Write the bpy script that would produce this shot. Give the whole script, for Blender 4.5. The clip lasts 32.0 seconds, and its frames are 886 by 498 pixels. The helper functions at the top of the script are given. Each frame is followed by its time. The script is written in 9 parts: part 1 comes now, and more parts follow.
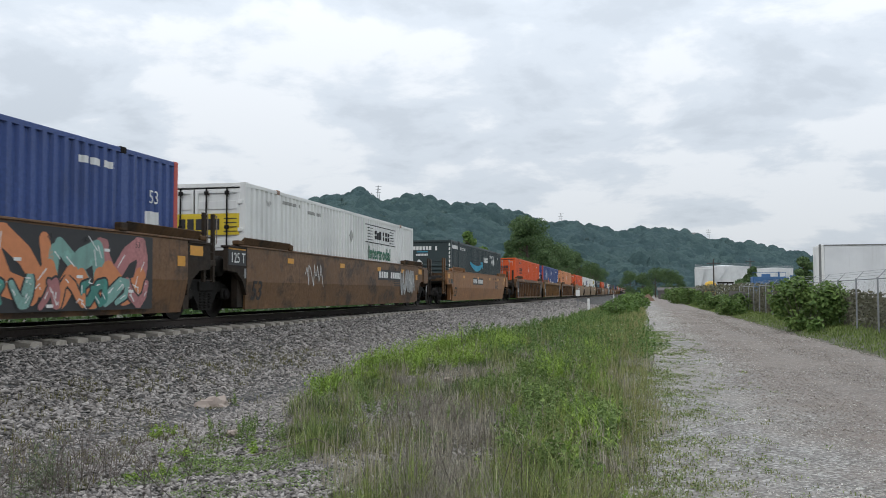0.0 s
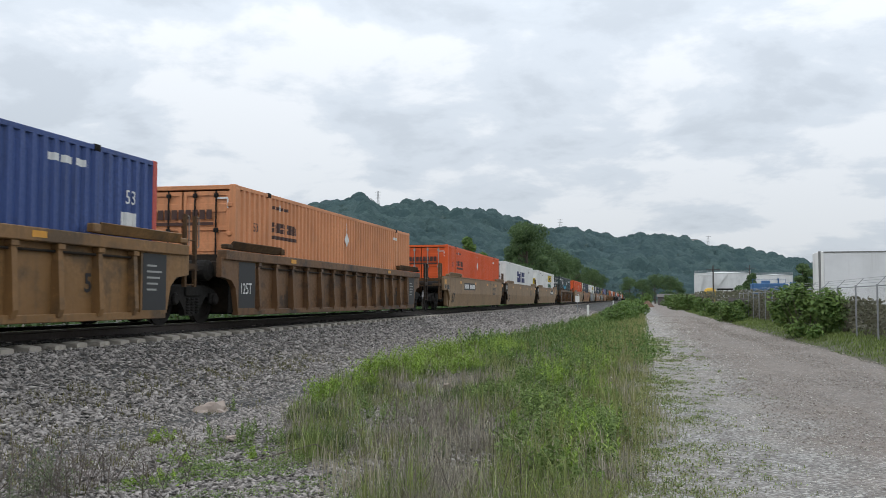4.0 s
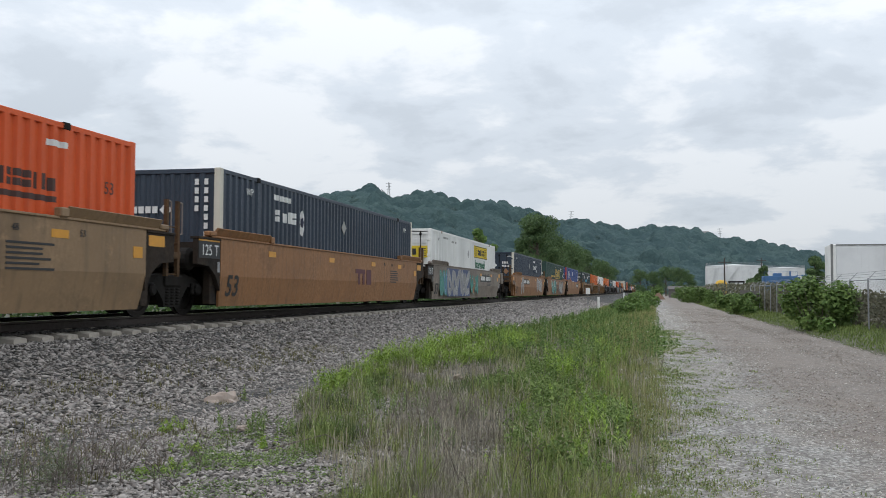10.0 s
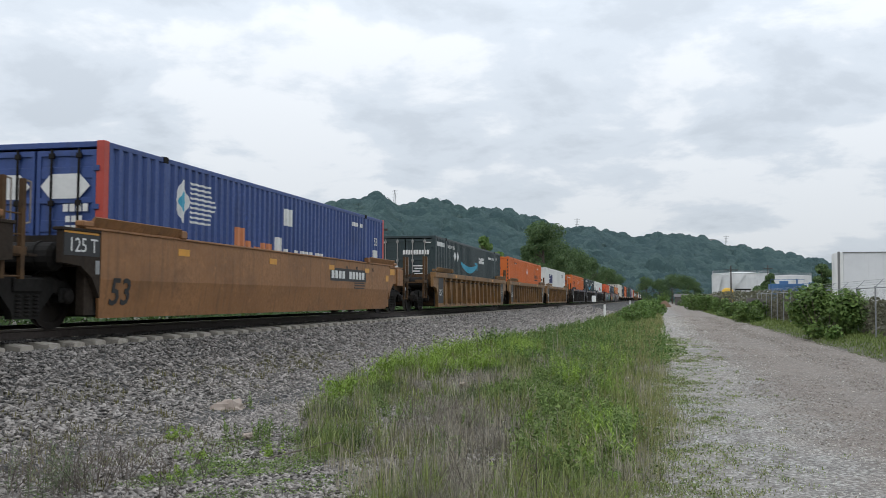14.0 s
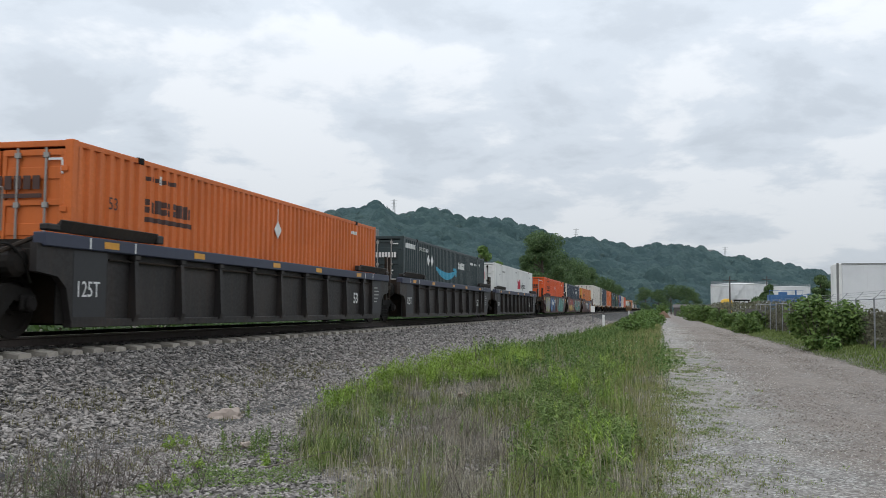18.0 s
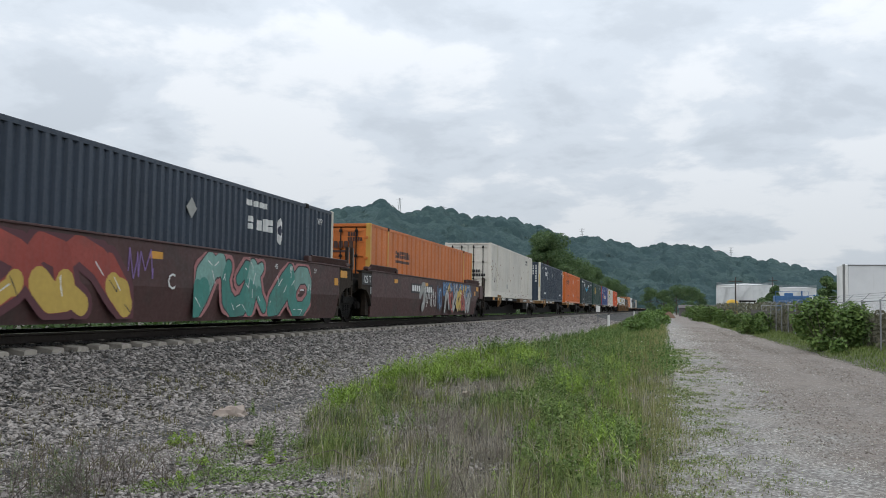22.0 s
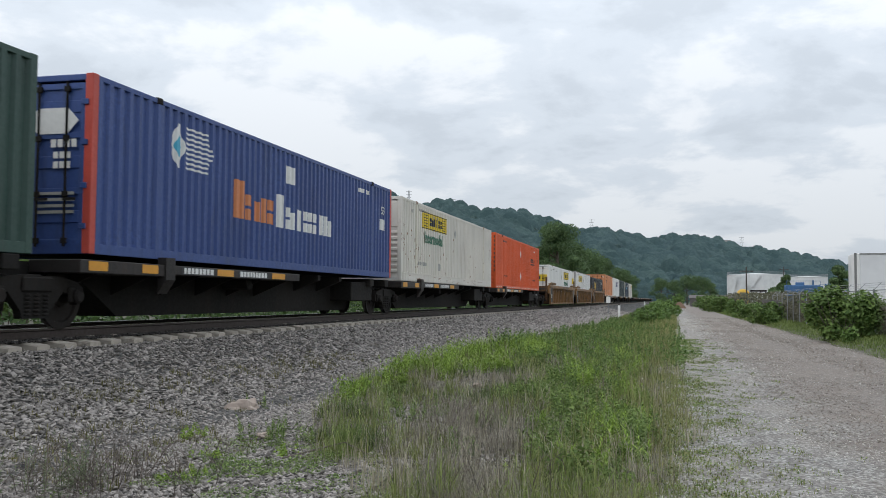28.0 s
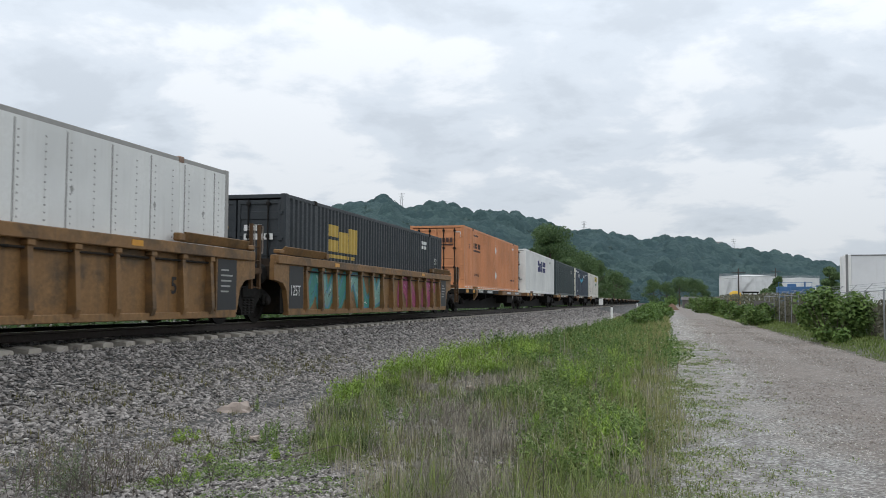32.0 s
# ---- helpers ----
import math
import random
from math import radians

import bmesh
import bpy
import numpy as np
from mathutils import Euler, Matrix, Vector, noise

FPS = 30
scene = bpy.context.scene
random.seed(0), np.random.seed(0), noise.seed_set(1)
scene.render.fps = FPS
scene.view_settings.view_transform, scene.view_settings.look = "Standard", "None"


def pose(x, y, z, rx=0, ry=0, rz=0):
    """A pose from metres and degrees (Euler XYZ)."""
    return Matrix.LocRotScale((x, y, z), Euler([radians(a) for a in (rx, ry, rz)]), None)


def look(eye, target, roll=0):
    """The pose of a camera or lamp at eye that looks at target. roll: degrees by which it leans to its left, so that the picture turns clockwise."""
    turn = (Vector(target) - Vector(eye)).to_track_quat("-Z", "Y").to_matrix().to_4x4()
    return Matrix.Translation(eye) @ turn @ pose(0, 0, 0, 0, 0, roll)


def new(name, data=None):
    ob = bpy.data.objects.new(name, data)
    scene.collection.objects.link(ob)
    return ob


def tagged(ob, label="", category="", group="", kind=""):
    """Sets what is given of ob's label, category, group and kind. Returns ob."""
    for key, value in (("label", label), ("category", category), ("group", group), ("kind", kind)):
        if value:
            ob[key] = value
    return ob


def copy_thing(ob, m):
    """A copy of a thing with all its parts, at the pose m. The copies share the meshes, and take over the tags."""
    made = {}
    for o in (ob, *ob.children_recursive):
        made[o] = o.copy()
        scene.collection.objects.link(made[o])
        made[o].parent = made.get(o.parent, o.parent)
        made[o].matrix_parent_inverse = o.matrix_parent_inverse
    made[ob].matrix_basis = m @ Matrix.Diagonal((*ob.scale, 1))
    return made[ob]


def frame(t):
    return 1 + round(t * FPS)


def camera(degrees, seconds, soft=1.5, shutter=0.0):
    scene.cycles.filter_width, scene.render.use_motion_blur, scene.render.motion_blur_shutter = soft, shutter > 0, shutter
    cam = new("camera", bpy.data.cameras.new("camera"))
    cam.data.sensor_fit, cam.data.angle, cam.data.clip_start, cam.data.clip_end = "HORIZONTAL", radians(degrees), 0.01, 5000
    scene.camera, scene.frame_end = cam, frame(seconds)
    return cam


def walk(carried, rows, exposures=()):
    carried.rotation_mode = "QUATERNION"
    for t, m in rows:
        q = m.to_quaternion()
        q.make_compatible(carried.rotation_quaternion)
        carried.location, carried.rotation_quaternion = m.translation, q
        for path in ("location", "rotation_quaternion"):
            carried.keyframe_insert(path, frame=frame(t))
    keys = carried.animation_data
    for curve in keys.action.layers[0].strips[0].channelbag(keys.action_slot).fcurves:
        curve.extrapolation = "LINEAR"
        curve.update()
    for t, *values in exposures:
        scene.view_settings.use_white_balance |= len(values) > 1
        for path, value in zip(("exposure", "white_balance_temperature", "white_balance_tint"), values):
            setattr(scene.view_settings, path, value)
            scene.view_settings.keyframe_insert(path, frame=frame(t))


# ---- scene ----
# Camera: handheld on one spot beside the gravel lane, turning a little.
EYE = Vector((0.0, 0.0, 1.55))
# seconds, heading to the left of the track's direction, tilt up, lean (degrees)
PATH = [
    (0, 12.097, 2.765, -0.155), (0.5, 12.210, 2.797, 0.214), (1, 12.357, 2.866, 0.843), (1.5, 12.421, 3.073, 1.242),
    (2, 12.317, 3.133, 0.852), (2.5, 12.241, 3.089, 0.244), (3, 12.102, 3.117, 0.075), (3.5, 12.095, 3.117, -0.067),
    (5.5, 11.978, 3.139, 0.481), (6, 12.090, 3.108, 0.378), (6.5, 12.209, 3.042, 0.230), (7, 12.329, 2.970, 0.190),
    (7.5, 12.462, 2.912, 0.144), (8, 12.541, 2.860, 0.105), (8.5, 12.597, 2.809, 0.275), (9, 12.629, 2.726, 0.212),
    (9.5, 12.631, 2.653, 0.327), (10, 12.728, 2.587, 0.243), (10.5, 12.833, 2.546, 0.137), (11, 12.956, 2.543, 0.271),
    (11.5, 13.010, 2.537, 0.272), (12, 13.043, 2.552, 0.337), (12.5, 13.050, 2.700, 0.262), (13, 13.075, 2.755, 0.249),
    (13.5, 13.076, 2.915, 0.251), (14, 13.093, 3.061, 0.261), (14.5, 13.115, 3.210, 0.030), (16.5, 13.076, 3.636, 0.274),
    (17, 13.097, 3.684, 0.447), (17.5, 13.083, 3.694, 0.525), (18, 13.038, 3.647, 0.530), (18.5, 13.018, 3.677, 0.403),
    (19, 13.015, 3.619, 0.238), (19.5, 13.038, 3.605, 0.328), (20, 13.102, 3.571, 0.436), (20.5, 13.177, 3.590, 0.518),
    (21, 13.250, 3.590, 0.369), (21.5, 13.302, 3.598, 0.508), (22, 13.371, 3.585, 0.868), (22.5, 13.445, 3.557, 0.774),
    (23, 13.591, 3.496, 0.574), (23.5, 13.701, 3.421, 0.661), (24, 13.775, 3.393, 0.492), (24.5, 13.858, 3.352, 0.573),
    (25, 13.901, 3.325, 0.725), (25.5, 13.937, 3.345, 0.570), (27.5, 14.012, 3.125, 0.313), (28, 13.967, 3.086, 0.423),
    (28.5, 13.932, 3.020, 0.472), (29, 13.901, 2.995, 0.553), (29.5, 13.872, 3.004, 0.625), (30, 13.850, 3.049, 0.329),
    (30.5, 13.774, 3.068, 0.372), (31, 13.709, 3.132, 0.461), (31.5, 13.622, 3.220, 0.242), (32, 13.518, 3.234, 0.271),
]


def aim(heading, tilt, lean):
    h, t = radians(heading), radians(tilt)
    way = Vector((-math.sin(h) * math.cos(t), math.cos(h) * math.cos(t), math.sin(t)))
    return look(EYE, EYE + way, lean)


cam = camera(51.32, 32.0, soft=0.9, shutter=0.06)
walk(cam, [(t, aim(h, p, r)) for t, h, p, r in PATH], [(0, 0.0), (14.5, 0.0), (17, -0.06), (24, -0.06), (27, 0.0), (32, 0.0)])

# ---- plan (metres) ----
TRACK_X = -10.27      # track centre line, along +y
RAIL_Z = 1.05         # top of rail
SPEED = 21.750        # train, towards -y
DECK_Z = 1.100        # container seat of the spine cars over the rail
WELL_Z = 0.205        # container seat of the well cars over the rail

# ---- light: overcast day ----
world = bpy.data.worlds.new("overcast_sky")
scene.world = world
world.use_nodes = True
SUN_EL, SUN_AZ = radians(52), radians(215)


def build_sky():
    nt = world.node_tree
    n, l = nt.nodes, nt.links
    n.clear()
    out = n.new("ShaderNodeOutputWorld")
    bg = n.new("ShaderNodeBackground")
    sky = n.new("ShaderNodeTexSky")
    sky.sky_type = "NISHITA"
    sky.sun_disc = False
    sky.sun_elevation, sky.sun_rotation = SUN_EL, SUN_AZ
    sky.air_density, sky.dust_density = 1.0, 2.0
    dim = n.new("ShaderNodeVectorMath")
    dim.operation = "SCALE"
    dim.inputs["Scale"].default_value = 0.1
    l.new(sky.outputs[0], dim.inputs[0])
    tc = n.new("ShaderNodeTexCoord")
    sep = n.new("ShaderNodeSeparateXYZ")
    l.new(tc.outputs["Generated"], sep.inputs[0])
    # flatten the dome into a cloud layer: direction / (height + 0.12)
    up = n.new("ShaderNodeMath")
    up.operation = "ABSOLUTE"
    l.new(sep.outputs[2], up.inputs[0])
    add = n.new("ShaderNodeMath")
    add.operation = "ADD"
    add.inputs[1].default_value = 0.26
    l.new(up.outputs[0], add.inputs[0])
    inv = n.new("ShaderNodeMath")
    inv.operation = "DIVIDE"
    inv.inputs[0].default_value = 1.0
    l.new(add.outputs[0], inv.inputs[1])
    flat = n.new("ShaderNodeVectorMath")
    flat.operation = "SCALE"
    l.new(tc.outputs["Generated"], flat.inputs[0])
    l.new(inv.outputs[0], flat.inputs["Scale"])
    mp = n.new("ShaderNodeMapping")
    mp.inputs["Location"].default_value = (3.1, 1.7, 0.0)
    mp.inputs["Scale"].default_value = (1.0, 1.0, 0.5)
    l.new(flat.outputs[0], mp.inputs[0])
    big = n.new("ShaderNodeTexNoise")
    big.inputs["Scale"].default_value = 2.7
    big.inputs["Detail"].default_value = 8.0
    big.inputs["Roughness"].default_value = 0.56
    big.inputs["Distortion"].default_value = 0.15
    l.new(mp.outputs[0], big.inputs[0])
    ramp = n.new("ShaderNodeValToRGB")
    ramp.color_ramp.interpolation = "EASE"
    e = ramp.color_ramp.elements
    e[0].position, e[0].color = 0.36, (0.70, 0.77, 0.855, 1)
    e[1].position, e[1].color = 0.58, (0.98, 1.03, 1.09, 1)
    mid = e.new(0.47)
    mid.color = (0.80, 0.875, 0.965, 1)
    l.new(big.outputs[0], ramp.inputs[0])
    rise = n.new("ShaderNodeMapRange")
    rise.inputs[1].default_value, rise.inputs[2].default_value = 0.0, 0.5
    rise.inputs[3].default_value, rise.inputs[4].default_value = 0.67, 1.33
    l.new(sep.outputs[2], rise.inputs[0])
    lift = n.new("ShaderNodeVectorMath")
    lift.operation = "SCALE"
    l.new(ramp.outputs[0], lift.inputs[0])
    l.new(rise.outputs[0], lift.inputs["Scale"])
    mix = n.new("ShaderNodeMix")
    mix.data_type = "RGBA"
    mix.inputs["Factor"].default_value = 0.93
    l.new(dim.outputs[0], mix.inputs[6])
    l.new(lift.outputs[0], mix.inputs[7])
    l.new(mix.outputs[2], bg.inputs["Color"])
    bg.inputs["Strength"].default_value = 1.0
    l.new(bg.outputs[0], out.inputs[0])


build_sky()
sun_data = bpy.data.lights.new("sun", "SUN")
sun_data.energy, sun_data.angle, sun_data.color = 0.55, radians(25), (1.0, 0.96, 0.9)
sun = new("sun", sun_data)
sun.matrix_world = look((0, 0, 300), Vector((0, 0, 300)) - Vector((math.sin(SUN_AZ) * math.cos(SUN_EL), math.cos(SUN_AZ) * math.cos(SUN_EL), math.sin(SUN_EL))))
scene.view_settings.exposure = 0.0


# ---- materials ----
def nodes_of(name):
    m = bpy.data.materials.new(name)
    m.use_nodes = True
    return m, m.node_tree.nodes, m.node_tree.links, m.node_tree.nodes["Principled BSDF"]


def noise_node(n, l, coord, scale, detail=3.0, rough=0.55, stretch=None):
    t = n.new("ShaderNodeTexNoise")
    t.inputs["Scale"].default_value, t.inputs["Detail"].default_value, t.inputs["Roughness"].default_value = scale, detail, rough
    if stretch:
        mp = n.new("ShaderNodeMapping")
        mp.inputs["Scale"].default_value = stretch
        l.new(coord, mp.inputs[0])
        coord = mp.outputs[0]
    l.new(coord, t.inputs[0])
    return t.outputs[0]


def remap(n, l, value, a, b, lo=0.0, hi=1.0):
    r = n.new("ShaderNodeMapRange")
    r.inputs[1].default_value, r.inputs[2].default_value, r.inputs[3].default_value, r.inputs[4].default_value = a, b, lo, hi
    l.new(value, r.inputs[0])
    return r.outputs[0]


def blend(n, l, fac, a, b):
    m = n.new("ShaderNodeMix")
    m.data_type = "RGBA"
    for sock, v in ((m.inputs["Factor"], fac), (m.inputs[6], a), (m.inputs[7], b)):
        if isinstance(v, (int, float)):
            sock.default_value = v
        elif isinstance(v, tuple):
            sock.default_value = (*v, 1)
        else:
            l.new(v, sock)
    return m.outputs[2]


def bump(n, l, bs, height, strength, distance=0.01):
    b = n.new("ShaderNodeBump")
    b.inputs["Strength"].default_value, b.inputs["Distance"].default_value = strength, distance
    l.new(height, b.inputs["Height"])
    l.new(b.outputs[0], bs.inputs["Normal"])


def shade(c, k):
    return tuple(min(1.0, x * k) for x in c)


def paint(name, col, grime=(0.06, 0.045, 0.035), dirt=0.45, streak=0.4, rough=0.55, metal=0.0, relief=0.15, fade=1.25, blot=0.0, spec=0.5):
    """Weathered paint on steel: faded patches, grime, streaks that run down."""
    m, n, l, bs = nodes_of(name)
    co = n.new("ShaderNodeTexCoord").outputs["Object"]
    shift = n.new("ShaderNodeVectorMath")
    shift.operation = "SCALE"
    shift.inputs[0].default_value = (0.0, 41.0, 17.0)
    l.new(n.new("ShaderNodeObjectInfo").outputs["Random"], shift.inputs["Scale"])
    move = n.new("ShaderNodeVectorMath")
    l.new(co, move.inputs[0])
    l.new(shift.outputs[0], move.inputs[1])
    co = move.outputs[0]
    large = noise_node(n, l, co, 0.55, 4.0)
    fine = noise_node(n, l, co, 14.0, 4.0, 0.65)
    run = noise_node(n, l, co, 1.0, 4.0, 0.6, (7.0, 7.0, 0.45))
    c = blend(n, l, remap(n, l, large, 0.35, 0.7), shade(col, 0.86), shade(col, fade))
    c = blend(n, l, remap(n, l, run, 0.52, 0.78, 0.0, streak), c, grime)
    mask = n.new("ShaderNodeMath")
    mask.operation = "MULTIPLY"
    l.new(remap(n, l, large, 0.45, 0.75, 0.0, dirt), mask.inputs[0])
    l.new(remap(n, l, fine, 0.35, 0.65), mask.inputs[1])
    c = blend(n, l, mask.outputs[0], c, grime)
    if blot:
        spots = noise_node(n, l, co, 0.8, 7.0, 0.62, (1.0, 1.0, 1.5))
        c = blend(n, l, remap(n, l, spots, 0.50, 0.62, 0.0, blot), c, grime)
        rust = noise_node(n, l, co, 2.6, 6.0, 0.7)
        c = blend(n, l, remap(n, l, rust, 0.58, 0.70, 0.0, 0.55), c, shade(col, 1.55))
    l.new(c, bs.inputs["Base Color"])
    bs.inputs["Specular IOR Level"].default_value = spec
    l.new(remap(n, l, fine, 0.3, 0.7, rough - 0.1, rough + 0.15), bs.inputs["Roughness"])
    bs.inputs["Metallic"].default_value = metal
    bump(n, l, bs, fine, relief, 0.004)
    return m


def plain(name, col, rough=0.6, metal=0.0, vary=0.18, scale=9.0):
    m, n, l, bs = nodes_of(name)
    co = n.new("ShaderNodeTexCoord").outputs["Object"]
    f = noise_node(n, l, co, scale, 4.0)
    l.new(blend(n, l, f, shade(col, 1 - vary), shade(col, 1 + vary)), bs.inputs["Base Color"])
    bs.inputs["Roughness"].default_value, bs.inputs["Metallic"].default_value = rough, metal
    bump(n, l, bs, f, 0.12, 0.004)
    return m


def leafy(name, dark, light, rough=0.6, patch_scale=0.35):
    """Leaves: colour varies from leaf to leaf, a little light passes through."""
    m, n, l, bs = nodes_of(name)
    geo = n.new("ShaderNodeNewGeometry")
    co = n.new("ShaderNodeTexCoord").outputs["Object"]
    patch = noise_node(n, l, co, patch_scale, 3.0)
    a = blend(n, l, geo.outputs["Random Per Island"], dark, light)
    c = blend(n, l, remap(n, l, patch, 0.35, 0.65, 0.0, 0.5), a, shade(dark, 0.9))
    l.new(c, bs.inputs["Base Color"])
    bs.inputs["Roughness"].default_value = rough
    bs.inputs["Specular IOR Level"].default_value = 0.25
    tr = n.new("ShaderNodeBsdfTranslucent")
    l.new(c, tr.inputs[0])
    mx = n.new("ShaderNodeMixShader")
    mx.inputs[0].default_value = 0.28
    l.new(bs.outputs[0], mx.inputs[1])
    l.new(tr.outputs[0], mx.inputs[2])
    l.new(mx.outputs[0], n["Material Output"].inputs[0])
    return m


def stony(name, cols, scale, relief, tint=None, depth=0.02):
    """Loose stone: cells of several greys with relief, shade painted into the gaps; a second, larger drift of dust."""
    m, n, l, bs = nodes_of(name)
    co = n.new("ShaderNodeTexCoord").outputs["Object"]
    v = n.new("ShaderNodeTexVoronoi")
    v.inputs["Scale"].default_value = scale
    l.new(co, v.inputs["Vector"])
    bw = n.new("ShaderNodeSeparateColor")
    l.new(v.outputs["Color"], bw.inputs[0])
    ramp = n.new("ShaderNodeValToRGB")
    ramp.color_ramp.interpolation = "CONSTANT"
    e = ramp.color_ramp.elements
    while len(e) < len(cols):
        e.new(0.5)
    for i, c in enumerate(cols):
        e[i].position, e[i].color = i / len(cols), (*c, 1)
    l.new(bw.outputs[0], ramp.inputs[0])
    c = ramp.outputs[0]
    # tone falls towards the cell edges: shade between stones, put into the colour
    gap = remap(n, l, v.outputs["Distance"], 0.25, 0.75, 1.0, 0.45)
    gap_shade = n.new("ShaderNodeVectorMath")
    gap_shade.operation = "SCALE"
    l.new(c, gap_shade.inputs[0])
    l.new(gap, gap_shade.inputs["Scale"])
    c = gap_shade.outputs[0]
    drift = noise_node(n, l, co, 0.4, 5.0, 0.6)
    if tint:
        c = blend(n, l, remap(n, l, drift, 0.42, 0.68, 0.0, 0.75), c, tint)
    l.new(c, bs.inputs["Base Color"])
    bs.inputs["Roughness"].default_value = 0.9
    h = n.new("ShaderNodeMath")
    h.operation = "ADD"
    l.new(remap(n, l, v.outputs["Distance"], 0.0, 0.8, 1.0, 0.0), h.inputs[0])
    l.new(noise_node(n, l, co, scale * 2.5, 3.0), h.inputs[1])
    bump(n, l, bs, h.outputs[0], relief, depth)
    return m


def stone_piece(name, dark, light):
    m, n, l, bs = nodes_of(name)
    geo = n.new("ShaderNodeNewGeometry")
    co = n.new("ShaderNodeTexCoord").outputs["Object"]
    a = blend(n, l, geo.outputs["Random Per Island"], dark, light)
    f = noise_node(n, l, co, 40.0, 3.0)
    l.new(blend(n, l, remap(n, l, f, 0.3, 0.7, 0.0, 0.35), a, shade(light, 1.1)), bs.inputs["Base Color"])
    bs.inputs["Roughness"].default_value = 0.88
    return m


STEEL_DARK = paint("grimy_black_steel", (0.013, 0.012, 0.011), (0.030, 0.022, 0.017), 0.6, 0.4, 0.8, spec=0.2)
WHEEL_STEEL = paint("worn_wheel_steel", (0.014, 0.012, 0.011), (0.035, 0.026, 0.02), 0.5, 0.2, 0.75, spec=0.2)
TREAD = plain("polished_tread", (0.20, 0.195, 0.19), 0.32, 1.0)
RAIL_STEEL = paint("rusty_rail_side", (0.035, 0.025, 0.021), (0.03, 0.025, 0.02), 0.5, 0.2, 0.75)
RUSTY_FITTING = paint("rusty_pale_fitting", (0.30, 0.20, 0.15), (0.09, 0.045, 0.03), 0.8, 0.5, 0.8, blot=0.6)
RAIL_HEAD = plain("polished_rail_head", (0.45, 0.44, 0.43), 0.25, 1.0)
CONCRETE = paint("pale_concrete", (0.37, 0.335, 0.285), (0.13, 0.11, 0.09), 0.9, 0.2, 0.9, relief=0.4, blot=0.35)
WELL = {
    "brown": paint("weathered_brown_paint", (0.155, 0.080, 0.036), (0.035, 0.024, 0.018), 0.85, 0.6, blot=0.85, spec=0.35),
    "tan": paint("dusty_tan_paint", (0.255, 0.165, 0.090), (0.07, 0.05, 0.032), 0.45, 0.45, blot=0.2, spec=0.35),
    "orange": paint("orange_brown_paint", (0.275, 0.130, 0.053), (0.05, 0.037, 0.025), 0.5, 0.5, blot=0.2, spec=0.35),
    "ochre": paint("ochre_brown_paint", (0.225, 0.120, 0.045), (0.06, 0.045, 0.03), 0.6, 0.5, blot=0.7, spec=0.35),
    "grey": paint("faded_grey_brown_paint", (0.20, 0.165, 0.135), (0.10, 0.07, 0.05), 0.6, 0.5, blot=0.5, spec=0.35),
    "black": paint("dark_grey_car_paint", (0.024, 0.021, 0.020), (0.06, 0.04, 0.03), 0.7, 0.5, spec=0.3),
    "grime": paint("grimy_rusty_steel", (0.032, 0.022, 0.015), (0.011, 0.010, 0.009), 0.9, 0.5, 0.8, blot=0.8, spec=0.25),
    "rust": paint("dark_rusty_brown_steel", (0.095, 0.052, 0.024), (0.020, 0.016, 0.012), 0.9, 0.5, 0.8, blot=0.8, spec=0.25),
    "maroon": paint("dark_maroon_paint", (0.075, 0.034, 0.032), (0.045, 0.033, 0.03), 0.5, 0.35, blot=0.5, spec=0.35),
}
SKIN = {
    "orange_red": paint("orange_red_container_paint", (0.68, 0.105, 0.024), (0.18, 0.05, 0.03), 0.25, 0.25, 0.5, fade=1.12, spec=0.3),
    "orange": paint("orange_container_paint", (0.62, 0.15, 0.032), (0.20, 0.07, 0.035), 0.3, 0.3, 0.5, fade=1.15, spec=0.3),
    "peach": paint("sun_faded_orange_paint", (0.60, 0.25, 0.11), (0.28, 0.13, 0.07), 0.4, 0.4, 0.6),
    "amber": paint("amber_orange_paint", (0.52, 0.135, 0.018), (0.2, 0.09, 0.03), 0.3, 0.3, 0.5),
    "white": paint("off_white_container_paint", (0.73, 0.73, 0.705), (0.36, 0.33, 0.28), 0.25, 0.25, 0.5, fade=1.1),
    "cream": paint("dirty_cream_white_paint", (0.68, 0.65, 0.585), (0.27, 0.19, 0.125), 0.3, 0.5, 0.6, fade=1.07),
    "blue": paint("royal_blue_container_paint", (0.029, 0.064, 0.215), (0.025, 0.03, 0.045), 0.5, 0.45, 0.5),
    "navy": paint("dark_navy_container_paint", (0.022, 0.036, 0.058), (0.03, 0.035, 0.045), 0.3, 0.25, 0.5),
    "slate": paint("dark_slate_green_paint", (0.020, 0.036, 0.038), (0.03, 0.035, 0.035), 0.3, 0.25, 0.5),
    "green": paint("dark_green_container_paint", (0.020, 0.055, 0.043), (0.03, 0.035, 0.03), 0.4, 0.3, 0.55),
    "ink": paint("blue_black_container_paint", (0.022, 0.028, 0.033), (0.04, 0.04, 0.04), 0.4, 0.35, 0.55),
    "red": paint("red_trim_paint", (0.45, 0.06, 0.04), (0.12, 0.04, 0.03), 0.3, 0.3, 0.5),
    "ivory": paint("ivory_post_paint", (0.60, 0.57, 0.48), (0.3, 0.25, 0.18), 0.3, 0.3, 0.5),
    "gold": paint("amber_post_paint", (0.55, 0.30, 0.05), (0.2, 0.12, 0.05), 0.3, 0.3, 0.5),
    "alu": plain("dull_aluminium_rail", (0.32, 0.31, 0.29), 0.5, 0.5),
}
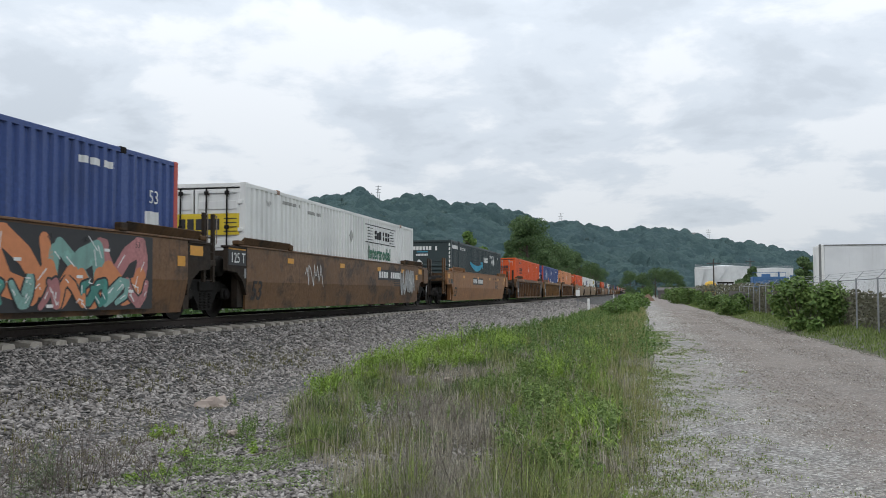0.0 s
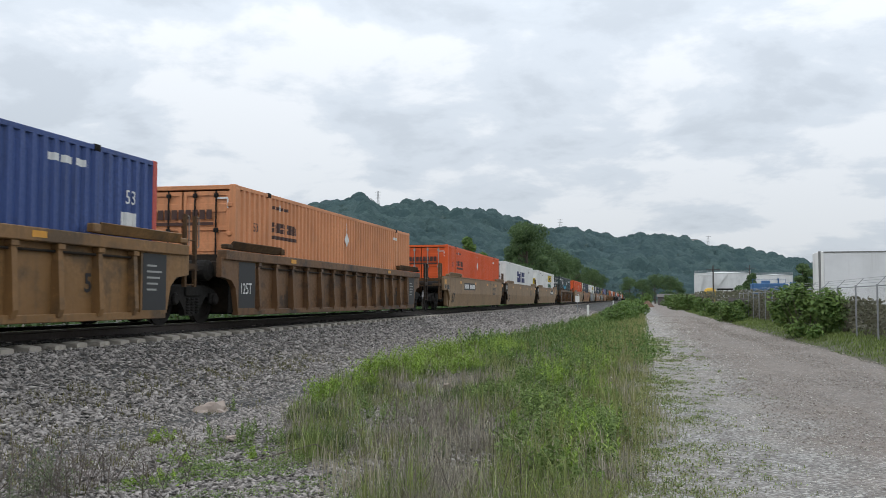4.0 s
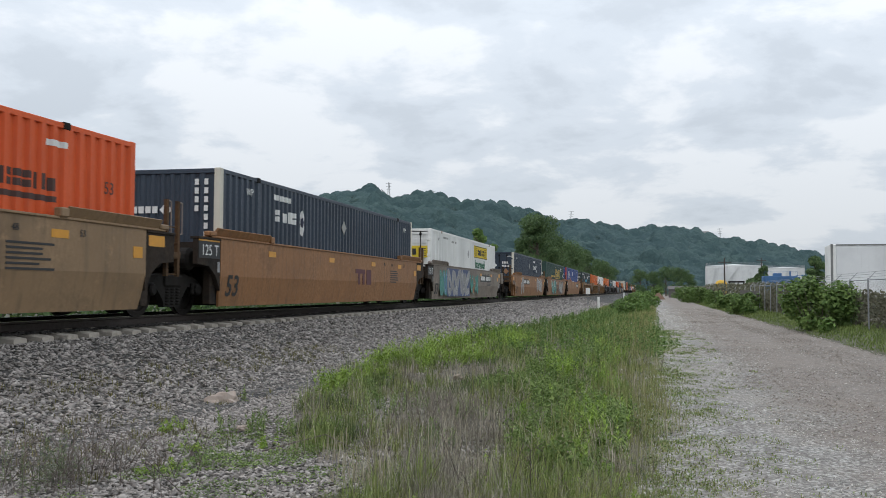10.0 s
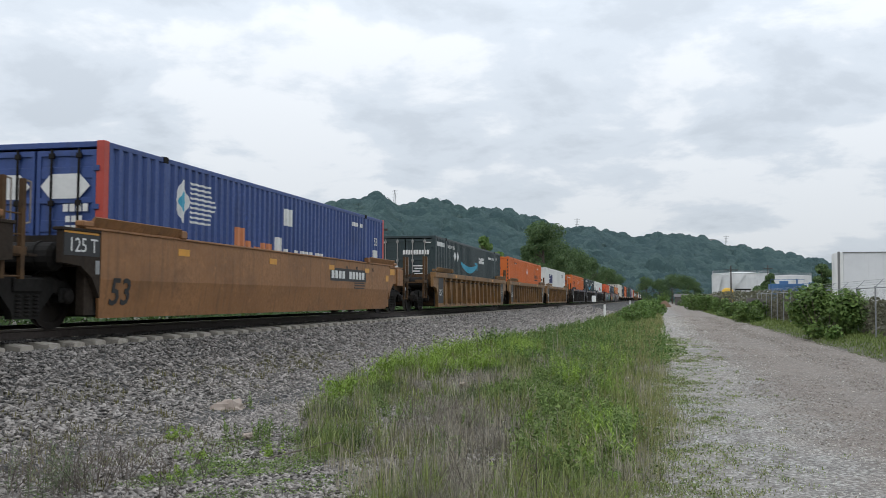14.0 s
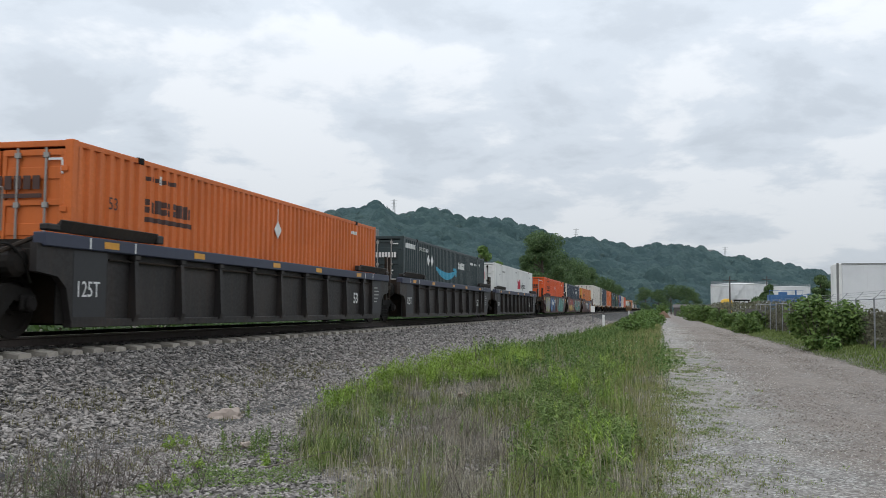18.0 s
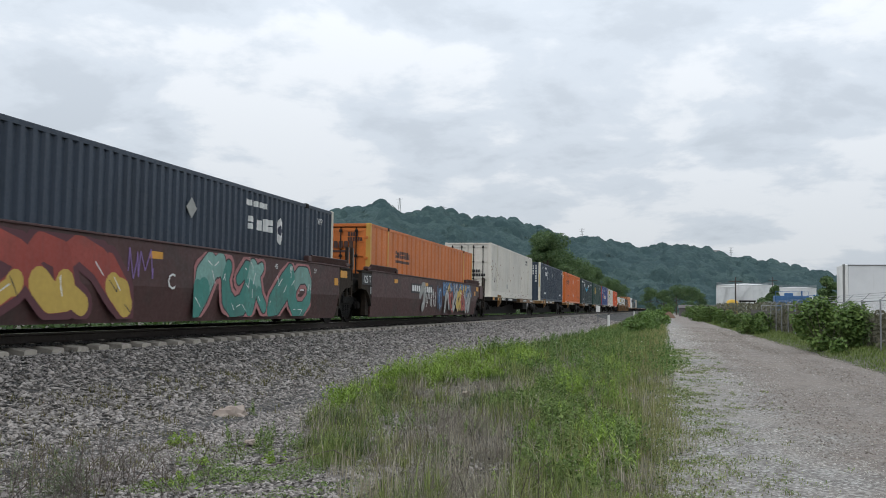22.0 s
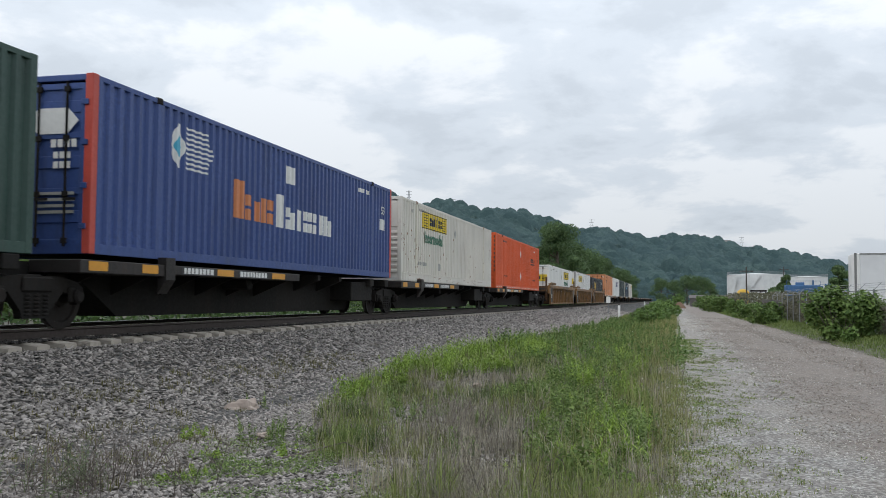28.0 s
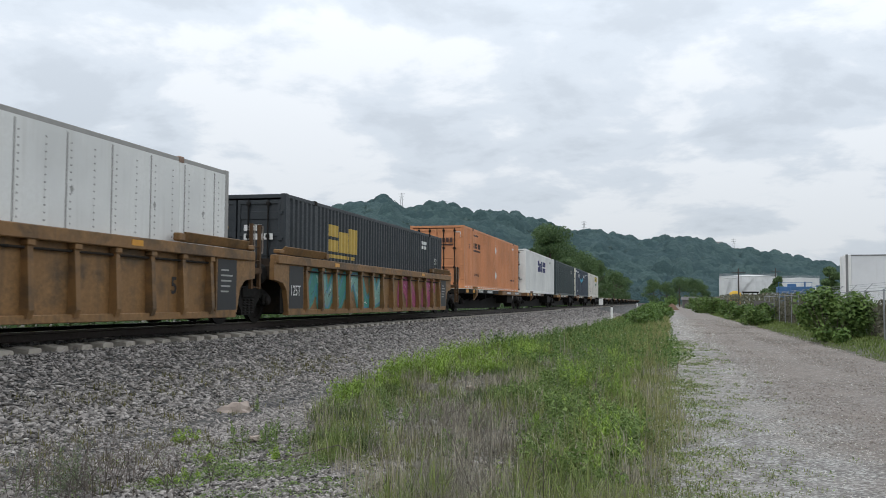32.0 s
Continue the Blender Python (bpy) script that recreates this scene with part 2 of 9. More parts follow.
INK = {
    "white": plain("white_lettering_paint", (0.68, 0.68, 0.66), 0.6),
    "black": plain("black_lettering_paint", (0.02, 0.02, 0.022), 0.6),
    "brownblack": plain("dark_brown_lettering_paint", (0.06, 0.025, 0.018), 0.6),
    "yellow": plain("yellow_sign_paint", (0.62, 0.45, 0.02), 0.55),
    "amber": plain("amber_reflector", (0.60, 0.27, 0.015), 0.4),
    "green": plain("dark_green_lettering_paint", (0.02, 0.13, 0.07), 0.6),
    "cyan": plain("light_blue_lettering_paint", (0.05, 0.33, 0.48), 0.55),
    "blue": plain("dark_blue_lettering_paint", (0.025, 0.03, 0.11), 0.6),
    "gold": plain("gold_lettering_paint", (0.50, 0.34, 0.07), 0.6),
    "red": plain("red_lettering_paint", (0.50, 0.02, 0.05), 0.6),
    "orange": plain("faded_orange_lettering", (0.55, 0.20, 0.08), 0.6),
    "grey": plain("faded_grey_lettering", (0.32, 0.32, 0.30), 0.7),
    "pink": paint("pink_spray_paint", (0.407, 0.163, 0.163), (0.07, 0.055, 0.045), 0.55, 0.35, 0.6, blot=0.2),
    "magenta": paint("magenta_spray_paint", (0.311, 0.044, 0.141), (0.07, 0.055, 0.045), 0.55, 0.35, 0.6, blot=0.2),
    "teal": paint("teal_spray_paint", (0.044, 0.222, 0.185), (0.07, 0.055, 0.045), 0.55, 0.35, 0.6, blot=0.2),
    "mint": paint("pale_mint_spray_paint", (0.185, 0.355, 0.311), (0.07, 0.055, 0.045), 0.55, 0.35, 0.6, blot=0.2),
    "sky": paint("blue_spray_paint", (0.074, 0.185, 0.355), (0.07, 0.055, 0.045), 0.55, 0.35, 0.6, blot=0.2),
    "silver": paint("silver_spray_paint", (0.281, 0.281, 0.281), (0.07, 0.055, 0.045), 0.55, 0.35, 0.6, blot=0.2),
    "lime": paint("yellow_green_spray_paint", (0.311, 0.333, 0.059), (0.07, 0.055, 0.045), 0.55, 0.35, 0.6, blot=0.2),
    "spray_red": paint("red_spray_paint", (0.311, 0.052, 0.037), (0.07, 0.055, 0.045), 0.55, 0.35, 0.6, blot=0.2),
    "rust": plain("rusty_placard", (0.30, 0.16, 0.08), 0.7),
    "maroon": plain("faded_maroon_paint", (0.10, 0.030, 0.038), 0.65),
    "navy": plain("navy_sill_paint", (0.032, 0.038, 0.065), 0.6),
    "navy_spray": plain("dark_blue_spray_paint", (0.05, 0.07, 0.16), 0.6),
    "lilac": plain("lilac_spray_paint", (0.22, 0.13, 0.33), 0.6),
}


# ---- building helpers ----
class Geo:
    """Collects vertices and faces; becomes one mesh."""

    def __init__(self):
        self.v, self.f = [], []

    def add(self, verts, faces):
        k = len(self.v)
        self.v.extend(verts)
        self.f.extend([tuple(i + k for i in q) for q in faces])
        return self

    def box(self, x0, x1, y0, y1, z0, z1, c=0.0):
        """A box; c chamfers its edges."""
        if c <= 0:
            p = [(x, y, z) for x in (x0, x1) for y in (y0, y1) for z in (z0, z1)]
            return self.add(p, [(0, 1, 3, 2), (4, 6, 7, 5), (0, 4, 5, 1), (2, 3, 7, 6), (0, 2, 6, 4), (1, 5, 7, 3)])
        bm = bmesh.new()
        bmesh.ops.create_cube(bm, size=1.0)
        for q in bm.verts:
            q.co = ((x0 + x1) / 2 + q.co.x * (x1 - x0), (y0 + y1) / 2 + q.co.y * (y1 - y0), (z0 + z1) / 2 + q.co.z * (z1 - z0))
        bmesh.ops.bevel(bm, geom=bm.edges[:], offset=c, segments=1, affect="EDGES")
        bm.verts.ensure_lookup_table()
        self.add([tuple(q.co) for q in bm.verts], [tuple(w.index for w in q.verts) for q in bm.faces])
        bm.free()
        return self

    def rod(self, a, b, r, n=8, r2=None):
        """A round bar from a to b."""
        a, b = Vector(a), Vector(b)
        q = (b - a).to_track_quat("Z", "Y")
        r2 = r if r2 is None else r2
        p = []
        for c, rr in ((a, r), (b, r2)):
            p += [tuple(c + q @ Vector((rr * math.cos(2 * math.pi * i / n), rr * math.sin(2 * math.pi * i / n), 0))) for i in range(n)]
        return self.add(p, [(i, (i + 1) % n, n + (i + 1) % n, n + i) for i in range(n)] + [tuple(range(n - 1, -1, -1)), tuple(range(n, 2 * n))])

    def loft(self, sections, closed=True):
        """Skin over sections of equal point count; capped ends."""
        n, k = len(sections[0]), len(sections)
        p = [q for s in sections for q in s]
        f = []
        for i in range(k - 1):
            for j in range(n if closed else n - 1):
                a, b = i * n + j, i * n + (j + 1) % n
                f.append((a, b, b + n, a + n))
        if closed:
            f += [tuple(range(n - 1, -1, -1)), tuple(range((k - 1) * n, k * n))]
        return self.add(p, f)

    def slab(self, outline, axis, a, b):
        """An outline extruded along an axis from a to b; outline in the two other axes, in order."""
        def at(q, w):
            return (w, *q) if axis == "x" else (q[0], w, q[1]) if axis == "y" else (*q, w)
        return self.loft([[at(q, a) for q in outline], [at(q, b) for q in outline]])

    def spin(self, profile, centre, axis, n=24):
        """A turned body: profile of (along axis, radius)."""
        c = Vector(centre)
        secs = []
        for i in range(n):
            w = 2 * math.pi * i / n
            row = []
            for t, r in profile:
                if axis == "x":
                    row.append((c.x + t, c.y + r * math.cos(w), c.z + r * math.sin(w)))
                elif axis == "z":
                    row.append((c.x + r * math.cos(w), c.y + r * math.sin(w), c.z + t))
            secs.append(row)
        m = len(profile)
        p = [q for s in secs for q in s]
        f = [(i * m + j, i * m + j + 1, ((i + 1) % n) * m + j + 1, ((i + 1) % n) * m + j) for i in range(n) for j in range(m - 1)]
        return self.add(p, f)

    def mesh(self, name, smooth=False):
        me = bpy.data.meshes.new(name)
        me.from_pydata(self.v, [], self.f)
        bm = bmesh.new()
        bm.from_mesh(me)
        bmesh.ops.recalc_face_normals(bm, faces=bm.faces[:])
        bm.to_mesh(me)
        bm.free()
        if smooth:
            me.polygons.foreach_set("use_smooth", [True] * len(me.polygons))
        return me


def raw_mesh(name, verts, faces, material, normals_out=False):
    """A large mesh from arrays: verts (n, 3), faces (m, k)."""
    verts, faces = np.asarray(verts, np.float32), np.asarray(faces, np.int32)
    me = bpy.data.meshes.new(name)
    k = faces.shape[1]
    me.vertices.add(len(verts))
    me.vertices.foreach_set("co", verts.ravel())
    me.loops.add(faces.size)
    me.loops.foreach_set("vertex_index", faces.ravel())
    me.polygons.add(len(faces))
    me.polygons.foreach_set("loop_start", np.arange(0, faces.size, k, dtype=np.int32))
    me.update(calc_edges=True)
    me.validate()
    me.materials.append(material)
    return me


def part(name, geo, material, parent, label="", smooth=False, at=None):
    """Links a mesh as one object under a thing or a part. geo: a Geo or a ready mesh."""
    me = geo.mesh(name, smooth) if isinstance(geo, Geo) else geo
    if material is not None and not me.materials:
        me.materials.append(material)
    ob = new(name, me)
    ob.parent = parent
    if at:
        ob.location = at
    return tagged(ob, label)


def thing(name, label, category, group="", at=None, kind=""):
    ob = new(name)
    ob.empty_display_size = 0.2
    if at is not None:
        ob.matrix_basis = at
    return tagged(ob, label, category, group, kind)


def solid(name, geo, material, label, category, group="", kind="", smooth=False, at=None):
    """A top-level thing that is one mesh."""
    me = geo.mesh(name, smooth) if isinstance(geo, Geo) else geo
    if material is not None and not me.materials:
        me.materials.append(material)
    ob = new(name, me)
    if at is not None:
        ob.matrix_basis = at
    return tagged(ob, label, category, group, kind)


TEXTS = {}


def text_mesh(body, size, bold=0.0):
    """Flat letters of Blender's own font as a mesh in the xy plane, centred at its left foot."""
    key = (body, size, bold)
    if key not in TEXTS:
        cu = bpy.data.curves.new("letters", "FONT")
        cu.body, cu.size, cu.extrude, cu.resolution_u, cu.offset = body, size, 0.002, 2, bold
        ob = bpy.data.objects.new("letters", cu)
        TEXTS[key] = bpy.data.meshes.new_from_object(ob)
        bpy.data.objects.remove(ob)
    return TEXTS[key]


SIDE = Matrix(((0, 0, 1, 0), (1, 0, 0, 0), (0, 1, 0, 0), (0, 0, 0, 1)))   # letters on a face that looks to +x
FRONT = Matrix(((1, 0, 0, 0), (0, 0, -1, 0), (0, 1, 0, 0), (0, 0, 0, 1)))  # letters on a face that looks to -y


def letters(body, size, material, parent, x, y, z, way, label="", squeeze=1.0, bold=0.0):
    me = text_mesh(body, size, bold)
    if me.materials and me.materials[0] != material or me.users:
        me = me.copy()
        me.materials.clear()
    me.materials.append(material)
    ob = new("lettering", me)
    ob.parent = parent
    ob.matrix_basis = Matrix.Translation((x, y, z)) @ way @ Matrix.Diagonal((squeeze, 1, 1, 1))
    if len(body) > 1:
        ob["kind"] = "stuff"
    return tagged(ob, label, kind=ob.get("kind", ""))


# ---- setting: ground, ballast, track, lane ----


def earth_material():
    m, n, l, bs = nodes_of("grassy_earth")
    co = n.new("ShaderNodeTexCoord").outputs["Object"]
    a = noise_node(n, l, co, 0.35, 5.0, 0.6)
    b = noise_node(n, l, co, 9.0, 5.0, 0.7)
    c = blend(n, l, remap(n, l, b, 0.35, 0.65), (0.055, 0.060, 0.030), (0.115, 0.108, 0.066))
    c = blend(n, l, remap(n, l, a, 0.42, 0.62), c, (0.135, 0.126, 0.112))
    l.new(c, bs.inputs["Base Color"])
    bs.inputs["Roughness"].default_value = 0.95
    bump(n, l, bs, b, 0.8, 0.04)
    return m


EARTH = earth_material()
# bed greys darkened: shade between the strewn stones, put into the colour
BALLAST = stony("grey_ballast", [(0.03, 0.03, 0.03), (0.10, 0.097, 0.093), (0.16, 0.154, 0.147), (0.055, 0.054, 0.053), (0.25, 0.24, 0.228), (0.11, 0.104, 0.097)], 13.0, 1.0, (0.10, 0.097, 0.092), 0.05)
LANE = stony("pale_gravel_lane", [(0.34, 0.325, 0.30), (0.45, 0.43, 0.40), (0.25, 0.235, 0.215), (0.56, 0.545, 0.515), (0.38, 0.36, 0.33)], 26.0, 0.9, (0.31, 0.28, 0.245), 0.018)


def wear_lane(m):
    """Brownish compacted tracks in the lane's middle, ragged at their edges."""
    n, l = m.node_tree.nodes, m.node_tree.links
    bs = n["Principled BSDF"]
    old = bs.inputs["Base Color"].links[0].from_socket
    co = n.new("ShaderNodeTexCoord").outputs["Object"]
    sep = n.new("ShaderNodeSeparateXYZ")
    l.new(co, sep.inputs[0])
    wander = noise_node(n, l, co, 0.5, 5.0, 0.65)
    add = n.new("ShaderNodeMath")
    add.operation = "MULTIPLY_ADD"
    add.inputs[1].default_value, add.inputs[2].default_value = 3.0, -1.5
    l.new(wander, add.inputs[0])
    pos = n.new("ShaderNodeMath")
    pos.operation = "ADD"
    l.new(sep.outputs[0], pos.inputs[0])
    l.new(add.outputs[0], pos.inputs[1])
    inner = remap(n, l, pos.outputs[0], 1.5, 2.4)
    fine = noise_node(n, l, co, 22.0, 4.0, 0.7)
    k = n.new("ShaderNodeMath")
    k.operation = "MULTIPLY"
    l.new(inner, k.inputs[0])
    l.new(remap(n, l, fine, 0.35, 0.62, 0.25, 0.85), k.inputs[1])
    mott = noise_node(n, l, co, 2.6, 7.0, 0.72, (1.0, 0.5, 1.0))
    c = blend(n, l, k.outputs[0], old, (0.205, 0.162, 0.134))
    c = blend(n, l, remap(n, l, mott, 0.48, 0.66, 0.0, 0.6), c, (0.13, 0.112, 0.10))
    l.new(c, bs.inputs["Base Color"])


wear_lane(LANE)


def profile_z(x, y):
    """Height of the land across the track's direction."""
    pts = ((-400, 3.0), (-60, 1.2), (-20, 0.2), (-14.9, 0.1), (-13.2, 0.75), (-8.95, 0.735), (-8.6, 0.66), (-7.4, 0.28), (-6.4, 0.06), (-5.6, 0.0), (-2.4, -0.02), (-0.3, -0.03), (0.1, -0.06), (5.85, -0.06), (6.3, 0.04), (7.6, 0.2), (9, 0.25), (40, 0.25), (900, 0.4))
    for (a, za), (b, zb) in zip(pts, pts[1:]):
        if x <= b:
            k = max(0.0, (x - a) / (b - a))
            return za + (zb - za) * k
    return pts[-1][1]


def build_ground():
    xs = [-3000, -1500, -800, -400, -200, -100, -60, -35, -20, -16, -14.9, -14.0, -13.2, -12, -10.3, -8.95, -8.6, -8.0, -7.4, -7.1, -6.6, -6.1, -5.6, -5.0, -4.2, -3.4, -2.6, -1.8, -1.0, -0.4, 0.2, 0.7, 1.4, 2.5, 3.5, 4.5, 5.4, 5.85, 6.3, 7.4, 9, 14, 25, 40, 80, 160, 400, 900, 3000]
    ys = [-3000, -800, -300, -120, -60, -30, -15, -8] + [i * 0.7 for i in range(-8, 50)] + [36, 38, 41, 45, 50, 56, 63, 72, 84, 100, 130, 180, 260, 400, 700, 1300, 3000]
    verts = []
    for y in ys:
        for x in xs:
            z = profile_z(x, y) - 0.03
            if -9 < x < 8 and -10 < y < 60:
                z += 0.035 * noise.noise((x * 0.8, y * 0.8, 0.0)) + 0.02 * noise.noise((x * 2.1, y * 2.1, 4.0))
            verts.append((x, y, z))
    w = len(xs)
    faces = [(j * w + i, j * w + i + 1, (j + 1) * w + i + 1, (j + 1) * w + i) for j in range(len(ys) - 1) for i in range(w - 1)]
    me = raw_mesh("ground", verts, faces, EARTH)
    me.polygons.foreach_set("use_smooth", [True] * len(me.polygons))
    tagged(new("ground", me), "grassy earth with sparse gravel beside the railway", "ground", kind="structure")


def strip(name, xs, ys, zfun, material, edge=0.0, seed=0.0):
    """A sheet laid on the land; its long edges wander."""
    verts = []
    w = len(xs)
    for y in ys:
        for i, x in enumerate(xs):
            if edge and i in (0, w - 1):
                x += edge * (noise.noise((seed, y * 0.35, 1.0)) + 0.6 * noise.noise((seed, y * 1.7, 5.0)))
            verts.append((x, y, zfun(x, y)))
    faces = [(j * w + i, j * w + i + 1, (j + 1) * w + i + 1, (j + 1) * w + i) for j in range(len(ys) - 1) for i in range(w - 1)]
    me = raw_mesh(name, verts, faces, material)
    me.polygons.foreach_set("use_smooth", [True] * len(me.polygons))
    return me


def build_beds():
    ys = [i * 0.5 for i in range(-60, 200)] + list(range(100, 300, 10)) + list(range(300, 1500, 100))

    def bed(x, y):
        if x > -6.2 or x < -14.8:
            return profile_z(x, y) - 0.06
        return profile_z(x, y) + 0.02 * noise.noise((x * 3, y * 3, 2.0))
    xs = [-15.2, -14.6, -13.8, -13.1, -12.4, -11, -10, -8.95, -8.6, -8.2, -7.8, -7.4, -7.0, -6.8, -6.4, -5.9, -5.3, -4.7]

    def near(x, y):
        return bed(x, y) if x < -6.2 else profile_z(x, y) + 0.012 - (0.05 if x > -5.0 else 0.0) + 0.02 * noise.noise((x * 2, y * 2, 7.0))
    tagged(new("ballast", strip("ballast", xs, ys, near, BALLAST, 0.35, 3.0)), "grey crushed-stone track ballast sloping to the verge", "ballast", kind="structure")
    xs = [-0.15, 0.2, 0.55, 1.0, 1.8, 2.6, 3.4, 4.2, 4.9, 5.5, 5.85]

    def lane(x, y):
        e = 0.07 if x > 5.7 else 0.03 if x < 0.1 else 0.0
        return -0.025 - e + 0.02 * noise.noise((x * 0.7, y * 0.25, 0.0)) - 0.02 * math.exp(-((x - 2.2) / 0.5) ** 2) - 0.02 * math.exp(-((x - 4.3) / 0.5) ** 2)
    tagged(new("road", strip("road", xs, ys, lane, LANE, 0.3, 9.0)), "pale loose-gravel service lane with worn wheel tracks", "road", kind="structure")


def build_track():
    y0, y1 = -40, 1500
    for s in (-1, 1):
        g = Geo()
        x = TRACK_X + s * 0.7525
        g.slab([(x - 0.075, RAIL_Z - 0.185), (x + 0.075, RAIL_Z - 0.185), (x + 0.07, RAIL_Z - 0.165), (x + 0.012, RAIL_Z - 0.145), (x + 0.012, RAIL_Z - 0.05), (x + 0.037, RAIL_Z - 0.038), (x + 0.037, RAIL_Z - 0.006), (x - 0.037, RAIL_Z - 0.006), (x - 0.037, RAIL_Z - 0.038), (x - 0.012, RAIL_Z - 0.05), (x - 0.012, RAIL_Z - 0.145), (x - 0.07, RAIL_Z - 0.165)], "y", y0, y1)
        rail = solid("rail", g, RAIL_STEEL, "rusty steel rail on concrete ties", "rail", "track", "structure")
        h = Geo()
        h.box(x - 0.033, x + 0.033, y0, y1, RAIL_Z - 0.006, RAIL_Z)
        part("rail_head", h, RAIL_HEAD, rail, "polished running surface")


TIE_TOP = RAIL_Z - 0.185


def tie_mesh():
    g = Geo()
    half = 1.35
    pts = []
    for y, top in ((-half, TIE_TOP - 0.035), (-half + 0.28, TIE_TOP), (half - 0.28, TIE_TOP), (half, TIE_TOP - 0.035)):
        pts.append([(y, -0.155, TIE_TOP - 0.24), (y, 0.155, TIE_TOP - 0.24), (y, 0.14, top - 0.02), (y, 0.12, top), (y, -0.12, top), (y, -0.14, top - 0.02)])
    g.loft(pts)
    for s in (-1, 1):
        for d in (-0.105, 0.105):
            g.box(s * 0.7525 + d - 0.03, s * 0.7525 + d + 0.03, -0.05, 0.05, TIE_TOP, TIE_TOP + 0.03)
    me = g.mesh("tie")
    me.materials.append(CONCRETE)
    return me


def build_ties():
    me = tie_mesh()
    rng = random.Random(5)
    bed = tagged(new("track_ties"), "pale concrete railway ties in ballast", "ties", kind="structure")
    for i in range(230):
        ob = new("tie", me)
        ob.parent = bed
        ob.matrix_basis = pose(TRACK_X + rng.uniform(-0.02, 0.02), 2.0 + i * 0.61, rng.uniform(-0.012, 0.004), 0, 0, rng.uniform(-0.6, 0.6))
    far = Geo()
    for i in range(500):
        y = 2.0 + (230 + i) * 0.61
        far.box(TRACK_X - 1.295, TRACK_X + 1.295, y - 0.12, y + 0.12, TIE_TOP - 0.1, TIE_TOP)
    part("far_tie", far, CONCRETE, bed)["kind"] = "stuff"


build_ground()
build_beds()
build_track()

# ---- rolling stock: shared meshes ----
HALF = 1.295     # half width of a container
LONG = 16.154    # 53 ft
TALL = 2.90


def corrugation(y0, y1, pitch=0.275, depth=0.048):
    """Side wall plan: (y, depth inwards) pairs."""
    out = []
    n = max(1, round((y1 - y0) / pitch))
    p = (y1 - y0) / n
    for i in range(n):
        a = y0 + i * p
        out += [(a, 0.0), (a + p * 0.36, 0.0), (a + p * 0.5, depth), (a + p * 0.86, depth)]
    out.append((y1, 0.0))
    return out


def wall_sheet(plan, z0, z1, x, thick=0.02):
    """A corrugated sheet that looks to +x, with a flat back."""
    g = Geo()
    n = len(plan)
    g.add([(x - d, y, z) for z in (z0, z1) for y, d in plan] + [(x - 0.06, y, z) for z in (z0, z1) for y in (plan[0][0], plan[-1][0])],
          [(i, i + 1, n + i + 1, n + i) for i in range(n - 1)] + [(2 * n, 2 * n + 1, 2 * n + 3, 2 * n + 2)])
    return g


def follow(plan, x, y0, y1, zfun, step=0.05, lift=0.005, stepped=False):
    """Paint that follows a corrugated wall: zfun(y) gives (low, high) bands."""
    ys = sorted({round(v, 4) for v in [y0, y1] + [y for y, _ in plan if y0 < y < y1] + list(np.arange(y0, y1, step))})
    py, pd = [p[0] for p in plan], [p[1] for p in plan]
    g = Geo()
    for a, b in zip(ys, ys[1:]):
        if b - a < 1e-4:
            continue
        xa, xb = x + lift - float(np.interp(a, py, pd)), x + lift - float(np.interp(b, py, pd))
        ends = (zfun((a + b) / 2),) * 2 if stepped else (zfun(a), zfun(b))
        for (la, ha), (lb, hb) in zip(*ends):
            if ha - la > 1e-3 or hb - lb > 1e-3:
                g.add([(xa, a, la), (xb, b, lb), (xb, b, hb), (xa, a, ha)], [(0, 1, 2, 3)])
    return g


MESH = {}


def shared(key, make):
    if key not in MESH:
        MESH[key] = make()
    return MESH[key]


def with_material(me, key, material):
    """The mesh in a colour; one copy a colour."""
    k = (me.name, key)
    if k not in MESH:
        MESH[k] = me.copy()
        MESH[k].materials.clear()
        MESH[k].materials.append(material)
    return MESH[k]


POST = 1.98           # lifting posts, from each end


def side_plan(style):
    if style == "corrugated":
        return corrugation(0.16, POST - 0.06) + corrugation(POST + 0.06, LONG - POST - 0.06) + corrugation(LONG - POST + 0.06, LONG - 0.16)
    if style == "wide":
        return corrugation(0.16, POST - 0.06, 0.6, 0.03) + corrugation(POST + 0.06, LONG - POST - 0.06, 0.6, 0.03) + corrugation(LONG - POST + 0.06, LONG - 0.16, 0.6, 0.03)
    return [(0.16, 0.0), (LONG - 0.16, 0.0)]


def rails_geo():
    g = Geo()
    for s in (-1, 1):
        g.box(s * HALF - 0.05 if s > 0 else -HALF, HALF if s > 0 else -HALF + 0.05, 0.1, LONG - 0.1, TALL - 0.09, TALL, 0.008)
        g.box(HALF - 0.05 if s > 0 else -HALF, HALF if s > 0 else -HALF + 0.05, 0.1, LONG - 0.1, 0.0, 0.17, 0.008)
    for y in (0.0, LONG - 0.1):
        g.box(-HALF, HALF, y, y + 0.1, TALL - 0.1, TALL, 0.008)
        g.box(-HALF, HALF, y, y + 0.1, 0.0, 0.16, 0.008)
    return g


def corner_post_geo():
    g = Geo()
    g.box(0, 0.15, 0, 0.16, 0.0, TALL + 0.012, 0.012)
    return g


def lift_post_geo():
    g = Geo()
    g.box(-0.09, 0.004, -0.06, 0.06, 0.0, TALL - 0.08, 0.006)
    return g


def casting_geo():
    g = Geo()
    g.box(-0.09, 0.012, -0.09, 0.09, -0.1, 0.02, 0.015)
    g.box(-0.02, 0.016, -0.035, 0.035, -0.07, -0.01)
    return g


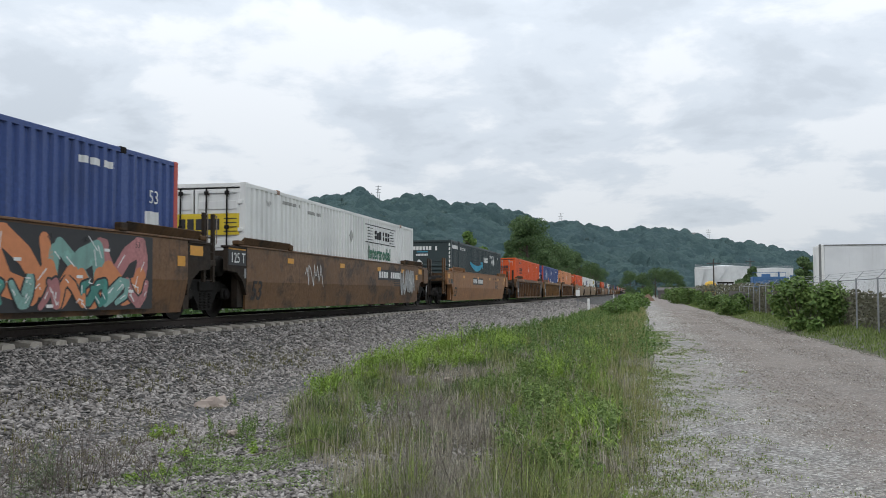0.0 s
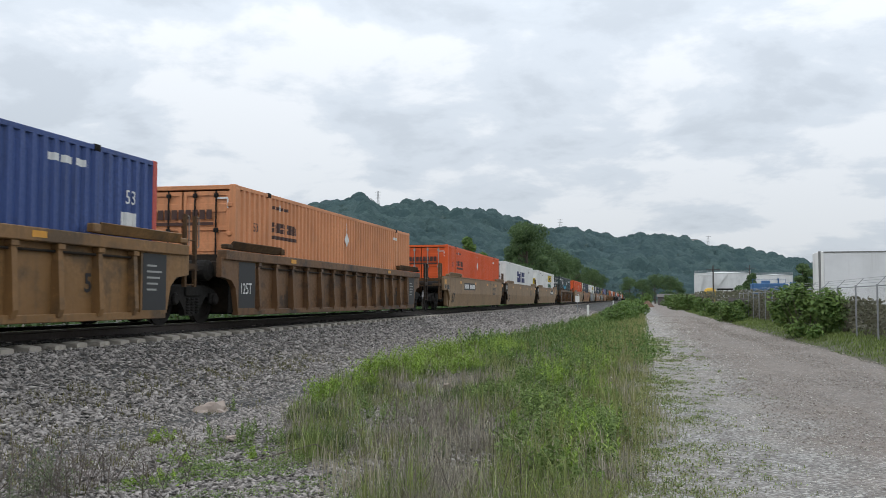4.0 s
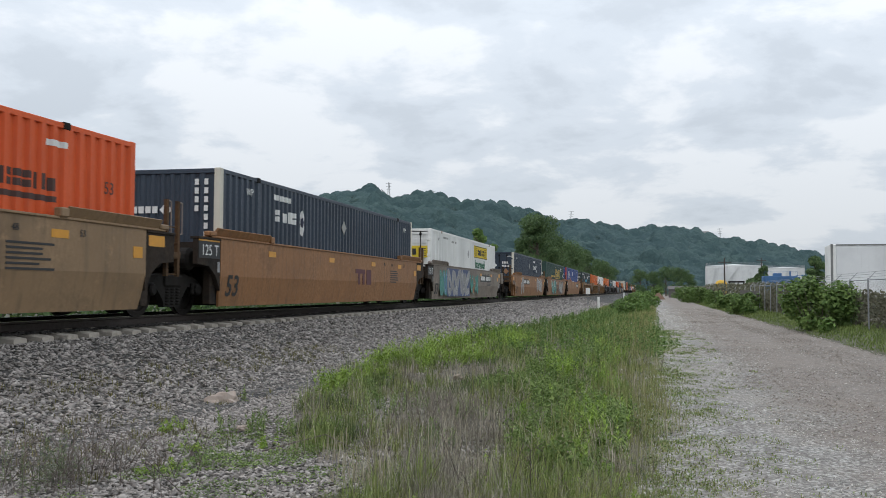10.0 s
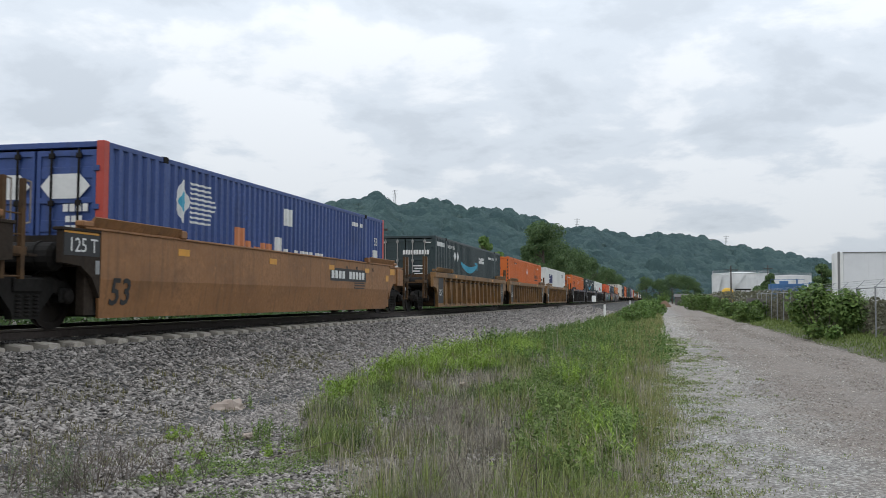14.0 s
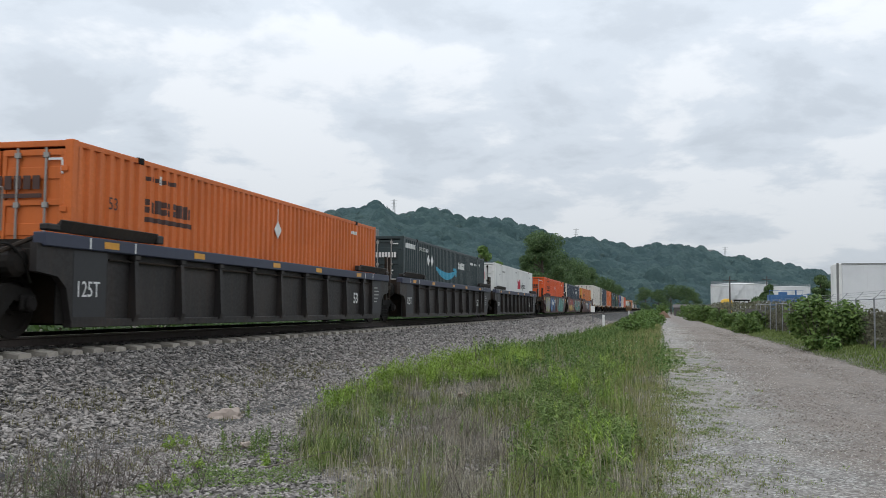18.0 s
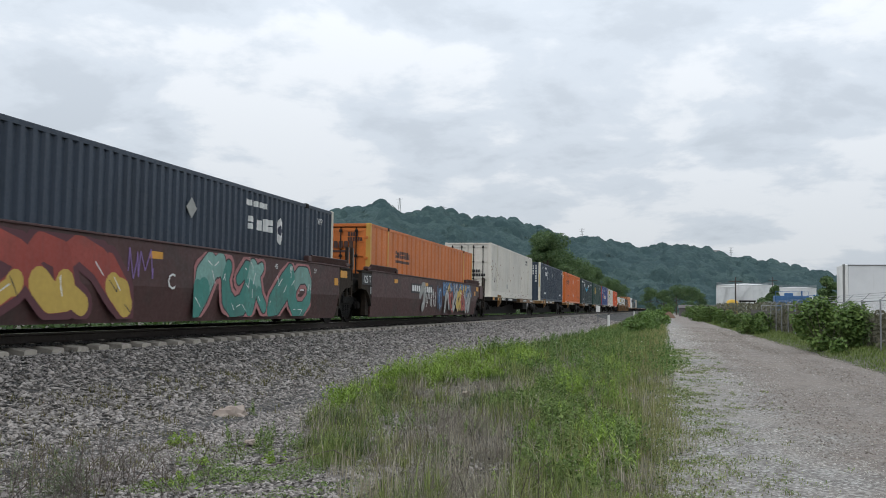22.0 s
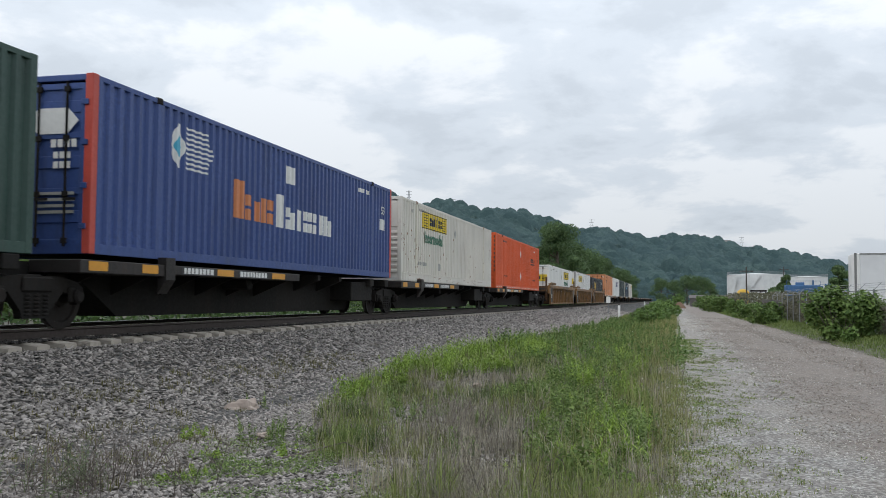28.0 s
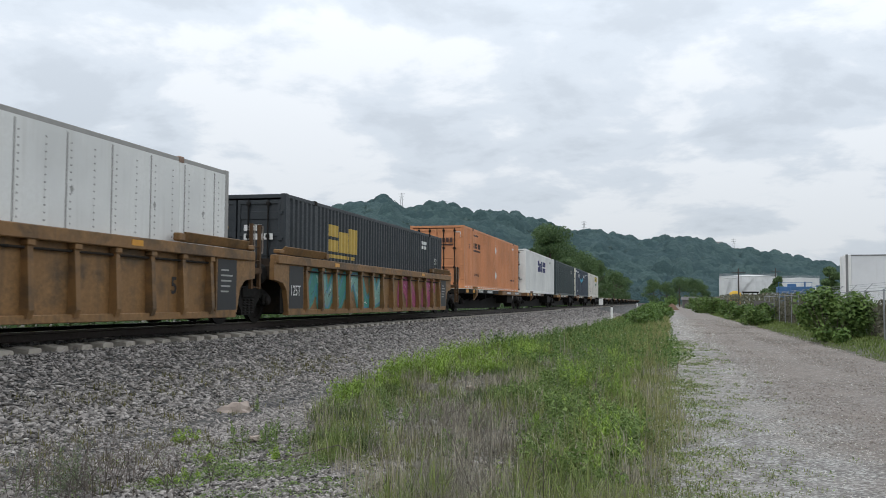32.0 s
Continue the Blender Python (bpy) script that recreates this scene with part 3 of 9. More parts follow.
def door_leaf_geo():
    """A container door leaf: frame, three recessed panels, ribs, hinges."""
    g = Geo()
    w, h = 1.14, 2.62
    g.box(0, w, 0.03, 0.06, 0, h)
    for z in (0.0, 0.82, 1.72, h - 0.1):
        g.box(0, w, 0.0, 0.03, z, z + 0.1, 0.006)
    for x in (0.0, w - 0.08):
        g.box(x, x + 0.08, 0.001, 0.03, 0, h, 0.006)
    for z in (0.36, 1.24, 2.14):
        g.box(0.08, w - 0.08, 0.012, 0.03, z, z + 0.2, 0.008)
    return g


def lock_rod_geo():
    g = Geo()
    g.rod((0, 0, 0), (0, 0, 2.66), 0.02, 8)
    for z in (0.05, 0.8, 1.7, 2.5):
        g.box(-0.05, 0.05, -0.02, 0.03, z, z + 0.09, 0.005)
    g.box(-0.01, 0.22, -0.045, -0.02, 0.74, 0.78)
    return g


def nose_geo(ribs):
    """A closed container end: one pressed sheet."""
    g = Geo()
    if ribs == "level":
        face = [(0.05, 0.1)]
        for i in range(8):
            z = 0.26 + i * 0.19
            face += [(0.05, z), (0.012, z + 0.035), (0.012, z + 0.1), (0.05, z + 0.135)]
        face += [(0.05, 1.86), (0.02, 1.87), (0.02, TALL - 0.15), (0.05, TALL - 0.14), (0.05, TALL - 0.08), (0.08, TALL - 0.08), (0.08, 0.1)]
        g.slab(face, "x", -HALF + 0.13, HALF - 0.13)
    else:
        face = [(-HALF + 0.13, 0.05)]
        for i in range(9):
            x = -HALF + 0.2 + i * 0.235
            face += [(x, 0.05), (x + 0.04, 0.015), (x + 0.12, 0.015), (x + 0.16, 0.05)]
        face += [(HALF - 0.13, 0.05), (HALF - 0.13, 0.08), (-HALF + 0.13, 0.08)]
        g.slab(face, "z", 0.1, TALL - 0.08)
    return g


def block_word(n, width, height, gap=0.24, seed=1, slant=0.0):
    """A brand's wordmark as a row of plain notched blocks: bands over y for follow()."""
    step = width / n
    cut = [random.Random(seed * 97 + k).choice(("full", "split", "short", "full")) for k in range(n)]

    def bands(y):
        k = int(y // step)
        u = (y - k * step) / step / (1 - gap)
        if not 0 <= k < n or u > 1:
            return [(0.0, 0.0), (0.0, 0.0)]
        if cut[k] == "split":
            return [(0.0, height * 0.44), (height * 0.56, height)]
        return [(0.0, height * (0.8 if cut[k] == "short" else 1.0)), (0.0, 0.0)]
    return bands


def painted(key, make, colour, name):
    base = shared(key, lambda: make().mesh(name))
    return with_material(base, colour if isinstance(colour, str) else colour.name, SKIN[colour] if isinstance(colour, str) else colour)


def put(name, mesh, parent, loc=(0, 0, 0), label="", turn=None):
    ob = new(name, mesh)
    ob.parent = parent
    ob.matrix_basis = Matrix.Translation(loc) @ (turn or Matrix.Identity(4))
    return tagged(ob, label)


def side_mark(box, plan, y, z, bands, width, ink, name="marking", label=""):
    if name == "placard_holder":     # a flat plate across the ribs
        s = width / 1.21
        c, m = y + width / 2, z + s
        g = Geo()
        g.slab([(c - s, m), (c, m - s), (c + s, m), (c, m + s)], "x", HALF + 0.002, HALF + 0.014)
    else:
        g = follow(plan, HALF, y, y + width, lambda q: [(z + a, z + b) for a, b in bands(q - y)], 0.03 if name == "wordmark" else 0.05, stepped=name == "wordmark")
    if g.f:
        me = g.mesh(name)
        me.materials.append(INK[ink])
        ob = put(name, me, box, label=label)
        if name == "wordmark":
            ob["kind"] = "stuff"
        return ob


def bar(w, h):
    return lambda q: [(0.0, h)]


def bars_block(box, plan, y, z, width, rows, ink, height=0.07, gap=0.05, seed=0):
    """Small unreadable print: rows of short bars."""
    rng = random.Random(seed)
    g = Geo()
    for r in range(rows):
        x = 0.0
        while x < width:
            w = min(width - x, rng.uniform(0.08, 0.3))
            zz = z - r * (height + gap)
            q = follow(plan, HALF, y + x, y + x + w, lambda k: [(zz, zz + height)])
            g.add(q.v, q.f)
            x += w + 0.05
    me = g.mesh("small_print")
    me.materials.append(INK[ink])
    put("small_print", me, box)["kind"] = "stuff"


def diamond(s):
    return lambda q: [(s - s * (1 - abs(q - 0.6 * s) / (0.6 * s)), s + s * (1 - abs(q - 0.6 * s) / (0.6 * s)))]


def smile(w, h, t):
    def bands(q):
        u = q / w
        low = h * (1 - math.sin(math.pi * min(1.0, u * 0.93 + 0.03)) ** 0.8)
        return [(low, low + t * (0.35 + 1.1 * math.sin(math.pi * u) ** 0.7))]
    return bands


def end_block(box, x, z, w, h, ink, name="panel", y=-0.006, label=""):
    g = Geo()
    g.box(x, x + w, y, y + 0.006, z, z + h)
    me = g.mesh(name)
    me.materials.append(INK[ink])
    put(name, me, box, label=label)


def end_word(box, x, z, w, h, n, ink, y=-0.008, seed=1):
    """A wordmark on the end as a row of plain blocks."""
    g = Geo()
    s = w / n
    for i in range(n):
        g.box(x + i * s, x + i * s + s * 0.76, y, y + 0.006, z, z + h)
    me = g.mesh("wordmark")
    me.materials.append(INK[ink])
    put("wordmark", me, box)["kind"] = "stuff"


def end_diamond(box, x, z, s, ink, y=-0.012):
    g = Geo()
    g.slab([(x - s, z), (x, z - s), (x + s, z), (x, z + s)], "y", y, y + 0.008)
    me = g.mesh("placard_holder")
    me.materials.append(INK[ink])
    put("placard_holder", me, box, label="tilted square placard holder")


def container(label, skin, end, at, style="corrugated", posts=None, rear_posts=None, door_skin=None):
    """A 53 ft container: front end at y = 0, seat at z = 0. end: door, level, upright."""
    box = thing("shipping_container", label, "container", "containers on the train", at)
    plan = side_plan(style)
    near = shared(("side", style), lambda: wall_sheet(plan, 0.16, TALL - 0.08, HALF).mesh("side_wall"))
    put("side_wall", with_material(near, skin, SKIN[skin]), box)
    put("side_wall", with_material(near, skin, SKIN[skin]), box, (0, LONG, 0), turn=pose(0, 0, 0, 0, 0, 180))
    top = shared("roof_panel", lambda: Geo().box(-HALF + 0.03, HALF - 0.03, 0.05, LONG - 0.05, TALL - 0.03, TALL - 0.01).mesh("roof_panel"))
    put("roof_panel", with_material(top, skin, SKIN[skin]), box)
    low = shared("floor_panel", lambda: Geo().box(-HALF + 0.03, HALF - 0.03, 0.05, LONG - 0.05, 0.03, 0.15).mesh("floor_panel"))
    put("floor_panel", with_material(low, "steel", STEEL_DARK), box)
    rail_skin = "alu" if style == "riveted" else skin
    put("frame_rail", painted("rails", rails_geo, rail_skin, "frame_rail"), box)
    post = painted("corner_post", corner_post_geo, posts or skin, "corner_post")
    bar_me = painted("lift", lift_post_geo, "gold" if style == "wide" else skin, "lifting_post")
    for y in (-0.004, LONG - 0.156):
        for x in (-HALF - 0.004, HALF - 0.146):
            put("corner_post", post, box, (x, y, 0))
    for y in (POST, LONG - POST):
        put("lifting_post", bar_me, box, (HALF, y, 0))
        put("lifting_post", bar_me, box, (-HALF, y, 0), turn=pose(0, 0, 0, 0, 0, 180))
    cast = shared("casting", lambda: casting_geo().mesh("casting"))
    for y in (POST, LONG - POST):
        put("corner_casting", with_material(cast, "rusty" if skin in ("white", "cream") else "steel", RUSTY_FITTING if skin in ("white", "cream") else STEEL_DARK), box, (HALF + 0.004, y, TALL))
    if end == "door":
        ds = door_skin or skin
        leaf = painted("leaf", door_leaf_geo, ds, "door_leaf")
        rod_me = shared("lock_rod", lambda: lock_rod_geo().mesh("lock_rod"))
        rod_me = with_material(rod_me, "rod_" + ("pale" if skin in ("orange_red", "orange", "slate") else "dark"), SKIN["alu"] if skin in ("orange_red", "orange", "slate") else STEEL_DARK)
        for x in (-HALF + 0.13, 0.015):
            lf = put("door_leaf", leaf, box, (x, 0.0, 0.14))
            for dx in (0.3, 0.82):
                put("lock_rod", rod_me, lf, (dx, -0.02, -0.02))
        hinge = shared("hinge", lambda: Geo().box(-0.02, 0.09, -0.02, 0.02, 0, 0.09, 0.006).mesh("hinge"))
        for z in (0.4, 1.05, 1.75, 2.4):
            put("hinge", with_material(hinge, skin, SKIN[skin]), box, (HALF - 0.16, -0.01, z))
    else:
        put("end_wall", painted("nose_" + end, lambda: nose_geo(end), skin, "end_wall"), box)
    put("end_wall", painted("nose_upright", lambda: nose_geo("upright"), skin, "end_wall"), box, (0, LONG, 0), turn=pose(0, 0, 0, 0, 0, 180))
    if style == "riveted":
        g = Geo()
        for i in range(26):
            y = 0.45 + i * 0.61
            for k in range(22):
                g.box(HALF, HALF + 0.008, y - 0.012, y + 0.012, 0.3 + k * 0.11, 0.324 + k * 0.11)
        part("rivet_row", g, SKIN["alu"], box)
    return box, plan


def upper_mark(box, plan, y, z, w, bands, ink, lift, name="wordmark"):
    g = follow(plan, HALF, y, y + w, lambda q: [(z + a, z + b) for a, b in bands(q - y)], 0.03 if name == "wordmark" else 0.05, lift, name == "wordmark")
    me = g.mesh(name)
    me.materials.append(INK[ink])
    put(name, me, box)["kind"] = "stuff"


def container_marks(box, plan, brand, end, spine, unit):
    """What is painted on: plain shapes for brands, real letters for plain words."""
    skin = box["skin"]
    if brand == "dark_slanted_word":
        dark = "brownblack"
        wide = skin == "amber"
        y = 12.2 if end == "level" else 2.97 if wide else 2.16
        z = 1.80 if end == "level" else 1.97
        side_mark(box, plan, y, z, block_word(9, 1.77, 0.25), 1.77, dark, "wordmark")
        side_mark(box, plan, y, z - 0.17, bar(1.77, 0.09), 1.77, dark, "underline")
        if not wide:
            side_mark(box, plan, 8.0, 1.93, diamond(0.21), 0.26, "white", "placard_holder", "white tilted square placard holder")
            side_mark(box, plan, 8.11, 2.36, bar(0.03, 0.3), 0.035, "white", "stripe")
            bars_block(box, plan, 2.2, 2.55, 1.1, 1, dark, 0.08, seed=4)
            side_mark(box, plan, 2.62, 2.52, bar(0.12, 0.16), 0.13, "white", "patch")
            bars_block(box, plan, 13.7, 2.5, 0.5, 1, "white", 0.1, seed=6)
            letters("53", 0.3, INK[dark], box, HALF + 0.006, 15.2 if end == "level" else 1.0, 1.9, SIDE)
        if spine:
            side_mark(box, plan, 8.0, 0.55, diamond(0.24), 0.29, "white", "placard_holder", "white tilted square placard holder")
            g = Geo()
            for i in range(26):
                g.box(HALF, HALF + 0.006, 0.25 + i * 0.61, 0.53 + i * 0.61, 0.055, 0.1)
            part("reflector_tape", g, INK["white"], box, "row of white reflector dashes")["kind"] = "stuff"
            letters("TOP LIFT ONLY", 0.17, INK[dark], box, HALF + 0.006, 2.3, 0.62, SIDE)
            bars_block(box, plan, 13.2, 0.6, 1.2, 1, dark, 0.1, seed=16)
        yd = -0.03 if end == "door" else 0.008
        z = 2.12 if end == "door" else 2.3
        end_word(box, -0.78, z, 1.56, 0.22, 9, dark, yd)
        end_block(box, -0.78, z - 0.14, 1.56, 0.07, dark, "underline", yd)
        if wide:
            end_word(box, 0.55, 2.5, 0.36, 0.12, 4, dark, -0.014)
            end_word(box, 0.55, 2.34, 0.5, 0.12, 6, dark, -0.014)
        else:
            end_diamond(box, -0.86, 1.62 if end == "level" else 1.5, 0.2, "white", -0.04)
            if end == "level":
                end_block(box, -0.35, 1.98, 0.55, 0.1, "white", "patch", 0.004)
                for k in range(9):
                    end_block(box, HALF - 0.11, 2.62 - k * 0.22, 0.07, 0.14, dark, "small_print", -0.012)
            else:
                for x in (-1.12, 0.86):
                    end_block(box, x, 2.58, 0.26, 0.04, "white", "reflector", -0.012)
                end_block(box, -1.14, 2.36, 0.035, 0.22, "white", "reflector", -0.012)
                end_block(box, 1.1, 2.36, 0.035, 0.22, "white", "reflector", -0.012)
    elif brand == "yellow_sign":
        y = 2.78 if end == "level" else 9.65
        if skin == "cream":
            weather_marks(box)
        faded = unit == 1
        side_mark(box, plan, y, 2.02, bar(3.72, 0.64), 3.72, "white" if faded else "yellow", "sign_panel", "pale faded sign panel" if faded else "yellow painted sign panel")
        upper_mark(box, plan, y + 1.05, 2.18, 1.9, block_word(6, 1.9, 0.3), "black", 0.010)
        for k in range(5):
            upper_mark(box, plan, y + 0.12, 2.12 + k * 0.1, 0.7, bar(0.7, 0.025), "black", 0.010, "scroll_line")
            upper_mark(box, plan, y + 3.05, 2.12 + k * 0.1, 0.5, bar(0.5, 0.025), "black", 0.010, "scroll_line")
        for z in (2.03, 2.62):
            upper_mark(box, plan, y, z, 3.72, bar(3.72, 0.03), "black", 0.008, "sign_edge")
        letters("Intermodal", 0.60, INK["green"], box, HALF + 0.007, y + 0.25, 1.50, SIDE, squeeze=1.05, bold=0.016)
        side_mark(box, plan, 7.9, 1.95, diamond(0.19), 0.23, "grey", "placard_holder")
        bars_block(box, plan, 2.3, 2.6, 1.3, 1, "grey", 0.09, seed=8)
        bars_block(box, plan, 4.2, 2.5, 1.0, 1, "grey", 0.09, seed=9)
        letters("WP", 0.2, INK["grey"], box, HALF + 0.007, 1.2, 2.45, SIDE)
        if spine:
            bars_block(box, plan, 2.2, 0.62, 1.2, 1, "grey", 0.13, seed=18)
            g = Geo()
            for i in range(26):
                g.box(HALF, HALF + 0.006, 0.25 + i * 0.61, 0.53 + i * 0.61, 0.055, 0.1)
            part("reflector_tape", g, INK["white"], box)["kind"] = "stuff"
        if end == "door":
            end_block(box, -1.12, 1.68, 2.26, 0.5, "yellow", "sign_panel", -0.006, "yellow painted sign panel")
            end_word(box, -0.6, 1.8, 1.3, 0.26, 6, "black", -0.014)
            for k in range(4):
                end_block(box, -1.05, 1.75 + k * 0.1, 0.36, 0.022, "black", "scroll_line", -0.014)
                end_block(box, 0.76, 1.75 + k * 0.1, 0.32, 0.022, "black", "scroll_line", -0.014)
    elif brand == "yellow_sign_riveted":
        side_mark(box, plan, 2.98, 2.0, bar(3.64, 0.58), 3.64, "yellow", "sign_panel", "yellow painted sign panel")
        upper_mark(box, plan, 3.95, 2.14, 1.95, block_word(6, 1.95, 0.28), "black", 0.010)
        for k in range(5):
            upper_mark(box, plan, 3.1, 2.08 + k * 0.09, 0.7, bar(0.7, 0.022), "black", 0.010, "scroll_line")
            upper_mark(box, plan, 6.0, 2.08 + k * 0.09, 0.5, bar(0.5, 0.022), "black", 0.010, "scroll_line")
        letters("STACK TWO HIGH ONLY", 0.11, INK["black"], box, HALF + 0.007, 2.3, 2.68, SIDE)
        letters("WTP", 0.12, INK["black"], box, HALF + 0.007, 1.2, 2.55, SIDE)
        end_block(box, -1.0, 1.72, 2.1, 0.5, "yellow", "sign_panel", -0.006, "yellow painted sign panel")
        end_word(box, -0.5, 1.84, 1.3, 0.26, 6, "black", -0.014)
        for y in (1.0, 6.9, 8.7, 10.8, 13.2, 15.0):
            side_mark(box, plan, y, 1.85, diamond(0.08), 0.1, "grey", "vent_cover")
        for k in (0, 1):
            side_mark(box, plan, 7.6 + 0.35 * k, 2.1 - 0.14 * k, diamond(0.17), 0.21, "grey", "placard_holder")
        # overlapping sheets
        for i in range(13):
            part("sheet_seam", Geo().box(HALF, HALF + 0.006, 1.1 + i * 1.2, 1.13 + i * 1.2, 0.2, TALL - 0.12), SKIN["alu"], box)
    elif brand == "smile":
        if end == "level":
            letters("STACK LMT 3 HIGH", 0.24, INK["white"], box, HALF + 0.007, 11.6, 2.42, SIDE, squeeze=0.85)
        side_mark(box, plan, 5.07, 1.52, smile(4.15, 0.50, 0.22), 4.15, "cyan", "curved_stripe", "light blue curved stripe")
        side_mark(box, plan, 8.95, 1.72, bar(0.2, 0.36), 0.22, "cyan", "curved_stripe")
        side_mark(box, plan, 8.6, 1.97, bar(0.55, 0.12), 0.57, "cyan", "curved_stripe")
        side_mark(box, plan, 9.5, 2.1, block_word(5, 1.6, 0.30), 1.6, "white", "wordmark")
        letters("STACK LMT 3 HIGH", 0.21, INK["white"], box, HALF + 0.007, 2.25, 2.50, SIDE, squeeze=0.8)
        bars_block(box, plan, 0.4, 2.5, 1.3, 1, "white", 0.18, seed=11)
        if end != "level":
            bars_block(box, plan, 12.35, 2.42, 1.6, 1, "white", 0.12, seed=12)
        for k in (0, 1):
            side_mark(box, plan, (12.4 if end == "level" else 3.6) + k * 0.62, 1.98, diamond(0.22), 0.27, "white", "placard_holder", "white tilted square placard holder")
        letters("WP", 0.22, INK["white"], box, HALF + 0.007, 14.6, 2.42, SIDE)
        if spine:
            bars_block(box, plan, 2.3, 0.5, 0.8, 1, "white", 0.12, seed=19)
        if end == "door":
            end_word(box, -0.1, 2.12, 1.15, 0.19, 10, "white", -0.02)
            end_diamond(box, -0.95, 1.62, 0.2, "white", -0.045)
            end_diamond(box, -0.5, 1.62, 0.2, "white", -0.045)
            for k in range(6):
                end_block(box, 0.3 + 0.1 * (k % 2), 1.62 - k * 0.11, 0.62 - 0.14 * (k % 3), 0.05, "white", "small_print", -0.014)
            for x in (-1.1, 0.82):
                end_block(box, x, 2.6, 0.28, 0.045, "white", "reflector", -0.012)
        else:
            end_word(box, -0.6, 2.42, 0.95, 0.18, 6, "white", 0.006)
            end_block(box, -0.42, 2.31, 0.56, 0.045, "cyan", "curved_stripe", 0.006)
            end_block(box, 0.5, 2.4, 0.1, 0.2, "white", "patch", 0.006)
            end_word(box, -0.45, 2.14, 0.6, 0.1, 8, "white", 0.006)
            end_diamond(box, -0.9, 1.78, 0.17, "white", -0.012)
            end_diamond(box, -0.3, 1.78, 0.2, "white", -0.012)
            for k in range(8):
                end_block(box, HALF - 0.11, 2.6 - k * 0.2, 0.07, 0.14, "white", "small_print", -0.012)
    elif brand == "diamond_logo":
        y = 10.77 if end == "door" else 3.07
        side_mark(box, plan, y, 1.98, block_word(4, 1.45, 0.29), 1.45, "white", "wordmark")
        side_mark(box, plan, y + 1.5, 1.70, diamond(0.35), 0.42, "white", "logo_shape", "white tilted square logo shape")
        upper_mark(box, plan, y + 1.62, 1.92, 0.19, diamond(0.15), skin_ink(skin), 0.010, "logo_shape")
        side_mark(box, plan, 8.0, 1.95, diamond(0.21), 0.25, "grey", "placard_holder")
        letters("WP", 0.24, INK["white"], box, HALF + 0.007, 1.3, 2.45, SIDE)
        letters("WP", 0.24, INK["white"], box, HALF + 0.007, 14.9, 2.45, SIDE)
        bars_block(box, plan, y - 0.2, 2.5, 1.1, 1, "white", 0.13, seed=15)
        if spine:
            letters("TOP LIFT ONLY", 0.2, INK["white"], box, HALF + 0.007, 2.35, 0.52, SIDE)
            bars_block(box, plan, 13.5, 0.52, 1.0, 1, "white", 0.13, seed=17)
        yd = -0.012 if end == "door" else 0.004
        end_word(box, -0.8, 1.95, 0.66, 0.15, 4, "white", yd)
        end_diamond(box, 0.02, 2.02, 0.15, "white", yd - 0.004)
        if end == "door":
            end_word(box, 0.52, 2.12, 0.42, 0.15, 4, "white", yd)
            end_word(box, 0.5, 1.9, 0.6, 0.14, 6, "white", yd)
            end_diamond(box, 0.78, 1.62, 0.2, "rust", yd - 0.03)
            for x in (-1.1, 0.82):
                end_block(box, x, 2.6, 0.28, 0.045, "white", "reflector", -0.012)
        else:
            for k in range(7):
                end_block(box, 0.92, 2.55 - k * 0.19, 0.09, 0.13, "white", "small_print", yd)
            for k in range(4):
                end_block(box, 0.70, 2.55 - k * 0.19, 0.09, 0.13, "white", "small_print", yd)
            if spine:
                end_diamond(box, -0.85, 1.78, 0.22, "rust", yd - 0.02)
                for x in (-HALF + 0.05, HALF - 0.1):
                    end_block(box, x, 1.0, 0.05, 1.0, "gold", "small_print", -0.012)
    elif brand == "blue_line_logo":
        side_mark(box, plan, 2.38, 1.70, diamond(0.46), 0.56, "white", "logo_shape", "white tilted square logo shape")
        upper_mark(box, plan, 2.52, 1.92, 0.28, diamond(0.23), "cyan", 0.010, "logo_shape")
        g = Geo()
        for k in range(9):
            z = 1.76 + k * 0.095
            w = 1.1 - 0.05 * abs(k - 4)
            q = follow(plan, HALF, 2.92, 2.92 + w, lambda u: [(z, z + 0.042)])
            g.add(q.v, q.f)
        me = g.mesh("logo_stripes")
        me.materials.append(INK["white"])
        put("logo_stripes", me, box)["kind"] = "stuff"
        side_mark(box, plan, 5.0, 1.02, bar(0.4, 0.82), 0.42, "orange", "wordmark", "faded orange wordmark blocks")
        side_mark(box, plan, 5.55, 1.02, block_word(4, 1.5, 0.55), 1.5, "orange", "wordmark", "faded orange wordmark blocks")
        side_mark(box, plan, 7.1, 0.98, bar(0.4, 0.78), 0.42, "white", "wordmark")
        side_mark(box, plan, 7.62, 0.98, block_word(9, 3.25, 0.52), 3.25, "white", "wordmark")
        side_mark(box, plan, 7.6, 2.08, bar(0.5, 0.42), 0.56, "white", "patch")
        letters("53", 0.36, INK["white"], box, HALF + 0.007, 15.05, 2.0, SIDE)
        side_mark(box, plan, 15.0, 1.5, bar(0.4, 0.35), 0.42, "white", "patch")
        bars_block(box, plan, 12.9, 2.48, 1.0, 1, "white", 0.12, seed=23)
        if end == "door":
            for x in (-1.1, 0.05):
                g = Geo()
                g.slab([(x + 0.06, 2.15), (x + 0.25, 1.94), (x + 0.8, 1.94), (x + 1.0, 2.15), (x + 0.8, 2.36), (x + 0.25, 2.36)], "y", -0.014, -0.008)
                part("logo_shape", g, INK["white"], box, "white six-sided logo shape")
            end_word(box, 0.55, 1.72, 0.5, 0.13, 4, "white", -0.014)
            end_word(box, 0.6, 1.54, 0.34, 0.11, 3, "white", -0.014)
            end_word(box, 0.6, 1.38, 0.34, 0.11, 3, "white", -0.014)
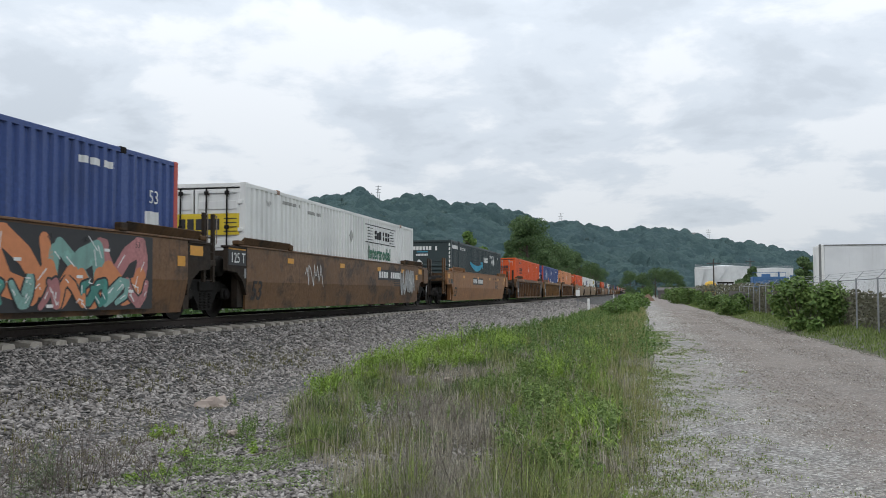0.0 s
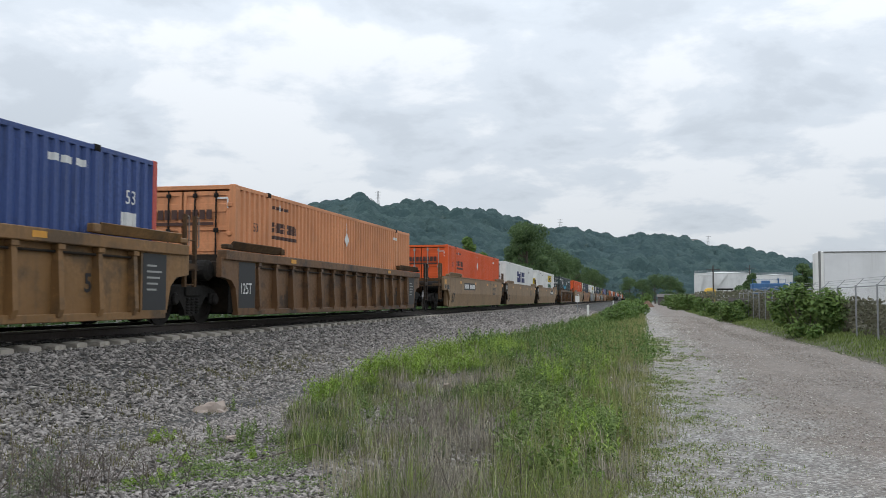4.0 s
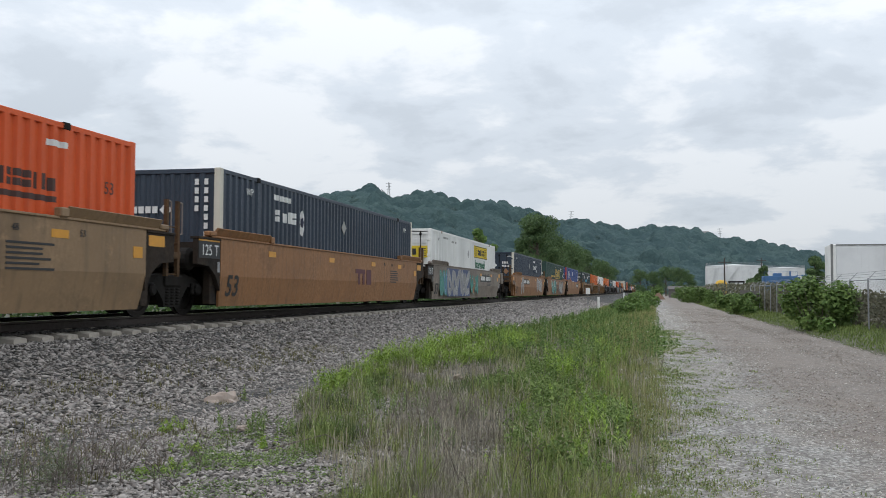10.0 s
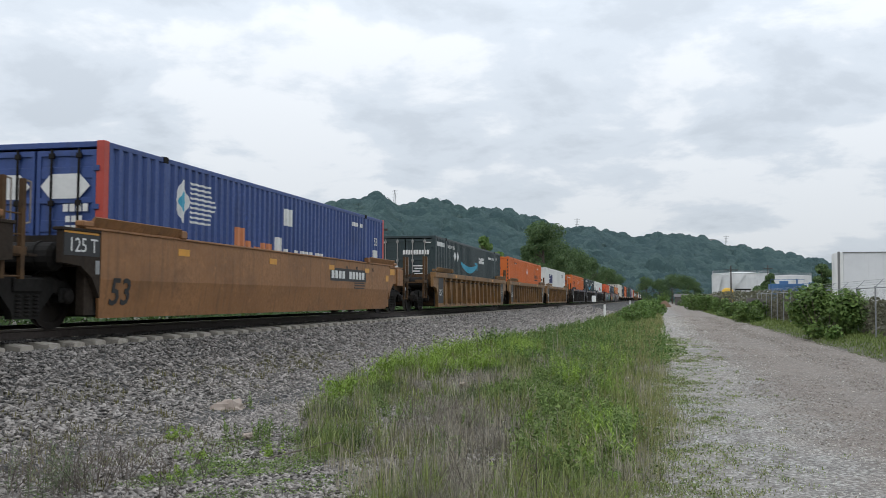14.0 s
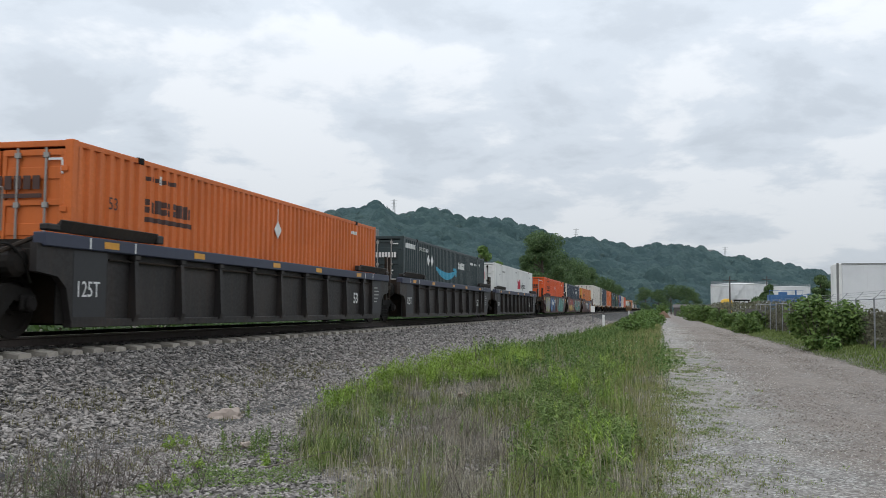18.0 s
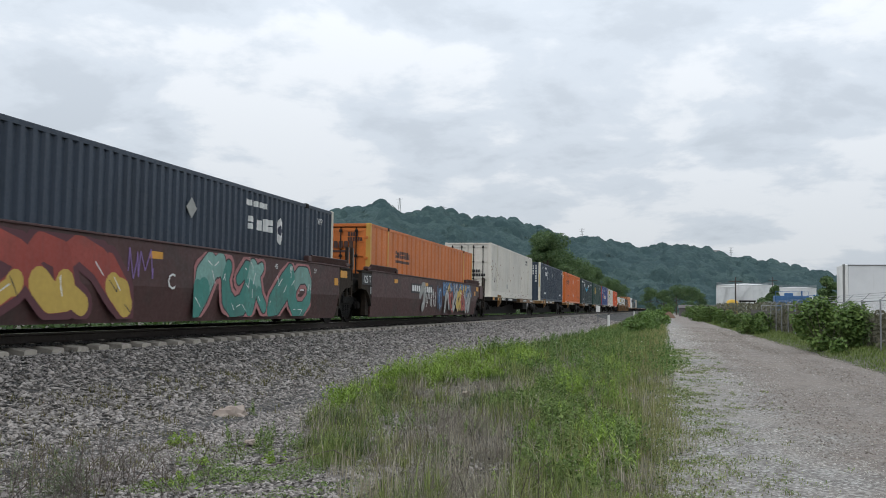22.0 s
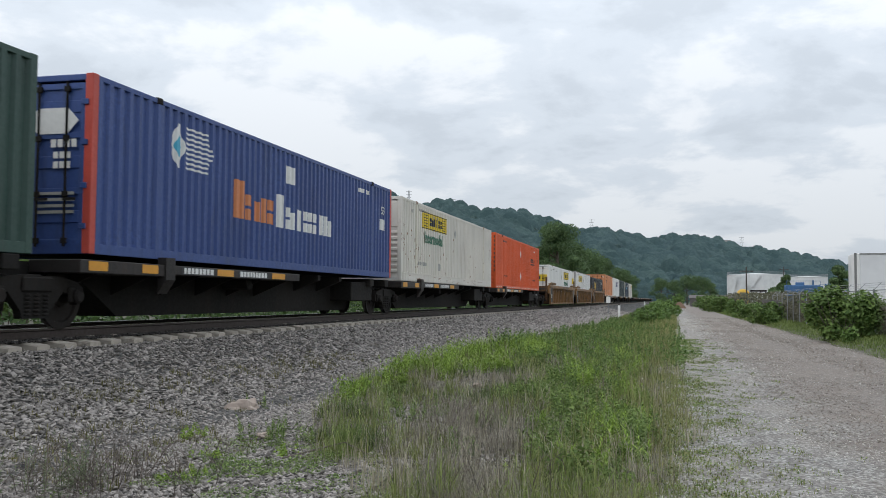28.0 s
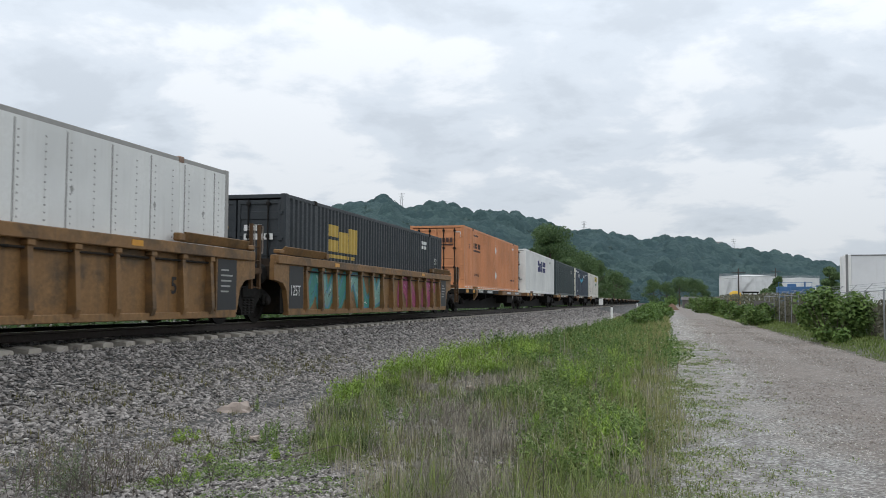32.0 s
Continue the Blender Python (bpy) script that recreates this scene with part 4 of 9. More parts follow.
            if spine:
                for k in range(4):
                    end_block(box, 0.3, 0.95 - 0.1 * k, 0.7, 0.05, "grey", "small_print", -0.014)
    elif brand == "three":
        ink = {"white": "blue", "cream": "blue", "green": "gold", "ink": "gold"}[skin]
        dark_skin = skin in ("green", "ink")
        y = 2.6 if spine else {"green": 8.68, "white": 2.49, "ink": 3.04}.get(skin, 2.6)
        if skin == "cream":
            weather_marks(box)
        if skin != "cream":
            side_mark(box, plan, y, 1.66, block_word(3, 2.45, 0.74, 0.14), 2.45, ink, "wordmark")
            bars_block(box, plan, y, 1.48, 2.2, 1, ink, 0.1, seed=32)
        if skin == "green" and not spine:
            side_mark(box, plan, 8.05, 1.48, bar(0.1, 0.9), 0.12, "gold", "bracket")
            side_mark(box, plan, 11.85, 1.48, bar(0.1, 0.9), 0.12, "gold", "bracket")
            bars_block(box, plan, 3.95, 1.62, 3.5, 1, "gold", 0.15, seed=33)
            bars_block(box, plan, 7.3, 2.5, 1.2, 1, "grey", 0.1, seed=35)
        letters("53", 0.36, INK["black" if not dark_skin else "white"], box, HALF + 0.007, 0.9 if skin == "cream" else 14.9, 0.8 if skin == "cream" else 1.75, SIDE)
        bars_block(box, plan, 13.0, 2.45, 0.8, 2, "white" if dark_skin else "black", 0.12, seed=34)
        if end == "door":
            end_word(box, -1.02, 2.18, 0.78, 0.3, 3, {"green": "gold", "ink": "gold"}.get(skin, "cyan" if skin == "cream" else "blue"), -0.014)
            end_block(box, -1.02, 2.06, 0.8, 0.07, ink if skin != "cream" else "cyan", "small_print", -0.014)
            if skin == "cream":
                letters("WARNING", 0.17, INK["black"], box, -1.0, -0.012, 1.27, FRONT)
                letters("HIGH CUBE", 0.17, INK["black"], box, -1.02, -0.012, 1.07, FRONT)
            if skin == "green":
                end_block(box, -1.1, 1.95, 0.95, 0.62, "yellow", "sign_panel", -0.008)
            z = 1.3 if skin == "cream" else 2.0
            end_word(box, 0.2, z, 0.5, 0.15, 4, "black" if not dark_skin else "white", -0.016)
            end_word(box, 0.2, z - 0.22, 0.8, 0.15, 6, "black" if not dark_skin else "white", -0.016)
    elif brand == "red_word":
        side_mark(box, plan, 8.7, 1.60, block_word(3, 1.35, 0.62, 0.15), 1.35, "red", "wordmark", "red wordmark blocks")
        letters("Logistics", 0.60, INK["black"], box, HALF + 0.007, 10.15, 1.66, SIDE, squeeze=1.1)
        letters("WP", 0.2, INK["grey"], box, HALF + 0.007, 1.4, 2.2, SIDE)
        letters("WP", 0.2, INK["grey"], box, HALF + 0.007, 14.6, 2.4, SIDE)
        bars_block(box, plan, 2.4, 2.42, 1.2, 1, "grey", 0.12, seed=42)
        bars_block(box, plan, 7.4, 2.6, 1.0, 1, "grey", 0.08, seed=43)
        if end == "door":
            end_word(box, -1.08, 1.95, 1.9, 0.45, 3, "red", -0.014)
            letters("WARNING", 0.13, INK["black"], box, -1.05, -0.012, 1.72, FRONT)
            end_word(box, 0.1, 1.68, 0.5, 0.13, 4, "black", -0.014)
            end_word(box, 0.3, 1.5, 0.5, 0.13, 4, "black", -0.014)
    elif brand == "dark_word":
        side_mark(box, plan, 6.06, 1.58, block_word(5, 4.4, 0.80, 0.16), 4.4, "blue", "wordmark", "dark blue wordmark blocks")
        bars_block(box, plan, 12.9, 2.4, 0.9, 1, "grey", 0.15, seed=52)
        if end == "door":
            end_word(box, -1.05, 2.2, 1.8, 0.38, 5, "blue", -0.014)
            end_word(box, -0.2, 1.9, 0.95, 0.14, 8, "brownblack", -0.014)
            end_word(box, 0.2, 1.65, 0.6, 0.14, 6, "black", -0.014)
    elif brand == "plain":
        bars_block(box, plan, 12.5, 2.3, 1.2, 2, "grey", 0.14, seed=61)


def weather_marks(box):
    """Pale bottom rail, lifting posts and rust on an old white container."""
    g = Geo()
    g.box(HALF - 0.02, HALF + 0.016, 0.2, LONG - 0.2, 0.02, 0.27, 0.006)
    g.box(HALF + 0.0, HALF + 0.022, 0.2, LONG - 0.2, 0.27, 0.30)
    part("bottom_rail", g, SKIN["cream"], box, "scuffed white bottom rail")
    rng = random.Random(12)
    for y in (1.98, LONG - 1.98):
        part("lifting_post", Geo().box(HALF - 0.03, HALF + 0.012, y - 0.085, y + 0.085, 0.03, TALL - 0.02, 0.008), SKIN["ivory"], box, "yellowed lifting post")
    for k in range(46):
        y = rng.uniform(0.3, LONG - 0.3) if k < 24 else rng.choice((1.98, LONG - 1.98, 0.25)) + rng.uniform(-0.3, 0.3)
        z, h = rng.uniform(0.3, 1.9), rng.uniform(0.03, 0.16)
        part("rust_stain", Geo().box(HALF + 0.001, HALF + 0.0145, y, y + rng.uniform(0.012, 0.035), z, z + h, 0.004), RUST_STAIN, box)
    for k in range(22):
        y = rng.uniform(0.4, LONG - 1.6)
        z = rng.uniform(0.05, 0.24)
        part("rust_stain", Geo().box(HALF + 0.012, HALF + 0.0185, y, y + rng.uniform(0.1, 0.5), z, z + rng.uniform(0.008, 0.02)), RUST_STAIN, box)
    part("patch", Geo().box(HALF, HALF + 0.006, 5.15, 5.5, 0.5, 0.78), INK["grey"], box, "grey paint patch")


RUST_STAIN = plain("brown_rust_stain", (0.20, 0.085, 0.035), 0.9, 0.0, 0.5, 30.0)


def skin_ink(skin):
    return {"navy": "navy"}.get(skin, "black")


# ---- railway cars ----
def wheel_geo():
    g = Geo()
    r = 0.47
    g.spin([(-0.08, 0.0), (-0.07, 0.13), (-0.035, 0.15), (-0.025, r - 0.09), (-0.065, r - 0.07), (-0.065, r + 0.027), (-0.035, r + 0.02), (-0.028, r), (0.07, r - 0.01), (0.07, r - 0.075), (0.03, r - 0.09), (0.02, 0.16), (0.08, 0.13), (0.09, 0.0)], (0, 0, r), "x", 28)
    return g


def frame_geo():
    """Cast side frame of a freight truck."""
    g = Geo()
    a, b = 0.0, 0.13
    g.slab([(-1.12, 0.42), (-1.12, 0.62), (-0.98, 0.72), (-0.55, 0.80), (0.55, 0.80), (0.98, 0.72), (1.12, 0.62), (1.12, 0.42), (0.98, 0.36), (0.88, 0.52), (0.62, 0.56), (0.34, 0.28), (0.30, 0.16), (-0.30, 0.16), (-0.34, 0.28), (-0.62, 0.56), (-0.88, 0.52), (-0.98, 0.36)], "x", a, b)
    g.box(0.13, 0.19, -1.06, -0.72, 0.4, 0.64, 0.02)
    g.box(0.13, 0.19, 0.72, 1.06, 0.4, 0.64, 0.02)
    g.box(0.13, 0.17, -0.34, 0.34, 0.56, 0.78, 0.02)
    return g


def spring_geo():
    g = Geo()
    for i in range(3):
        y = -0.2 + 0.2 * i
        for k in range(6):
            g.spin([(0.0, 0.06), (0.012, 0.085), (0.03, 0.085), (0.042, 0.06)], (0.15, y, 0.2 + k * 0.058), "z", 10)
    return g


def bogie(car, y):
    base = shared("bolster", lambda: Geo().box(-1.0, 1.0, -0.22, 0.22, 0.5, 0.82, 0.03).box(-0.28, 0.28, -0.28, 0.28, 0.82, 0.92, 0.03).mesh("bogie"))
    b = put("bogie", with_material(base, "steel", STEEL_DARK), car, (0, y, 0), "grimy black two-axle freight truck")
    fr = with_material(shared("side_frame", lambda: frame_geo().mesh("side_frame")), "steel", STEEL_DARK)
    sp = with_material(shared("springs", lambda: spring_geo().mesh("spring_nest")), "steel", STEEL_DARK)
    wh = with_material(shared("wheel", lambda: wheel_geo().mesh("wheel")), "wheel", WHEEL_STEEL)
    tr = with_material(shared("tread", lambda: Geo().spin([(-0.026, 0.4725), (0.072, 0.4625), (0.073, 0.44)], (0, 0, 0.47), "x", 36).mesh("tread", True)), "tread", TREAD)
    ax = with_material(shared("axle", lambda: Geo().rod((-0.95, 0, 0.47), (0.95, 0, 0.47), 0.08, 10).mesh("axle")), "steel", STEEL_DARK)
    bc = with_material(shared("cap", lambda: Geo().spin([(0.0, 0.0), (0.0, 0.12), (0.06, 0.12), (0.09, 0.09), (0.09, 0.0)], (0, 0, 0), "x", 14).mesh("bearing_cap")), "steel", WHEEL_STEEL)
    put("side_frame", fr, b, (0.92, 0, 0))
    put("side_frame", fr, b, (-0.92, 0, 0), turn=pose(0, 0, 0, 0, 0, 180))
    put("spring_nest", sp, b, (0.86, 0, 0))["kind"] = "stuff"
    for dy in (-0.89, 0.89):
        put("axle", ax, b, (0, dy, 0))
        put("bearing_cap", bc, b, (1.09, dy, 0.5))
        put("wheel", wh, b, (0.7525, dy, 0), turn=pose(0, 0, 0, 0, 0, 180))
        put("wheel", wh, b, (-0.7525, dy, 0))
        put("tread", tr, b, (0.7525, dy, 0), "polished wheel tread", turn=pose(0, 0, 0, 0, 0, 180))


def smooth_side(sign):
    """Plate side of a well: upright above, leaning in below a crease; steep edges at the ends."""
    g = Geo()
    secs = []
    for y, low in ((-0.28, 0.78), (-0.26, 0.5), (-0.16, 0.15), (LONG + 0.02, 0.15), (LONG + 0.10, 0.5), (LONG + 0.12, 0.78)):
        xl = 1.47 - 0.10 * (0.78 - low) / 0.63
        row = [(1.47, y, 1.57), (1.47, y, 0.78), (xl, y, low - 0.001), (xl - 0.05, y, low - 0.001), (1.34, y, 0.79), (1.34, y, 1.57)]
        secs.append([(sign * x, q, z) for x, q, z in row])
    g.loft(secs)
    return g


def end_plate_geo(sign, own):
    """Upper plate past the side's end, with an arched foot and a folded lip; longer over a car's own truck."""
    g = Geo()
    far = -1.85 if own else -1.28
    g.slab([(far, 1.02), (-0.8, 0.98), (-0.5, 0.80), (-0.285, 0.48), (-0.285, 1.565), (far, 1.565)], "x", *sorted((sign * 1.36, sign * 1.462)))
    g.box(*sorted((sign * 1.30, sign * 1.49)), far - 0.02, -0.3, 1.52, 1.569, 0.008)
    g.box(*sorted((sign * 1.20, sign * 1.36)), -0.55, -0.30, 0.2, 1.1, 0.01)
    return g


def end_box_geo(sign):
    """Boxed corner of a car's end."""
    g = Geo()
    g.box(*sorted((sign * 1.38, sign * 1.51)), -1.88, -1.14, 0.92, 1.5, 0.02)
    return g


def sill_geo(sign):
    g = Geo()
    g.box(*sorted((sign * 1.30, sign * 1.50)), -0.75, LONG + 0.75, 1.57, 1.61, 0.008)
    return g


def ribbed_side(sign):
    g = Geo()
    g.box(*sorted((sign * 1.33, sign * 1.36)), 0.5, LONG - 0.5, 0.2, 1.4)
    g.box(*sorted((sign * 1.30, sign * 1.455)), -0.12, LONG + 0.12, 0.14, 0.27, 0.012)
    secs = []
    for y, low in ((-1.0, 0.98), (-0.5, 0.92), (-0.28, 0.75), (-0.14, 0.24), (0.8, 0.24)):
        secs.append([(sign * 1.46, y, 1.4), (sign * 1.46, y, low), (sign * 1.34, y, low), (sign * 1.34, y, 1.4)])
    g.loft(secs)
    g.loft([[(x, LONG - y, z) for x, y, z in s] for s in secs])
    return g


def top_sill_geo(sign):
    g = Geo()
    g.box(*sorted((sign * 1.30, sign * 1.52)), -0.9, LONG + 0.9, 1.36, 1.57, 0.015)
    return g


def rib_geo():
    g = Geo()
    g.slab([(1.36, 0.22), (1.48, 0.22), (1.52, 0.34), (1.46, 1.38), (1.36, 1.38)], "y", -0.06, 0.06)
    return g


def guide_geo():
    """Flared guide plate on top of the side, at an end."""
    g = Geo()
    a = [(1.36, 1.6), (1.46, 1.6), (1.55, 1.765), (1.52, 1.78), (1.40, 1.66)]
    g.loft([[(x, y, z) for x, z in a] for y in (-0.55, 2.2)])
    g.box(1.40, 1.54, 2.2, 2.42, 1.6, 1.75, 0.02)
    g.box(1.36, 1.52, -0.85, -0.55, 1.6, 1.70, 0.02)
    return g


def end_frame_geo(reach):
    """Draft sill and platform beyond the container, towards -y."""
    g = Geo()
    g.box(-0.32, 0.32, -reach, 0.6, 0.72, 1.08, 0.02)
    g.box(-1.36, 1.36, -0.72, -0.5, 0.98, 1.34, 0.02)
    g.slab([(-0.42, 1.0), (-0.42, 1.5), (-0.12, 1.5), (0.0, 1.2), (0.0, 1.0)], "x", -1.34, 1.34)
    g.box(-1.2, 1.2, -min(reach, 2.45), -1.5, 1.10, 1.14)
    g.box(-1.33, 1.33, -0.08, -0.015, 0.2, 1.05)
    return g


def reservoir_geo():
    """Air reservoir lying across the end, with its straps."""
    g = Geo()
    g.spin([(-0.62, 0.0), (-0.6, 0.16), (-0.54, 0.23), (0.54, 0.23), (0.6, 0.16), (0.62, 0.0)], (0.62, -1.02, 1.12), "x", 16)
    for x in (0.3, 0.9):
        g.spin([(-0.03, 0.23), (-0.03, 0.25), (0.03, 0.25), (0.03, 0.23)], (x, -1.02, 1.12), "x", 16)
    return g


def brace_geo():
    g = Geo()
    g.rod((1.15, -1.75, 1.12), (1.15, -0.62, 1.52), 0.035, 6)
    return g


def hose_geo():
    """Air hose that bends down from the platform."""
    g = Geo()
    pts = [(1.22, -1.75 + 0.95 * k / 8, 1.28 + 0.14 * math.sin(math.pi * k / 8 * 0.8) - 0.55 * (k / 8) ** 3) for k in range(9)]
    for p, q in zip(pts, pts[1:]):
        g.rod(p, q, 0.022, 6)
    return g


def ladder_geo(top, low=0.45):
    g = Geo()
    for y in (-0.21, 0.21):
        g.box(1.33, 1.40, y - 0.04, y + 0.04, low, top)
    n = int((1.7 - low) / 0.3) + 1
    for k in range(n):
        g.rod((1.37, -0.21, low + 0.04 + k * 0.3), (1.37, 0.21, low + 0.04 + k * 0.3), 0.014, 6)
    g.box(1.05, 1.40, -0.30, 0.30, 1.10, 1.22, 0.01)
    return g


def hoop_geo(top):
    """Thin bent grab rails on the ladder's posts."""
    g = Geo()
    for y in (-0.21, 0.21):
        pts = [(1.37, y + 0.05, top - 0.65), (1.37, y + 0.17, top - 0.62), (1.37, y + 0.17, top - 0.03), (1.37, y, top - 0.01)]
        for p, q in zip(pts, pts[1:]):
            g.rod(p, q, 0.014, 6)
    return g


def coupler_geo():
    g = Geo()
    g.box(-0.1, 0.1, -0.85, 0.0, 0.8, 0.95, 0.02)
    g.box(-0.16, 0.16, -1.02, -0.78, 0.74, 1.02, 0.04)
    g.rod((0.25, 0.0, 0.7), (0.3, -0.9, 0.45), 0.03, 8)
    return g


def brake_wheel_geo():
    g = Geo()
    n = 18
    for i in range(n):
        a, b = 2 * math.pi * i / n, 2 * math.pi * (i + 1) / n
        g.rod((0.28 * math.cos(a), 0, 0.28 * math.sin(a)), (0.28 * math.cos(b), 0, 0.28 * math.sin(b)), 0.016, 5)
    for i in range(4):
        a = math.pi * i / 2
        g.rod((0, 0, 0), (0.28 * math.cos(a), 0, 0.28 * math.sin(a)), 0.012, 5)
    g.box(-0.18, 0.18, 0.03, 0.25, -0.3, 0.25, 0.02)
    return g


def steel_part(name, key, make, colour, car, loc=(0, 0, 0), label="", turn=None):
    me = shared(key, lambda: make().mesh(name))
    m = WELL[colour] if isinstance(colour, str) else colour
    return put(name, with_material(me, m.name, m), car, loc, label, turn)


FLIP = pose(0, 0, 0, 0, 0, 180)


def flat_mark(car, name, y, z, w, h, ink, x=1.476, label=""):
    g = Geo()
    g.box(x - 0.004, x, y, y + w, z, z + h)
    me = g.mesh(name)
    me.materials.append(INK[ink] if isinstance(ink, str) else ink)
    return put(name, me, car, label=label)


def number_panel(car, y, z, w, h, x=1.476):
    """A dark panel with the car's number as plain white bars."""
    flat_mark(car, "number_panel", y, z, w, h, "black", x, "dark panel with white number bars")
    g = Geo()
    n = 10
    s = (w - 0.2) / n
    rng = random.Random(int(y * 10))
    for i in range(n):
        if i == 4:
            continue
        a = y + 0.1 + i * s
        g.box(x, x + 0.003, a, a + s * 0.72, z + h * 0.2, z + h * 0.8)
    me = g.mesh("number_marking")
    me.materials.append(INK["white"])
    put("number_marking", me, car)["kind"] = "stuff"


def strokes(car, y, z, w, h, n, fills, edge, x=1.476, seed=0, name="spray_painted_shape", field="", under=""):
    """Spray paint: fat crowded shapes without meaning, each edged in another colour, with light glints."""
    rng = random.Random(seed)
    step = w / n

    def capsule(g, a, b, r, lift, r2=None):
        r2 = r if r2 is None else r2
        ang = math.atan2(b[1] - a[1], b[0] - a[0])
        pts = []
        for q in range(7):
            w0 = ang + math.pi / 2 + math.pi * q / 6
            pts.append((a[0] + r * math.cos(w0), a[1] + r * math.sin(w0)))
        for q in range(7):
            w0 = ang - math.pi / 2 + math.pi * q / 6
            pts.append((b[0] + r2 * math.cos(w0), b[1] + r2 * math.sin(w0)))
        g.add([(x + lift, min(max(p, y - 0.12), y + w + 0.12), min(max(q, z), z + h)) for p, q in pts], [tuple(range(len(pts)))])

    low, high = z + 0.16 * h, z + 0.84 * h
    shapes = []
    for i in range(n):
        c0 = y + (i + 0.5) * step + rng.uniform(-0.04, 0.04) * step
        tilt = rng.uniform(-0.10, 0.14) * step
        rise = rng.uniform(-0.05, 0.05) * h
        fat = rng.uniform(0.12, 0.16) * min(step, h * 0.9)
        limbs = []
        fa, fb, pa, pb = rng.choice((1, 1.5, 2)), rng.choice((1.5, 2, 2.5, 3)), rng.uniform(0, 6.28), rng.uniform(0, 6.28)
        long = rng.uniform(2.6, 4.2)
        bend = []
        for k in range(9):     # a swelling curl
            u, v = 0.5 + 0.46 * math.sin(fa * long * k / 8 + pa), 0.5 + 0.52 * math.sin(fb * long * k / 8 + pb)
            bend.append((c0 + (u - 0.5) * step * 1.1 + (v - 0.5) * tilt, low + v * (high - low) + rise))
        swell = [fat * (0.7 + 0.5 * math.sin(math.pi * k / 8) + rng.uniform(0, 0.25)) for k in range(9)]
        for k in range(8):
            limbs.append((bend[k], bend[k + 1], swell[k], swell[k + 1]))
        shapes.append(limbs)
    if field:
        g = Geo()
        for i, limbs in enumerate(shapes):
            for j, (a, b, r, r2) in enumerate(limbs):
                capsule(g, a, b, r + 0.13, 0.0003 + 0.00004 * (j + 9 * (i % 2)), r2 + 0.13)
        me = g.mesh("spray_field")
        me.materials.append(INK[field])
        put("spray_field", me, car)["kind"] = "stuff"
    for i, limbs in enumerate(shapes):
        big, small, low_tone, glint = Geo(), Geo(), Geo(), Geo()
        for j, (a, b, r, r2) in enumerate(limbs):
            capsule(big, a, b, r + 0.035, 0.0012 + j * 0.0001, r2 + 0.035)
            capsule(small, a, b, r, 0.0028 + j * 0.0001, r2)
            if under and min(a[1], b[1]) < z + 0.5 * h:
                top, foot = (a, b) if a[1] > b[1] else (b, a)
                k = min(1.0, max(0.0, (top[1] - z - 0.42 * h) / max(0.01, top[1] - foot[1])))
                capsule(low_tone, (top[0] + (foot[0] - top[0]) * k, top[1] + (foot[1] - top[1]) * k), foot, r2 * 0.98, 0.0036 + j * 0.0001)
            if j % 3 == 1:
                capsule(glint, (a[0] - r * 0.45, a[1]), (a[0] * 0.55 + b[0] * 0.45 - r * 0.45, a[1] * 0.55 + b[1] * 0.45), 0.013, 0.0047, 0.009)
        cut = Geo()     # thin lines drawn over the shapes
        for k in range(3):
            p = rng.choice(limbs)
            capsule(cut, p[0], (p[0][0] + rng.uniform(-0.2, 0.2) * step, p[0][1] + rng.uniform(-0.2, 0.2) * h), 0.011, 0.0052 + 0.0002 * k, 0.007)
        for g, ink in ((big, edge), (small, fills[i % len(fills)]), (low_tone, under), (glint, "white" if edge != "white" else "grey"), (cut, "black" if edge != "black" else "white")):
            if g.f:
                me = g.mesh(name)
                me.materials.append(INK[ink])
                put(name, me, car)["kind"] = "stuff"


def scribble(car, y, z, w, h, ink, x=1.476, seed=0, turns=16):
    """A quick one-line spray scrawl without meaning."""
    rng = random.Random(seed)
    g = Geo()
    pts = [(y + w * (k + rng.uniform(-0.9, 0.9)) / turns, z + h * (0.5 + 0.5 * math.sin(k * 2.3 + rng.uniform(-0.6, 0.6)))) for k in range(turns)]
    for k, (a, b) in enumerate(zip(pts, pts[1:])):
        d = Vector((b[0] - a[0], b[1] - a[1]))
        o = Vector((-d.y, d.x)).normalized() * 0.016
        lift = x + 0.001 + 0.0001 * k
        g.add([(lift, a[0] - o.x, a[1] - o.y), (lift, b[0] - o.x, b[1] - o.y), (lift, b[0] + o.x, b[1] + o.y), (lift, a[0] + o.x, a[1] + o.y)], [(0, 1, 2, 3)])
    me = g.mesh("spray_scrawl")
    me.materials.append(INK[ink])
    put("spray_scrawl", me, car)["kind"] = "stuff"


GRAB = plain("worn_grab_rail_steel", (0.24, 0.20, 0.17), 0.5, 0.3)


